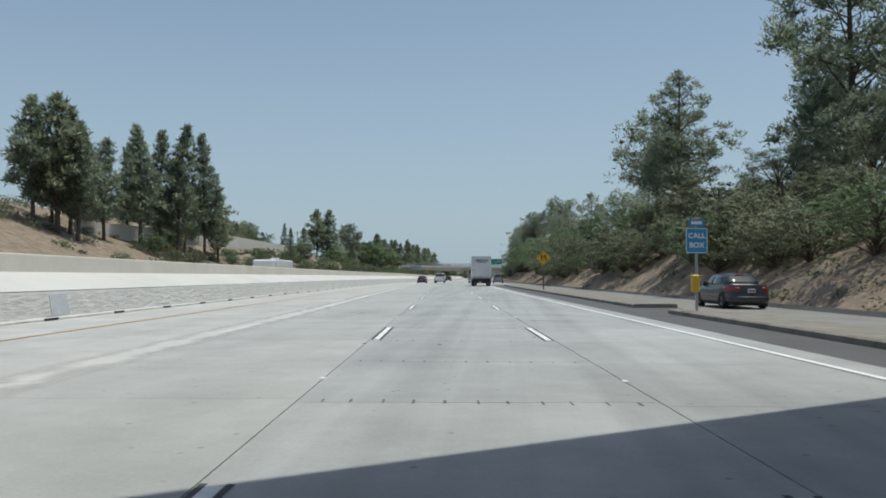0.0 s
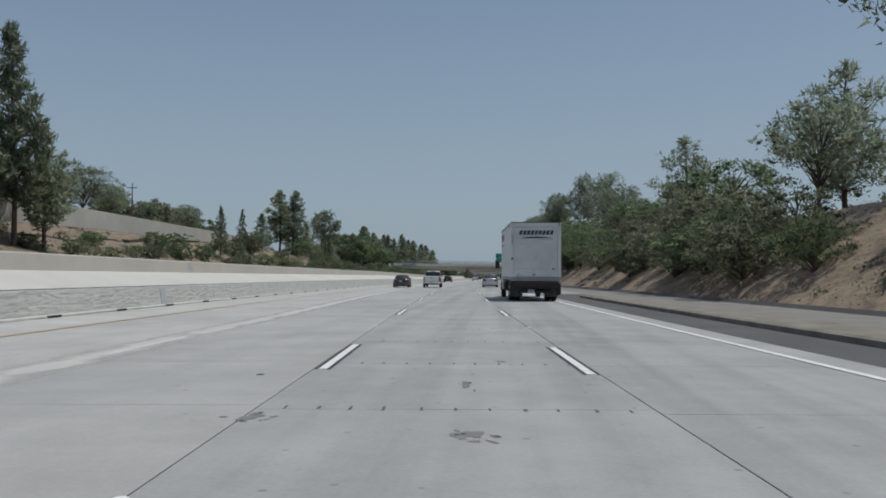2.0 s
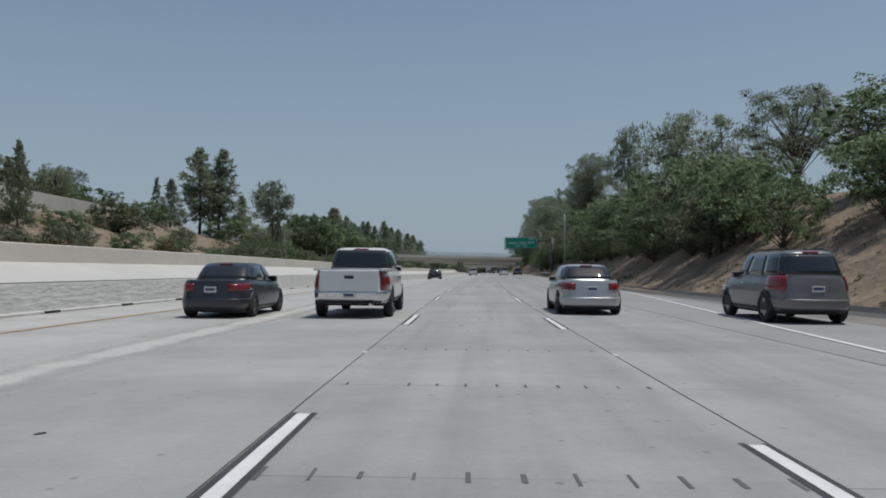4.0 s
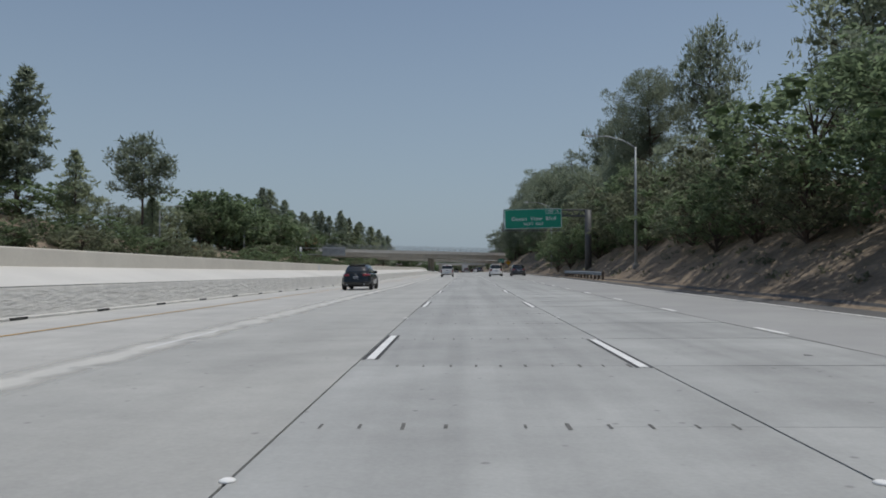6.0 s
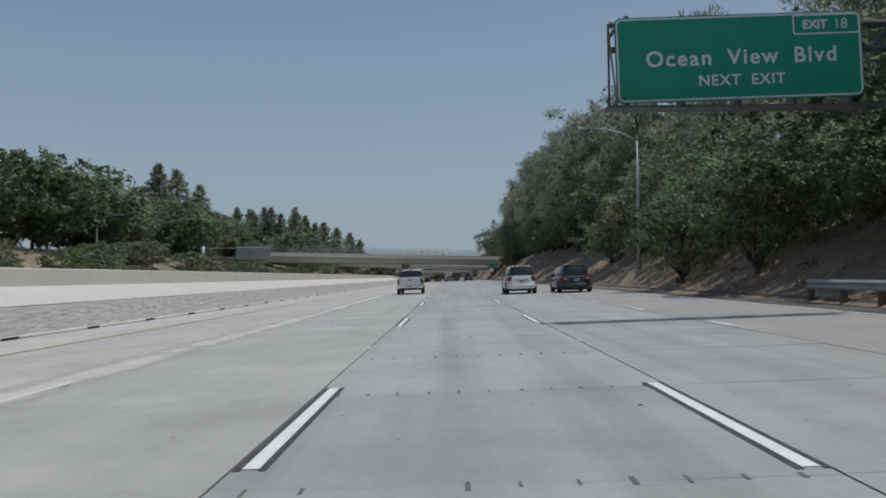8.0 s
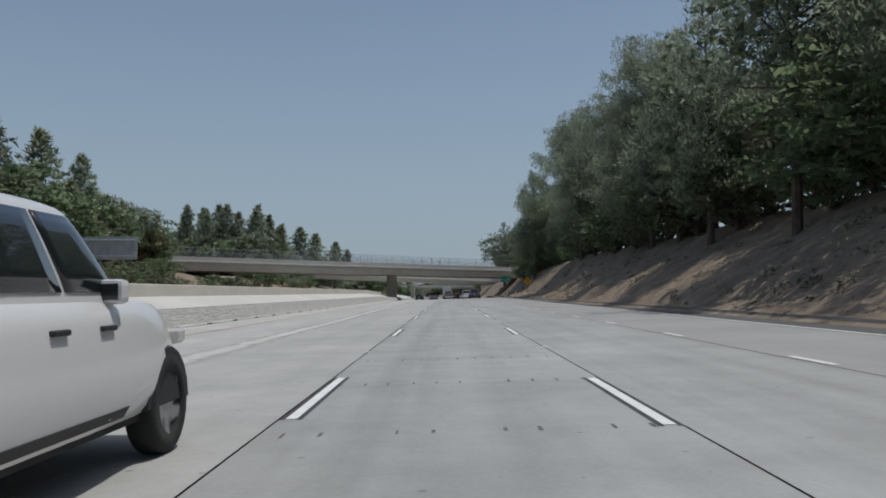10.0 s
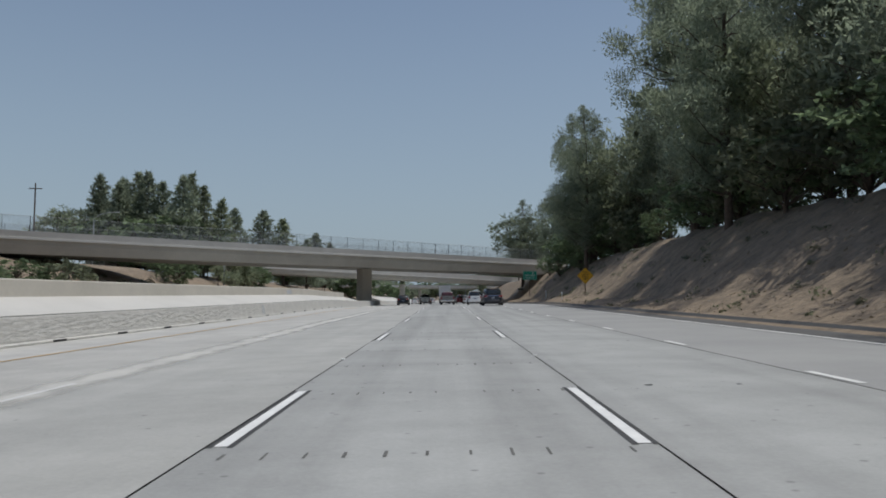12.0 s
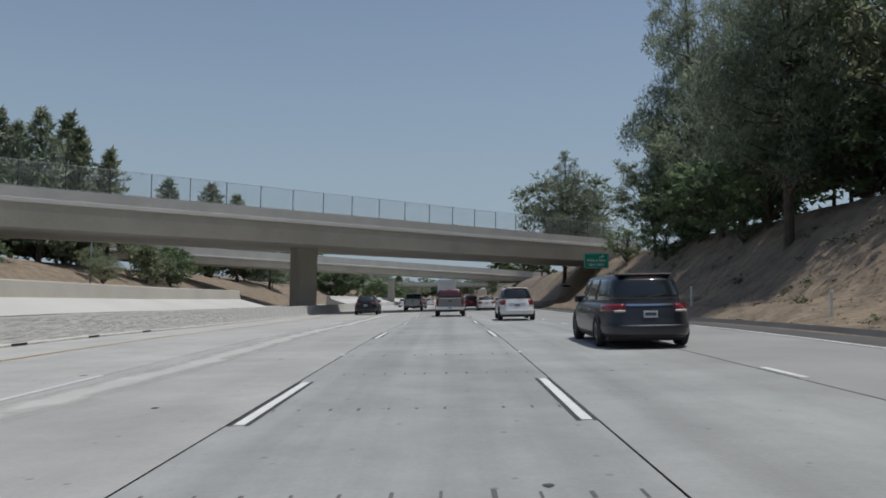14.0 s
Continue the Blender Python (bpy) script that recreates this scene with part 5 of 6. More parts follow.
for y, u, p, s in ((572, 0.2, P_SILVER, "silver"), (560, -7.0, P_WHITE, "white"), (552, 3.6, P_GREY, "grey"), (590, -3.4, P_WHITE, "white"), (600, 3.4, P_NAVY, "dark blue")):
    park(car("sedan", s + " sedan far down the freeway", "car", p, L=4.7, W=1.82, H=1.45, belt=0.94, hood=0.88, roof=(1.35, 2.75), glass=(0.75, 3.6), deck=1.0, r=0.33), u, y)


def box_truck(label, W=2.5, L=7.6, z0=1.12, z1=3.92, livery=True):
    """A box truck: cargo body, roller door, lift gate, wheels and cab."""
    t = thing("box_truck", label, "truck")
    h = W / 2
    cargo = part("cargo_body", box(-h, h, 0.05, L, z0, z1, 0.02), P_TRUCK, t, "white riveted cargo body")
    for s in (-1, 1):
        part("corner_post", box(s * h - (0.16 if s > 0 else -0.012), s * h + (0.012 if s > 0 else 0.16), -0.03, 0.14, z0 - 0.02, z1 + 0.01, 0.015), P_TRUCK, t, "rear frame post")
        part("roof_rail", box(s * h - 0.03, s * h + 0.03, 0.1, L + 0.02, z1 - 0.09, z1 + 0.012, 0.012), STEEL, t, "metal top rail")
        part("bottom_rail", box(s * h - 0.025, s * h + 0.018, 0.1, L, z0 - 0.03, z0 + 0.13, 0.01), STEEL, t, "metal bottom rail")
        for k in range(11):
            part("marker_lamp", box(s * (h + 0.02) - 0.006, s * (h + 0.02) + 0.006, 0.6 + k * 0.66, 0.74 + k * 0.66, z0 + 0.02, z0 + 0.07), CALLBOX_Y if k % 2 else TAIL, t)
    part("header", box(-h, h, -0.03, 0.14, z1 - 0.20, z1 + 0.015, 0.015), P_TRUCK, t, "rear frame header")
    part("roof_cap", box(-h + 0.02, h - 0.02, -0.04, 0.08, z1 + 0.016, z1 + 0.045), UNDER, t)
    part("sill", box(-h, h, -0.04, 0.14, z0 - 0.10, z0 + 0.10, 0.012), STEEL, t, "worn rear sill")
    n = 6
    dz = (z1 - 0.22 - z0 - 0.12) / n
    for k in range(n):
        part("door_panel", box(-h + 0.17, h - 0.17, 0.0, 0.05, z0 + 0.12 + k * dz + 0.003, z0 + 0.12 + (k + 1) * dz - 0.002, 0.006), P_TRUCK_DOOR, t, "scuffed roller door slat")
    part("door_latch", box(-0.16, -0.02, -0.025, 0.0, z0 + 0.17, z0 + 0.27, 0.01), STEEL, t)
    part("door_latch", box(-h + 0.28, -h + 0.44, -0.02, 0.0, z0 + 0.16, z0 + 0.24, 0.01), CHROME, t)
    # livery as plain slanted blocks and a swoosh
    def block(x, z, w, hh, sl):
        bm = bmesh.new()
        bm.faces.new([bm.verts.new(p) for p in ((x, 0, z), (x + w, 0, z), (x + w + sl, 0, z + hh), (x + sl, 0, z + hh))])
        return bm

    def swoosh(w, hh):
        bm = bmesh.new()
        top, bot = [], []
        for k in range(13):
            s = k / 12
            x = -w / 2 + w * s
            zz = hh * (4 * s * (1 - s)) ** 0.8
            top.append(bm.verts.new((x, 0, zz)))
            bot.append(bm.verts.new((x, 0, zz - 0.09 * (4 * s * (1 - s)) - 0.004)))
        for k in range(12):
            bm.faces.new((bot[k], bot[k + 1], top[k + 1], top[k]))
        return bm
    if livery:
        for k in range(9):
            part("livery_block", block(-0.86 + k * 0.192, 0, 0.155, 0.21, 0.05), LOGO, t, at=pose(0.03, -0.004, 3.33))
        part("livery_swoosh", swoosh(1.6, 0.10), LOGO, t, at=pose(0.05, -0.004, 3.14))
        part("livery_line", block(0.0, 0, 0.66, 0.025, 0.0), STEEL, t, at=pose(0.2, -0.004, 3.08))
        for k in range(9):
            part("livery_block", block(-1.02 + k * 0.235, 0, 0.18, 0.36, 0.06), LOGO, t, at=pose(-h - 0.004, L - 1.25, 3.28, 0, 0, -90))
        part("livery_swoosh", swoosh(2.1, 0.22), LOGO, t, at=pose(-h - 0.004, L - 1.25, 2.86, 0, 0, -90))
        for k, ch in enumerate("694827"):
            words("fleet_number", ch, 0.11, LOGO, t, pose(-h + 0.08, -0.036, 3.32 - k * 0.092, 90), 0.002)
        words("fleet_number", "262", 0.13, LOGO, t, pose(h - 0.36, -0.006, 1.62, 90), 0.002)
        for k in range(26):
            yy, zz = 0.5 + (k * 0.61803 % 1) * 5.2, 1.6 + (k * 0.4142 % 1) * 1.9
            part("rivet_mark", box(-h - 0.005, -h - 0.001, yy, yy + 0.02, zz, zz + 0.035), STEEL, t)
        part("scuff_mark", tube([(-0.12, -0.003, 2.12), (0.02, -0.003, 2.2), (0.1, -0.003, 2.32)], 0.008, 5), STEEL, t)
        part("scuff_mark", tube([(0.62, -0.003, 1.8), (0.78, -0.003, 1.98)], 0.006, 5), STEEL, t)
        tag = part("side_tag", box(-h + 0.03, -h + 0.13, -0.037, -0.031, 2.08, 2.19), SIGN_K, t, "small black tag")
        words("tag_text", "R39", 0.055, SIGN_W, tag, pose(-h + 0.08, -0.039, 2.135, 90))
        part("scuff", box(-h - 0.004, -h - 0.002, 3.6, 3.75, 1.75, 2.05), STEEL, t)
    # chassis
    for s in (-1, 1):
        part("frame_rail", box(s * 0.42 - 0.05, s * 0.42 + 0.05, 0.3, L + 1.6, 0.78, 1.02), UNDER, t)
    part("cross_sill", box(-h + 0.08, h - 0.08, 0.2, L, 1.0, 1.10), UNDER, t, "dark floor sills")
    part("lift_gate", box(-h + 0.1, h - 0.1, -0.16, 0.12, 0.62, 1.02, 0.03), UNDER, t, "grimy folded lift gate")
    part("lift_gate_plate", box(-h + 0.16, h - 0.16, -0.24, -0.165, 0.72, 0.98, 0.015), UNDER, t, "worn dark lift gate plate")
    for k in range(5):
        part("gate_rib", box(-0.9 + k * 0.42, -0.84 + k * 0.42, -0.27, -0.235, 0.66, 1.0), UNDER, t)
    part("gate_lamp_bar", box(-0.8, 0.8, -0.252, -0.243, 0.87, 0.895), TAIL, t, "red reflector strip")
    for s in (-1, 1):
        part("gate_arm", box(s * 0.72 - 0.06, s * 0.72 + 0.06, -0.12, 0.9, 0.40, 0.62, 0.02), UNDER, t)
        part("gate_cylinder", tube([(s * 0.5, 0.2, 0.55), (s * 0.5, 1.0, 0.85)], 0.05, 8), STEEL, t)
    part("step_bumper", box(-0.85, 0.85, -0.1, 0.05, 0.42, 0.55, 0.02), UNDER, t, "low steel bumper")
    for s in (-1, 1):
        part("bumper_arm", box(s * 0.5 - 0.05, s * 0.5 + 0.05, -0.06, 0.05, 0.50, 0.80), UNDER, t)
        part("mud_flap", box(s * 0.90 - 0.33, s * 0.90 + 0.33, 1.02, 1.05, 0.22, 0.98), FLAP, t, "grey mud flap")
        part("wheel_shield", loft([[(s * (h - 0.03), 1.75 + r2 * math.cos(a), 0.52 + r2 * math.sin(a)) for r2 in (0.56, 0.95)] + [(s * (h - 0.06), 1.75 + r2 * math.cos(a), 0.52 + r2 * math.sin(a)) for r2 in (0.95, 0.56)] for a in [math.pi * (0.78 + 0.04 * q) for q in range(9)]]), FLAP, t, "grey plastic wheel shield")
        part("tail_lamp", box(s * 0.98 - 0.09, s * 0.98 + 0.09, -0.20, -0.10, 0.86, 0.98, 0.015), TAIL, t, "red tail lamp")
        part("dock_bumper", box(s * (h - 0.12) - 0.1, s * (h - 0.12) + 0.1, -0.2, 0.0, 0.34, 0.92, 0.03), UNDER, t, "dark gate bracket")
        part("side_step", box(s * 1.0 - 0.22, s * 1.0 + 0.22, 5.2, 6.4, 0.46, 0.98, 0.08), BLACK_TRIM, t, "fuel tank")
    plate(t, -0.25, 0.52, -0.25)
    tyre, rim = wheel_mesh(0.50, 0.27, P_WHITE)
    for x, y in [(s * (h - 0.16), 1.75) for s in (-1, 1)] + [(s * (h - 0.46), 1.75) for s in (-1, 1)] + [(s * (h - 0.20), L + 1.35) for s in (-1, 1)]:
        wh = part("wheel", tyre, RUBBER, t, "black truck tyre", at=pose(x, y, 0.50))
        part("rim", rim, P_WHITE, wh, "white steel rim")
    part("axle", tube([(-0.9, 1.75, 0.5), (0.9, 1.75, 0.5)], 0.09, 8), UNDER, t)
    # cab
    cab = part("cab", loft([[(-1.05, y, 0.85), (1.05, y, 0.85), (1.1, y, 1.2), (1.05, y, zt - 0.5), (0.9, y, zt), (-0.9, y, zt), (-1.05, y, zt - 0.5), (-1.1, y, 1.2)] for y, zt in ((L + 0.2, 2.75), (L + 1.5, 2.78), (L + 1.9, 2.55))]), P_WHITE, t, "white truck cab")
    part("hood", loft([[(-w, y, 0.7), (w, y, 0.7), (w, y, zt - 0.15), (w - 0.2, y, zt), (-w + 0.2, y, zt), (-w, y, zt - 0.15)] for y, w, zt in ((L + 1.85, 1.05, 1.75), (L + 2.6, 0.98, 1.6), (L + 2.95, 0.9, 1.4))]), P_WHITE, t, "white bonnet")
    part("front_bumper", box(-1.2, 1.2, L + 2.9, L + 3.1, 0.45, 0.8, 0.04), CHROME, t)
    for s in (-1, 1):
        part("fender", loft([[(s * 0.8, L + 1.35 + 0.62 * math.cos(a), 0.5 + 0.62 * math.sin(a)), (s * 1.19, L + 1.35 + 0.62 * math.cos(a), 0.5 + 0.62 * math.sin(a)), (s * 1.19, L + 1.35 + 0.7 * math.cos(a), 0.5 + 0.7 * math.sin(a)), (s * 0.8, L + 1.35 + 0.7 * math.cos(a), 0.5 + 0.7 * math.sin(a))] for a in [math.pi * k / 10 for k in range(11)]]), P_WHITE, t, "white wheel fender")
        part("door_window", box(s * 1.085 - 0.02, s * 1.085 + 0.02, L + 0.45, L + 1.35, 1.75, 2.35, 0.01), TINT, t)
        mir = part("mirror", box(s * 1.42 - 0.13, s * 1.42 + 0.13, L + 1.5, L + 1.6, 1.75, 2.25, 0.03), BLACK_TRIM, t, "tall black mirror")
        part("mirror_arm", tube([(s * 1.08, L + 1.45, 2.15), (s * 1.42, L + 1.55, 2.2)], 0.018, 6), BLACK_TRIM, t)
        part("mirror_arm", tube([(s * 1.08, L + 1.45, 1.8), (s * 1.42, L + 1.55, 1.82)], 0.018, 6), BLACK_TRIM, t)
    return t


park(box_truck("white box truck with scuffed roller door and lift gate"), 4.12, 100.8)
park(box_truck("white box truck far ahead", livery=False), 0.3, 540)

# opposite carriageway
rv = thing("motorhome", "white motorhome on the higher carriageway", "motorhome")
part("body", box(-1.2, 1.2, 0.0, 7.2, 0.5, 3.2, 0.12), P_WHITE, rv)
part("overcab", box(-1.15, 1.15, 7.2, 8.4, 2.1, 3.15, 0.15), P_WHITE, rv)
part("cab", box(-1.0, 1.0, 7.2, 9.0, 0.5, 2.0, 0.2), P_WHITE, rv)
for k, y in enumerate((1.2, 3.0, 5.2)):
    part("window", box(1.18, 1.21, y, y + 0.9, 1.7, 2.3), TINT, rv)
part("roof_unit", box(-0.4, 0.4, 3.2, 4.1, 3.2, 3.45, 0.06), P_WHITE, rv)
add_wheels(rv, 0.4, 0.25, [(s * 1.0, y) for s in (-1, 1) for y in (1.8, 8.0)], RIM)
rv.matrix_basis = pose(xc(91) - 20.5, 91, 0.02, 0, 0, 180)
wv = thing("van", "white van on the higher carriageway", "van")
part("body", loft([[(-0.95, y, 0.4), (0.95, y, 0.4), (0.98, y, 1.1), (0.85, y, zt), (-0.85, y, zt), (-0.98, y, 1.1)] for y, zt in ((0, 2.2), (0.2, 2.3), (3.8, 2.3), (4.6, 1.4), (5.4, 1.1))]), P_WHITE, wv)
for s in (-1, 1):
    part("window", box(s * 0.93 - 0.03, s * 0.93 + 0.03, 3.0, 3.9, 1.3, 1.9, 0.01), TINT, wv)
add_wheels(wv, 0.35, 0.22, [(s * 0.85, y) for s in (-1, 1) for y in (1.0, 4.4)], RIM)
wv.matrix_basis = pose(xc(137) - 20.5, 137, 0.02, 0, 0, 180)
for y, p, s in ((48, P_WHITE, "white"), (215, P_SILVER, "silver"), (330, P_WHITE, "white")):
    c = car("suv", s + " SUV on the higher carriageway", "suv", p, L=4.6, W=1.9, H=1.72, belt=1.06, hood=1.0, roof=(0.55, 3.0), glass=(0.12, 3.65), clear=0.26, r=0.36, axle=(0.9, 3.6))
    c.matrix_basis = pose(xc(y) - 24, y, 0.02 + lift(-24, y), 0, 0, 180)


# ---- trees ----
OCT_V = np.array(((1, 0, 0), (-1, 0, 0), (0, 1, 0), (0, -1, 0), (0, 0, 1), (0, 0, -1)), float)
OCT_F = np.array([(a, b, c) if (a + b + c) % 2 else (a, c, b) for a in (0, 1) for b in (2, 3) for c in (4, 5)])


def foliage(name, centres, radii, counts, size, material, seed, flat=0.75, dome=0.3, needles=False, cores=0.0, slim=0.13, tight=0.38):
    """Sprays of small leaves or needles on the shell of each clump, round a soft inner lump of twigs and shaded leaf; every piece is its own island."""
    rg = np.random.default_rng(seed)
    C0, R0 = np.array(centres, float), np.array(radii, float)
    C, R = np.repeat(C0, counts, axis=0), np.repeat(R0, counts)
    n = len(C)
    d = rg.normal(size=(n, 3))
    d /= np.linalg.norm(d, axis=1)[:, None]
    d[:, 2] = np.where(rg.random(n) < dome, np.abs(d[:, 2]), d[:, 2])
    q = rg.random(n) ** tight * (1 + 0.10 * rg.normal(size=n))
    p = C + d * (R * q)[:, None] * np.array((1, 1, flat))
    if needles:
        run = d * 0.75 + rg.normal(size=(n, 3)) * 0.4 + np.array((0, 0, 0.4))
        run /= np.linalg.norm(run, axis=1)[:, None]
        side = np.cross(run, rg.normal(size=(n, 3)))
        side /= np.linalg.norm(side, axis=1)[:, None]
        ln = size * rg.uniform(0.6, 1.4, n)
        w = side * (ln * rg.uniform(0.7, 1.3, n) * slim)[:, None]
        v = np.stack([p - w, p + w, p + run * ln[:, None]], axis=1)
    else:
        nrm = d * 0.75 + rg.normal(size=(n, 3)) * 0.5 + np.array((0, 0, 0.35))
        nrm /= np.linalg.norm(nrm, axis=1)[:, None]
        a = np.cross(nrm, rg.normal(size=(n, 3)))
        a /= np.linalg.norm(a, axis=1)[:, None]
        b = np.cross(nrm, a)
        s = size * rg.uniform(0.55, 1.45, n)
        a, b = a * s[:, None], b * (s * rg.uniform(0.42, 0.78, n))[:, None]
        v = np.stack([p - a * 0.8 - b * 0.6, p + a, p - a * 0.5 + b], axis=1)
    verts, faces = v.reshape(-1, 3), np.arange(3 * n).reshape(-1, 3)
    V, F = OCT_V, OCT_F
    pick = rg.random(len(C0)) < cores
    k = int(pick.sum())
    if k:
        turned = np.linalg.qr(rg.normal(size=(k, 3, 3)))[0]
        lump = np.einsum("kij,vj->kvi", turned, V) * rg.uniform(0.72, 1.12, (k, len(V), 1)) * (0.42 * R0[pick])[:, None, None] * np.array((1, 1, flat))
        verts = np.vstack([verts, (lump + C0[pick][:, None, :]).reshape(-1, 3)])
        faces = np.vstack([faces, (F[None] + (3 * n + len(V) * np.arange(k))[:, None, None]).reshape(-1, 3)])
    me = bpy.data.meshes.new(name)
    me.from_pydata(verts.tolist(), [], faces.tolist())
    me.materials.append(material)
    me.polygons.foreach_set("use_smooth", np.arange(len(faces)) >= n)
    return me


def tree_kind(kind, H, R, seed, leaves):
    """Trunk with limbs, and the clumps of the crown; z from 0 to H."""
    rg = random.Random(seed)
    limbs = bmesh.new()
    lean = [rg.uniform(-0.04, 0.04) * H, rg.uniform(-0.04, 0.04) * H]

    def spine(z):
        s = z / H
        return Vector((lean[0] * s * s + 0.15 * math.sin(s * 5 + seed), lean[1] * s * s + 0.15 * math.cos(s * 4 + seed), z))
    top = 0.97 if kind not in ("round", "broad") else 0.8
    zs = [-1.0] + [H * top * k / 8 for k in range(9)]
    r0 = 0.014 * H + 0.05
    tube([spine(max(z, 0)) + Vector((0, 0, min(z, 0))) for z in zs], [r0 * (1.15 if z < 0 else 1 - 0.88 * z / (H * top)) for z in zs], 8, limbs)
    cs, rs = [], []

    def tuft(p, r, n):
        """A clump broken into n smaller ones."""
        for _ in range(n):
            o = Vector((rg.gauss(0, 0.5), rg.gauss(0, 0.5), rg.gauss(0.1, 0.28))) * r
            cs.append(p + o)
            rs.append(r * rg.uniform(0.38, 0.68))
    if kind in ("pine", "stone"):      # tall and ragged, with layered clumps and gaps; stone: bare below, domed on top
        z0 = {"pine": 0.14, "stone": 0.40}[kind] * H
        n = 50 if kind == "pine" else 40
        for k in range(n):
            s = (k + rg.random()) / n
            z = lerp(z0, H * 0.95, s)
            if kind == "pine":
                env = R * (0.62 + 0.38 * math.sin(min(1, s * 2.4) * math.pi / 2)) * (1 - s ** 2.0) + 0.4
            else:
                env = R * math.sqrt(max(0.0, 1 - (1.75 * s - 0.75) ** 2)) * (1 - 0.15 * s) + 0.5
            a = k * 2.4 + rg.uniform(-0.7, 0.7)
            ln = env * rg.uniform(0.40, 1.08)
            p0 = spine(z - 0.08 * H * rg.random())
            p1 = spine(z) + Vector((math.cos(a) * ln, math.sin(a) * ln, ln * rg.uniform(0.0, 0.30)))
            tube([p0, p0.lerp(p1, 0.5) + Vector((0, 0, -0.05 * ln)), p1], [r0 * 0.34 * (1 - s) + 0.025, 0.045, 0.015], 4, limbs, False)
            r = (0.55 + 0.20 * env) * rg.uniform(0.75, 1.25)
            tuft(p1, r, 5)
            if ln > 2.4:
                tuft(p0.lerp(p1, 0.62) + Vector((0, 0, 0.2)), r * 0.85, 4)
                tuft(p0.lerp(p1, 0.30) + Vector((0, 0, 0.3)), r * 0.8, 2)
        tuft(spine(H * 0.95), 0.7, 4)
    elif kind == "spire":       # slender pine: bare foot, short upswept limbs, a pointed top
        n = 64
        for k in range(n):
            s = (k + rg.random()) / n
            z = lerp(0.17 * H, H * 0.975, s)
            env = R * (0.55 + 0.45 * min(1.0, s * 3.2)) * (1 - s ** 1.7) ** 0.9 + 0.12
            a = k * 2.4 + rg.uniform(-0.6, 0.6)
            ln = env * rg.uniform(0.45, 1.12)
            p0 = spine(z - 0.04 * H * rg.random())
            p1 = spine(z) + Vector((math.cos(a) * ln, math.sin(a) * ln, ln * rg.uniform(0.15, 0.5)))
            tube([p0, p1], [r0 * 0.26 * (1 - s) + 0.02, 0.015], 4, limbs, False)
            r = (0.34 + 0.20 * env) * rg.uniform(0.75, 1.25)
            tuft(p1, r, 4)
            tuft(p0.lerp(p1, 0.55), r * 0.9, 2)
        tuft(spine(H * 0.97), 0.32, 4)
    elif kind == "cone":        # dense, pointed
        n = 90
        for k in range(n):
            s = ((k + rg.random()) / n) ** 0.85
            z = lerp(0.06 * H, H * 0.985, s)
            env = R * (1 - s) ** 0.85 * rg.uniform(0.75, 1.0) + 0.05
            a = k * 2.4
            ln = env * rg.uniform(0.40, 1.05)
            p = spine(z) + Vector((math.cos(a) * ln, math.sin(a) * ln, 0.18 * ln))
            if k % 3 == 0:
                tube([spine(z), p], [0.06, 0.015], 4, limbs, False)
            tuft(p, 0.22 + 0.26 * env * rg.uniform(0.6, 1.1), 3)
    else:                       # round or spreading crown
        n = 44
        lo = 0.26 if kind == "round" else 0.04
        for k in range(n):
            s = (k + 0.5) / n
            ph = math.acos(1 - 2 * s)
            a = k * 2.4 + rg.uniform(-0.4, 0.4)
            zc = lerp(lo, 1, 0.48) * H
            hz = (1 - lo) * 0.5 * H * 0.88
            rr = rg.uniform(0.58, 1.0)
            p = spine(zc) + Vector((math.cos(a) * math.sin(ph) * R * rr, math.sin(a) * math.sin(ph) * R * rr, math.cos(ph) * hz * rr))
            b0 = spine(max(lo * H * 0.8, p.z - 0.45 * H * rg.uniform(0.4, 0.9)))
            tube([b0, b0.lerp(p, 0.55) + Vector((0, 0, 0.05 * H)), p], [r0 * 0.4, r0 * 0.2, 0.02], 4, limbs, False)
            tuft(p, R * rg.uniform(0.24, 0.36), 4)
    w = np.array(rs) ** 2
    counts = np.maximum(8, (w / w.sum() * leaves)).astype(int)
    return to_mesh(limbs, "trunk", BARK), cs, rs, counts


KINDS = {}


def kind_of(key, kind, H, R, seed, leaf, material, leaves, flat=0.7, dome=0.3, slim=0.18, cores=0.45, tight=0.38):
    trunk, cs, rs, counts = tree_kind(kind, H, R, seed, leaves)
    KINDS[key] = (trunk, foliage("crown", cs, rs, counts, leaf, material, seed, flat, dome, material in (PINE, PINE_PALE), cores, slim, tight), H)


# trees beyond the far lanes, never near the camera
kind_of("pine1", "spire", 20, 3.6, 1, 0.66, PINE, 4700)
kind_of("pine2", "spire", 20, 3.0, 2, 0.64, PINE, 4500)
kind_of("pine3", "spire", 18, 4.2, 3, 0.66, PINE_PALE, 4700)
kind_of("cone1", "cone", 14, 4.8, 5, 0.56, PINE, 3800)
kind_of("cone2", "cone", 14, 4.4, 6, 0.56, PINE_PALE, 3800)
kind_of("round1", "round", 14, 5.4, 7, 0.56, PINE, 3900)
kind_of("round2", "round", 14, 5.0, 8, 0.56, PINE_PALE, 3900)
kind_of("stone1", "stone", 14, 4.6, 14, 0.56, PINE, 4800)
kind_of("broad1", "broad", 7, 3.6, 9, 0.27, BROAD, 1900)
kind_of("broad2", "broad", 6, 3.2, 10, 0.27, SHRUB, 1800)
kind_of("rust1", "broad", 7, 3.4, 12, 0.27, RUSTY, 1800)
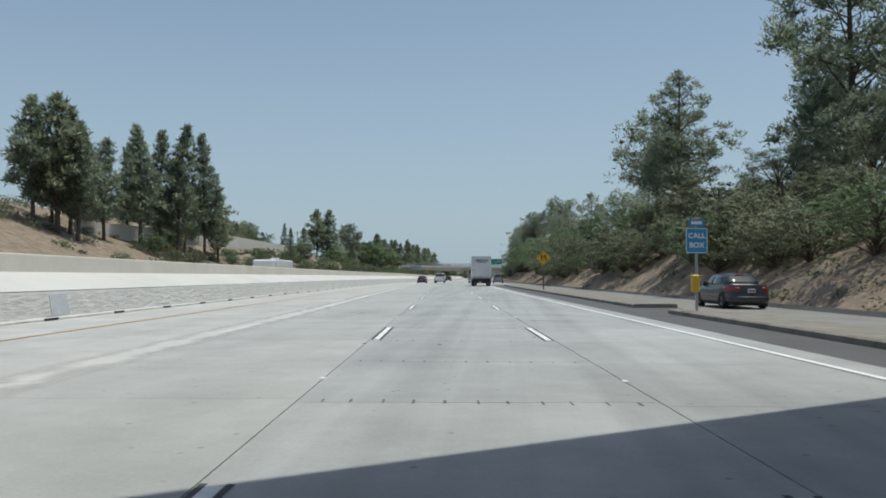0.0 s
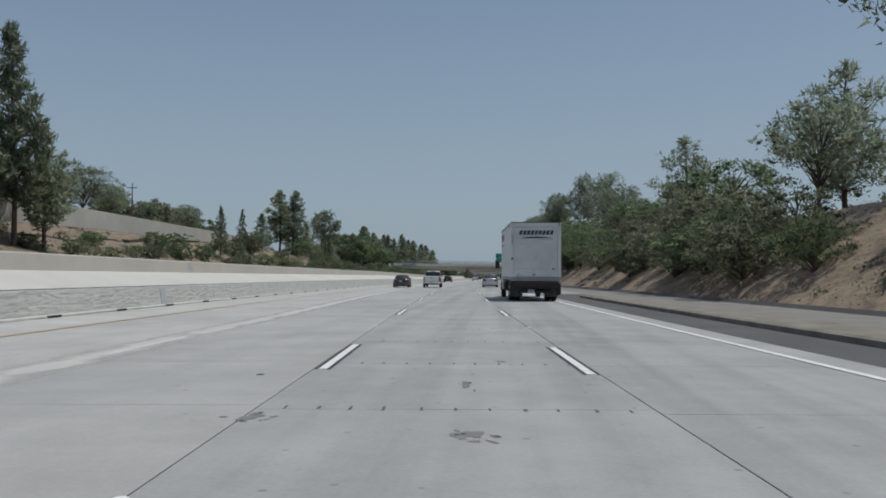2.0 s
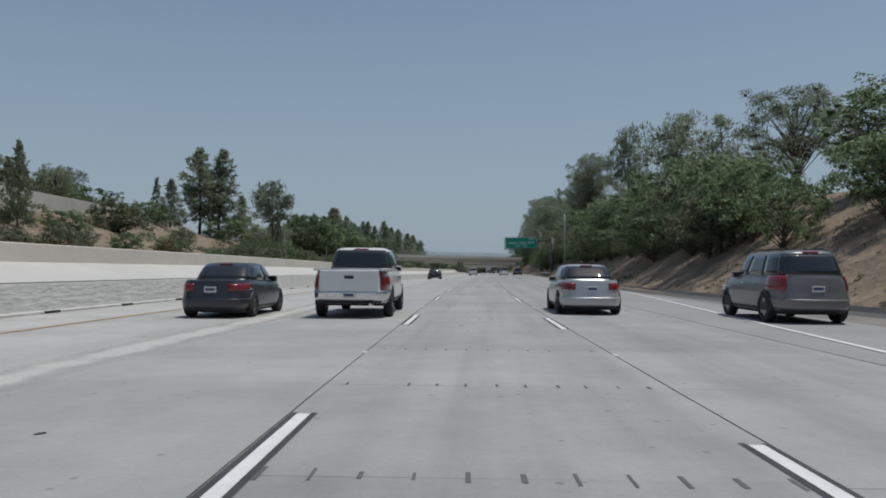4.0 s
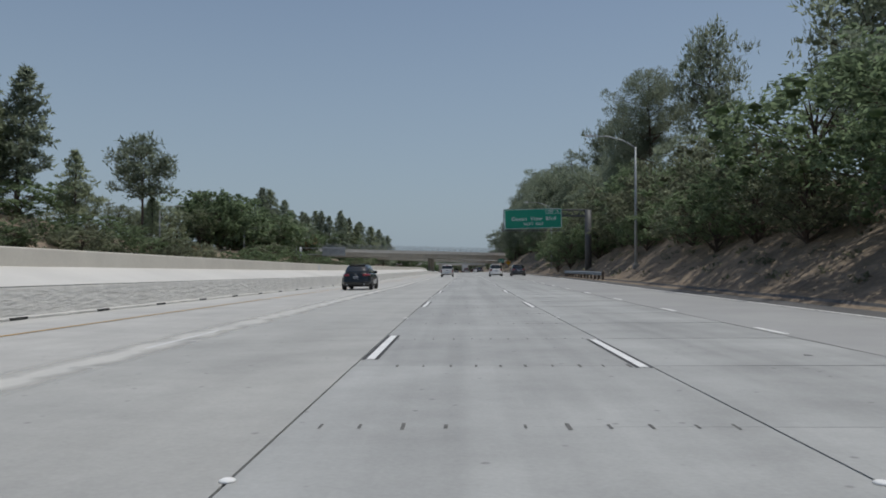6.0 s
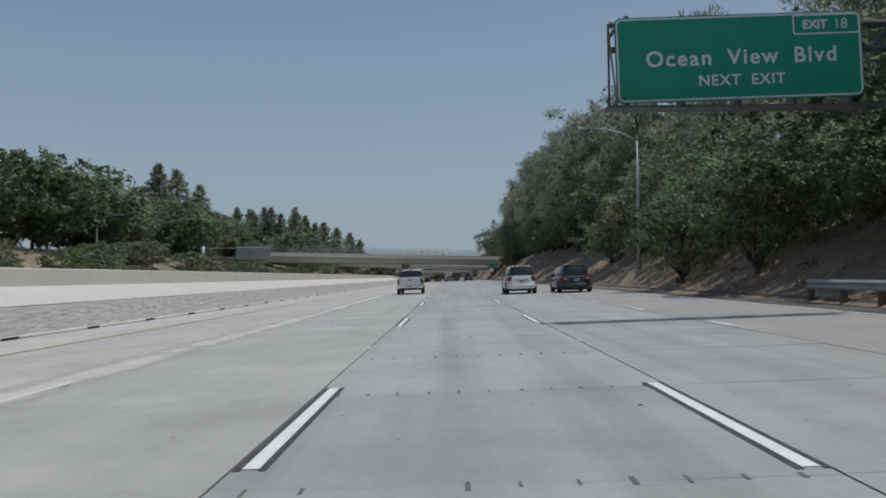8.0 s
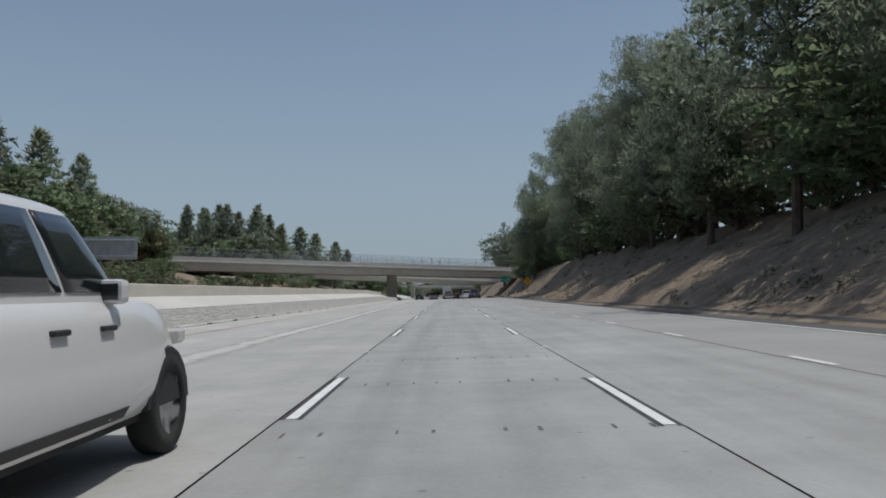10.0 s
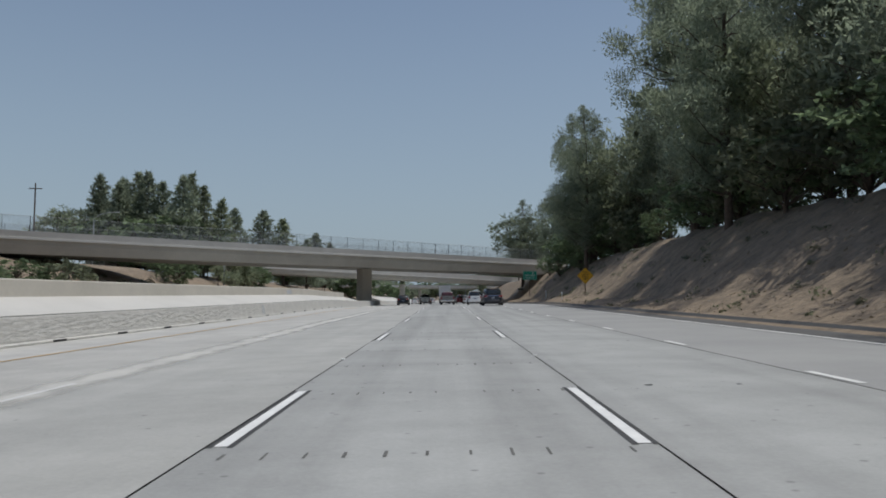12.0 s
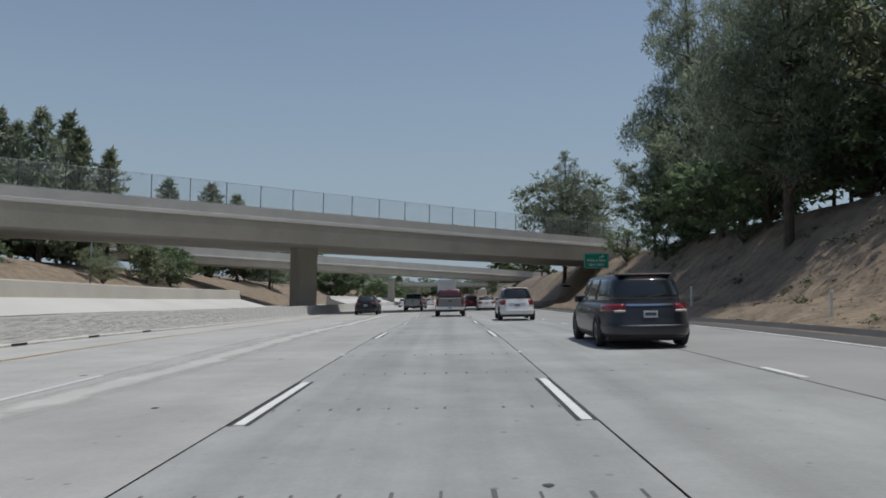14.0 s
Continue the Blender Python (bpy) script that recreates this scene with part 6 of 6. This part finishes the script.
# woods far down the road
kind_of("far1", "round", 14, 5.4, 31, 0.95, PINE, 900)
kind_of("far2", "broad", 7, 3.6, 32, 0.45, BROAD, 800)
kind_of("far3", "cone", 14, 3.8, 33, 0.95, PINE_PALE, 800)
# trees and shrubs that the camera passes
kind_of("big1", "pine", 18, 6.4, 4, 0.33, PINE, 17000, slim=0.17, tight=0.5)
kind_of("big2", "pine", 18, 5.8, 11, 0.33, PINE_PALE, 16500, slim=0.17, tight=0.5)
kind_of("big3", "stone", 18, 6.2, 15, 0.34, PINE, 17000, slim=0.17, tight=0.5)
kind_of("big4", "round", 14, 5.4, 17, 0.31, PINE, 15000, dome=0.45, slim=0.17, tight=0.5)
kind_of("big5", "spire", 18, 5.6, 41, 0.34, PINE, 16000, slim=0.17, tight=0.5)
kind_of("mid1", "pine", 18, 6.4, 4, 0.56, PINE, 5200, slim=0.17)
kind_of("mid2", "pine", 18, 5.8, 11, 0.56, PINE_PALE, 5200, slim=0.17)
kind_of("mid3", "stone", 18, 6.2, 15, 0.56, PINE, 5600, slim=0.17)
kind_of("mid4", "round", 14, 5.4, 17, 0.50, PINE, 4600, dome=0.45)
kind_of("near1", "pine", 18, 6.4, 4, 0.24, PINE, 46000, slim=0.17, cores=0.0, tight=0.38)
kind_of("near2", "pine", 18, 5.8, 11, 0.24, PINE, 44000, slim=0.17, cores=0.0, tight=0.38)
kind_of("near3", "stone", 18, 6.2, 15, 0.24, PINE, 44000, slim=0.17, cores=0.0, tight=0.38)
kind_of("bush1", "broad", 7, 3.8, 19, 0.135, BROAD, 5400, dome=0.45)
kind_of("bush2", "broad", 6, 3.4, 20, 0.135, SHRUB, 5000, dome=0.45)


def tree(key, x, y, z0, top, spin, label, category="tree", wide=1.0, group=""):
    trunk, crown, H = KINDS[key]
    t = thing("tree" if category == "tree" else "bush", label, category, group)
    s = (top - z0) / H
    t.matrix_basis = pose(x, y, z0, 0, 0, spin) @ Matrix.Diagonal((s * wide, s * wide, s, 1))
    part("trunk", trunk, BARK, t, "brown bark trunk and limbs")
    part("crown", crown, PINE, t, "uneven leafy crown")
    return t


def gz(x, y):
    return ground_z(x - xc(y), y) + lift(x - xc(y), y) - 0.15


PINE_L = "tall ragged dark green pine on the bank"
# (kind, x, y, top height, wide)
for k, (key, x, y, top, wide) in enumerate((
        ("pine1", -55.5, 98, 26.2, 1.1), ("pine3", -53.1, 100, 26.5, 1.1), ("pine1", -50.5, 101, 22.5, 1.1), ("pine2", -53.3, 104, 25.6, 1.1), ("pine1", -52.3, 111, 22.6, 1.1), ("pine3", -58, 107, 22.0, 1.1), ("pine2", -51.4, 121, 26.5, 1.0), ("pine1", -55, 124, 24.0, 1.0),
        ("pine2", -51.2, 128, 26.6, 0.95), ("pine2", -48.0, 128.5, 28.0, 0.9), ("pine1", -48.3, 141, 28.8, 0.75), ("pine3", -46.8, 144, 18.0, 1.0), ("pine3", -50.5, 137, 19.5, 1.0), ("cone1", -52, 132, 17.0, 1.0), ("round2", -57, 116, 15.0, 1.1), ("round1", -54, 140, 14.0, 1.1),
        ("pine3", -61.6, 288, 26.9, 1.1), ("pine1", -58.0, 290, 27.2, 1.15), ("cone1", -65, 281, 19.5, 1.2), ("broad1", -56, 287, 12.5, 1.6), ("stone1", -55.5, 322, 23.6, 0.85), ("cone2", -57.0, 303, 18.2, 1.3), ("round2", -59.5, 306, 14.5, 1.0), ("cone2", -80, 308, 23.0, 0.6),
        ("cone1", -57.7, 409, 24.0, 1.1), ("cone2", -58.9, 424, 25.0, 1.2), ("cone1", -56.4, 431, 22.4, 1.2), ("round1", -53.6, 443, 17.0, 1.1), ("round2", -62, 384, 18.6, 1.2), ("round1", -66, 396, 18.6, 1.2), ("cone2", -64, 379, 19.2, 0.9),
        ("cone1", -54.2, 532, 25.2, 1.05), ("cone2", -57.4, 545, 27.6, 1.0), ("cone1", -61.0, 538, 24.8, 1.1), ("cone1", -64.6, 540, 27.2, 1.05), ("cone2", -67.6, 543, 27.4, 1.0), ("cone1", -70.6, 539, 24.6, 1.1), ("cone1", -74, 548, 26.8, 1.1), ("cone2", -77, 556, 28.0, 1.05), ("cone1", -80.4, 552, 28.4, 1.0), ("cone2", -51.6, 538, 23.8, 1.0), ("cone2", -49.0, 541, 21.4, 1.1), ("cone1", -84, 560, 25.6, 1.2), ("round1", -88, 562, 23, 1.2), ("round2", -94, 560, 21, 1.2), ("broad1", -56, 536, 17, 1.4), ("broad1", -65, 536, 17, 1.5), ("broad1", -74, 542, 18, 1.5),
        ("cone1", -57, 616, 26.9, 1.4), ("cone2", -51, 618, 24.4, 1.4), ("cone1", -46, 630, 19, 1.2), ("cone1", -63, 602, 26.0, 1.3), ("cone1", -58, 720, 28, 1.3), ("cone1", -52, 724, 24, 1.3), ("round1", -87.5, 225, 26.5, 1.1), ("round2", -87, 236, 23.5, 1.2), ("round1", -84, 248, 20.0, 1.2), ("round2", -81.5, 268, 21.0, 1.0), ("round1", -90, 284, 23.0, 1.1), ("broad1", -62, 268, 13.5, 1.4), ("broad1", -58, 252, 12.5, 1.3), ("broad2", -54, 236, 11.5, 1.3), ("cone2", -49, 205, 14.5, 0.7))):
    tree(key, x, y, gz(x, y), top, k * 77, PINE_L if key[:4] == "pine" else "dark evergreen tree on the bank", wide=wide)
rng = random.Random(21)
for k in range(32):          # row of trees beyond the opposite lanes
    y = 324 + k * 4.0
    x = -53 - rng.uniform(0, 9)
    top = rng.uniform(11.5, 14.5) if y < 352 else rng.uniform(15.0, 18.8)
    tree(rng.choice(("round2", "broad1", "round1", "broad1", "round2", "cone2")), x, y, gz(x, y), top, rng.uniform(0, 360), "dense green tree in the row beyond the far lanes", wide=rng.uniform(1.0, 1.4), group="bank trees")
for k in range(14):
    y = 165 + k * 11
    x = -84 - rng.uniform(0, 8)
    tree(rng.choice(("broad1", "round2", "broad2")), x, y, gz(x, y), gz(x, y) + rng.uniform(6, 10), rng.uniform(0, 360), "bushy tree on the upper bank", wide=rng.uniform(1.0, 1.5), group="hill trees")
for x, y, top, key in ((-57, 440, 14.8, "round1"), (-55.5, 446, 15.0, "rust1"), (-61, 446, 16.0, "rust1"), (-53, 449, 12.5, "broad1"), (-66, 452, 15.5, "round1"), (-58, 436, 9.0, "broad2"), (-54, 454, 9.5, "broad2")):
    tree(key, x, y, gz(x, y), top, x * 9, "bushy tree with rust-tinted foliage by the bridge" if key == "rust1" else "dense dark green tree by the bridge", wide=1.2)
for k in range(18):
    y = 545 + k * 9
    x = -44 - rng.uniform(0, 24)
    tree(rng.choice(("far1", "far2", "far3")), x, y, gz(x, y), rng.uniform(8, 13), rng.uniform(0, 360), "green tree beyond the bridges", wide=1.3, group="far trees")
for k in range(34):          # brush at the foot of the tree row
    y = 278 + k * 5.2 + rng.uniform(-2, 2)
    x = xc(y) - rng.uniform(37.5, 46)
    tree(rng.choice(("broad1", "broad2")), x, y, gz(x, y), gz(x, y) + rng.uniform(2.2, 4.4), rng.uniform(0, 360), "dark green brush below the tree row", "bush", rng.uniform(1.2, 1.8), "bank shrubs")
for k in range(46):          # shrubs on the far bank below the wall
    y = 112 + k * 4.6 + rng.uniform(-2, 2)
    x = xc(y) - rng.uniform(39, 53)
    tree(rng.choice(("broad1", "broad2", "broad2", "broad1", "rust1") if k % 3 else ("broad1", "broad2")), x, y, gz(x, y), gz(x, y) + rng.uniform(1.5, 3.6), rng.uniform(0, 360), "dusty green shrub on the far bank", "bush", rng.uniform(1.0, 1.5), "bank shrubs")

# right-hand side
for k, (key, x, y, top, wide) in enumerate((
        ("big5", 27.0, 82, 23.6, 1.0), ("big5", 35.0, 60, 31.0, 0.95), ("big5", 40, 50, 30, 1.0), ("big2", 36.5, 68, 22, 0.9), ("big4", 34, 54, 15, 1.0), ("big4", 31, 64, 12.5, 1.0), ("mid3", 29.5, 105, 23.0, 1.0), ("mid4", 27, 120, 15.0, 1.0), ("mid1", 33, 130, 20, 1.1), ("bush1", 27, 140, 13.5, 1.2), ("mid2", 27, 160, 19, 1.1), ("bush1", 23, 172, 13.0, 1.2), ("big4", 24, 190, 16.5, 1.0), ("bush1", 30, 88, 12, 1.3), ("big4", 33, 76, 11.5, 1.2), ("bush2", 31, 96, 11, 1.3), ("bush1", 34, 112, 13, 1.3),
        ("big4", 19.5, 231, 13.2, 1.2), ("mid3", 29.7, 253, 26.6, 0.86), ("near3", 21.0, 286, 25.5, 0.76), ("near1", 18.6, 289, 23.0, 0.55), ("mid3", 28.8, 288, 31.0, 0.56), ("big4", 21.5, 272, 15.5, 0.9), ("mid4", 25, 244, 14.5, 1.1), ("mid1", 25, 212, 18.5, 1.0), ("mid3", 25.8, 340, 29.5, 0.6), ("big4", 20.5, 316, 18.5, 0.9), ("big1", 21, 298, 20.0, 1.0), ("big1", 19.8, 340, 24.4, 0.95), ("big3", 17.5, 353, 23.0, 0.95), ("big2", 22, 330, 20, 1.0),
        ("big1", 17.8, 366, 23.0, 0.85), ("near2", 20.0, 380, 24.5, 0.9), ("near3", 19.6, 388, 26.5, 0.8), ("near2", 19.5, 426, 27.5, 0.82), ("near1", 18.1, 470, 26.0, 0.74), ("near1", 20.6, 398, 23.0, 0.8), ("near2", 22.6, 404, 24.5, 0.85), ("near3", 23.0, 416, 27.5, 0.85), ("near3", 20.8, 437, 30.5, 0.76), ("big1", 25.0, 458, 30.0, 0.7), ("near1", 21.2, 481, 27.0, 0.64), ("near1", 20.8, 495, 31.0, 0.60), ("big4", 20.0, 490, 17.0, 0.95), ("big4", 18.6, 498, 14.0, 0.9), ("big4", 20.5, 476, 13.5, 0.8), ("mid4", 25, 486, 17, 1.0), ("mid4", 24.5, 466, 15.0, 0.9), ("mid2", 27.0, 474, 29.5, 1.0),
        ("mid3", 27, 440, 29.0, 1.0), ("mid1", 29, 462, 28.5, 1.0), ("big4", 23, 372, 18.5, 1.0), ("mid3", 26, 398, 26, 1.1), ("near2", 17.4, 542, 22.6, 0.72), ("round1", 17.9, 545, 20.0, 1.1), ("round1", 24, 556, 15, 1.1), ("round2", 25, 590, 16, 1.2), ("round1", 26, 640, 17, 1.2), ("mid1", 28, 503, 22, 1.0))):
    tree(key, x, y, gz(x, y), top, k * 101, "big dark green pine on the roadside slope" if key[-1] in "1235" else "full evergreen tree on the roadside slope", wide=wide)
for k in range(46):          # understorey
    y = 176 + k * 3.4 + rng.uniform(-1.5, 1.5)
    x = xc(y) + (rng.uniform(14.6, 16.2) if k % 2 else rng.uniform(16.4, 18.6))
    key = rng.choice(("bush1", "bush1", "bush2"))
    tree(key, x, y, gz(x, y), gz(x, y) + (rng.uniform(3.6, 5.4) if k % 2 else rng.uniform(5.2, 8.4)), rng.uniform(0, 360), "leafy green shrub on the slope", "bush", rng.uniform(0.95, 1.3), "slope shrubs")
for x, y, top in ((12.3, 290.5, 7.0), (11.9, 299.5, 6.2), (14.6, 284.0, 7.6)):
    tree("bush1", x, y, gz(x, y), top, x * 40, "large bright green shrub at the foot of the slope", "bush", 1.0, "slope shrubs")
for k in range(11):          # thicket under the overpass, across the far lanes
    y = 500 + k * 6.0
    x = -41 - 3.2 * (k % 4) - rng.uniform(0, 5)
    tree(rng.choice(("broad1", "round2", "broad2")), x, y, gz(x, y), gz(x, y) + rng.uniform(4.0, 6.5), rng.uniform(0, 360), "dark green tree below the overpass", wide=rng.uniform(1.1, 1.5), group="far trees")
for y in (430, 441, 447, 458, 470, 478, 493, 510):
    x = xc(y) + (21.5 if y < 475 else 18.2) + rng.uniform(-0.8, 0.8)
    tree("bush1", x, y, gz(x, y), gz(x, y) + rng.uniform(2.4, 4.4), rng.uniform(0, 360), "bright green shrub under the pines", "bush", 1.1, "slope shrubs")
for k in range(22):
    y = 44 + k * 6.4 + rng.uniform(-2, 2)
    x = xc(y) + rng.uniform(16.5, 23)
    tree(rng.choice(("bush1", "bush2", "bush2")), x, y, gz(x, y), gz(x, y) + rng.uniform(3.0, 5.5), rng.uniform(0, 360), "dusty green shrub on the slope", "bush", rng.uniform(0.9, 1.4), "slope shrubs")


for k in range(27):          # dense second row behind the roadside pines
    y = 348 + k * 6.0 + rng.uniform(-2, 2)
    if 437 < y < 459:      # a gap that lets the sun on to the slope
        continue
    x = xc(y) + rng.uniform(22.4, 25.0)
    tree(rng.choice(("round1", "round1", "round2")), x, y, gz(x, y), (rng.uniform(18.0, 22.5) if y < 470 else rng.uniform(13.0, 16.0)), rng.uniform(0, 360), "dense dark evergreen behind the roadside pines", wide=rng.uniform(0.85, 1.05), group="second row trees")
for k in range(38):          # thicket under the roadside pines
    y = 326 + k * 4.7 + rng.uniform(-2, 2)
    if 439 < y < 458:
        continue
    x = xc(y) + rng.uniform(19.6, 22.4)
    tree(rng.choice(("broad1", "broad2", "broad1")), x, y, gz(x, y), gz(x, y) + rng.uniform(4.2, 7.0), rng.uniform(0, 360), "dark green brush behind the pines", "bush", rng.uniform(1.1, 1.5), "thicket brush")
for k in range(16):          # brush low on the slope by the ramp
    y = 40 + k * 2.9 + rng.uniform(-1, 1)
    x = xc(y) + rng.uniform(15.2, 20.5)
    tree(rng.choice(("bush1", "bush2")), x, y, gz(x, y), gz(x, y) + rng.uniform(2.0, 4.2), rng.uniform(0, 360), "dusty green shrub beside the on-ramp", "bush", rng.uniform(1.0, 1.5), "slope shrubs")
for k in range(16):          # shrubs high on the slope above the ramp
    y = 26 + k * 2.2 + rng.uniform(-1, 1)
    x = xc(y) + rng.uniform(16.5, 25)
    tree(rng.choice(("bush1", "bush2", "bush2")), x, y, gz(x, y), gz(x, y) + rng.uniform(1.8, 3.6), rng.uniform(0, 360), "dusty green shrub above the on-ramp", "bush", rng.uniform(1.0, 1.5), "slope shrubs")
for k in range(15):
    y = 92 + k * 7.0 + rng.uniform(-2, 2)
    x = xc(y) + rng.uniform(14.8, 18.5)
    tree(rng.choice(("bush1", "bush2")), x, y, gz(x, y), gz(x, y) + rng.uniform(2.6, 4.6), rng.uniform(0, 360), "dusty green shrub low on the slope", "bush", rng.uniform(1.0, 1.5), "slope shrubs")
for k in range(44):          # woods where the freeway bends out of sight
    y = rng.uniform(700, 980)
    x = xc(y) + (-20 - 60 * rng.random() ** 1.3 if k % 3 else 13 + 30 * rng.random())
    tree(rng.choice(("far1", "far2", "far1", "far3")), x, y, gz(x, y), gz(x, y) + rng.uniform(7, 13), rng.uniform(0, 360), "distant green tree beside the freeway", wide=rng.uniform(1.2, 1.7), group="distant trees")
for k in range(26):
    y = rng.uniform(1010, 1080)
    x = xc(y) - 75 + k * 5.4
    tree(rng.choice(("far1", "far2", "far3")), x, y, gz(x, y), gz(x, y) + rng.uniform(9, 16), rng.uniform(0, 360), "distant green tree beyond the bend", wide=rng.uniform(1.3, 1.8), group="distant trees")


# low scrub, countless
def scrub(name, label, spots, seed, material, size):
    cs, rs, cn = [], [], []
    for x, y, z, r in spots:
        cs.append((x, y, z + 0.25 * r))
        rs.append(r)
        cn.append(int(34 + 46 * r * r))
    tagged(new(name, foliage(name, cs, rs, cn, size, material, seed, 0.55, 0.0)), label, "scrub", kind="stuff")


sp = []
for k in range(650):
    y = rng.uniform(90, 330) if k % 3 else rng.uniform(60, 520)
    x = xc(y) - (36.5 + 40 * rng.random() ** 1.6)
    sp.append((x, y, gz(x, y), rng.uniform(0.6, 1.9)))
scrub("bank_scrub", "low dusty scrub and ivy on the far bank", sp, 3, SHRUB, 0.21)
sp = []
for k in range(420):
    y = rng.uniform(20, 520)
    x = xc(y) + right_edge(y) + rng.uniform(1.0, 9)
    sp.append((x, y, gz(x, y), rng.uniform(0.25, 0.7)))
for k in range(70):          # ivy low on the slope by the ramp
    y = rng.uniform(24, 112)
    x = xc(y) + right_edge(y) + rng.uniform(0.9, 6)
    sp.append((x, y, gz(x, y), rng.uniform(0.5, 1.0)))
scrub("slope_scrub", "dry low scrub on the roadside slope", sp, 4, SHRUB, 0.10)
rocks = bmesh.new()
for k in range(1500):
    y = rng.uniform(15, 490)
    x = xc(y) + right_edge(y) + 0.6 + abs(rng.gauss(0, 3.5))
    z = gz(x, y) + 0.15
    r = rng.uniform(0.04, 0.16)
    pts = [Vector((rng.uniform(-1, 1), rng.uniform(-1, 1), rng.uniform(0.1, 1))).normalized() * r for _ in range(4)]
    v = [rocks.verts.new((x + p.x, y + p.y, z + p.z * 0.6)) for p in pts]
    for f in ((0, 1, 2), (0, 1, 3), (1, 2, 3), (0, 2, 3)):
        rocks.faces.new([v[i] for i in f])
tagged(new("slope_stones", to_mesh(rocks, "slope_stones", CURB)), "loose stones and litter on the slope", "stones", kind="stuff")
# dry leaves, straw and litter lying on the slope, countless
LITTER = mat("dry_straw_litter", (0.33, 0.27, 0.18), rough=0.9, var=0.5, scale=0.6, fine=9, bump=0, island=0.5)
lv, lf = [], []
for k in range(26000):
    y = rng.uniform(90, 515)
    x = xc(y) + right_edge(y) + 0.7 + 9.5 * rng.random()
    z = gz(x, y) + 0.165
    a, r = rng.uniform(0, 6.28), rng.uniform(0.03, 0.10)
    dx, dy = math.cos(a) * r, math.sin(a) * r
    lv += [(x - dx, y - dy, z + rng.uniform(-0.01, 0.05)), (x + dx, y + dy, z + rng.uniform(-0.01, 0.06) + 0.3 * dx), (x - dy * 0.5, y + dx * 0.5, z + rng.uniform(0.0, 0.07))]
    lf.append((3 * k, 3 * k + 1, 3 * k + 2))
lm = bpy.data.meshes.new("slope_litter")
lm.from_pydata(lv, [], lf)
lm.materials.append(LITTER)
tagged(new("slope_litter", lm), "dry leaves and straw scattered on the slope", "litter", kind="stuff")

# ---- lane slabs ----
lane_slabs(-1.87, 1.87, -9, 125, CONCRETE)
lane_slabs(1.87, 5.3, -9, 74, CONCRETE)
lane_slabs(-5.45, -1.87, -9, 74, CONCRETE_LEFT)
joined_lane(-9.1, -5.45, -9, 236, CONCRETE_PALE, "pale slabs of the car-pool lane")
joined_lane(-11.76, -9.1, -9, 236, CONCRETE_PALE, "pale slabs of the median shoulder")
for u0, u1, n0, m in ((-1.87, 1.87, 125, CONCRETE), (1.87, 5.3, 74, CONCRETE), (-5.45, -1.87, 74, CONCRETE_LEFT)):
    joined_lane(u0, u1, n0, 236, m, "farther lane slabs")
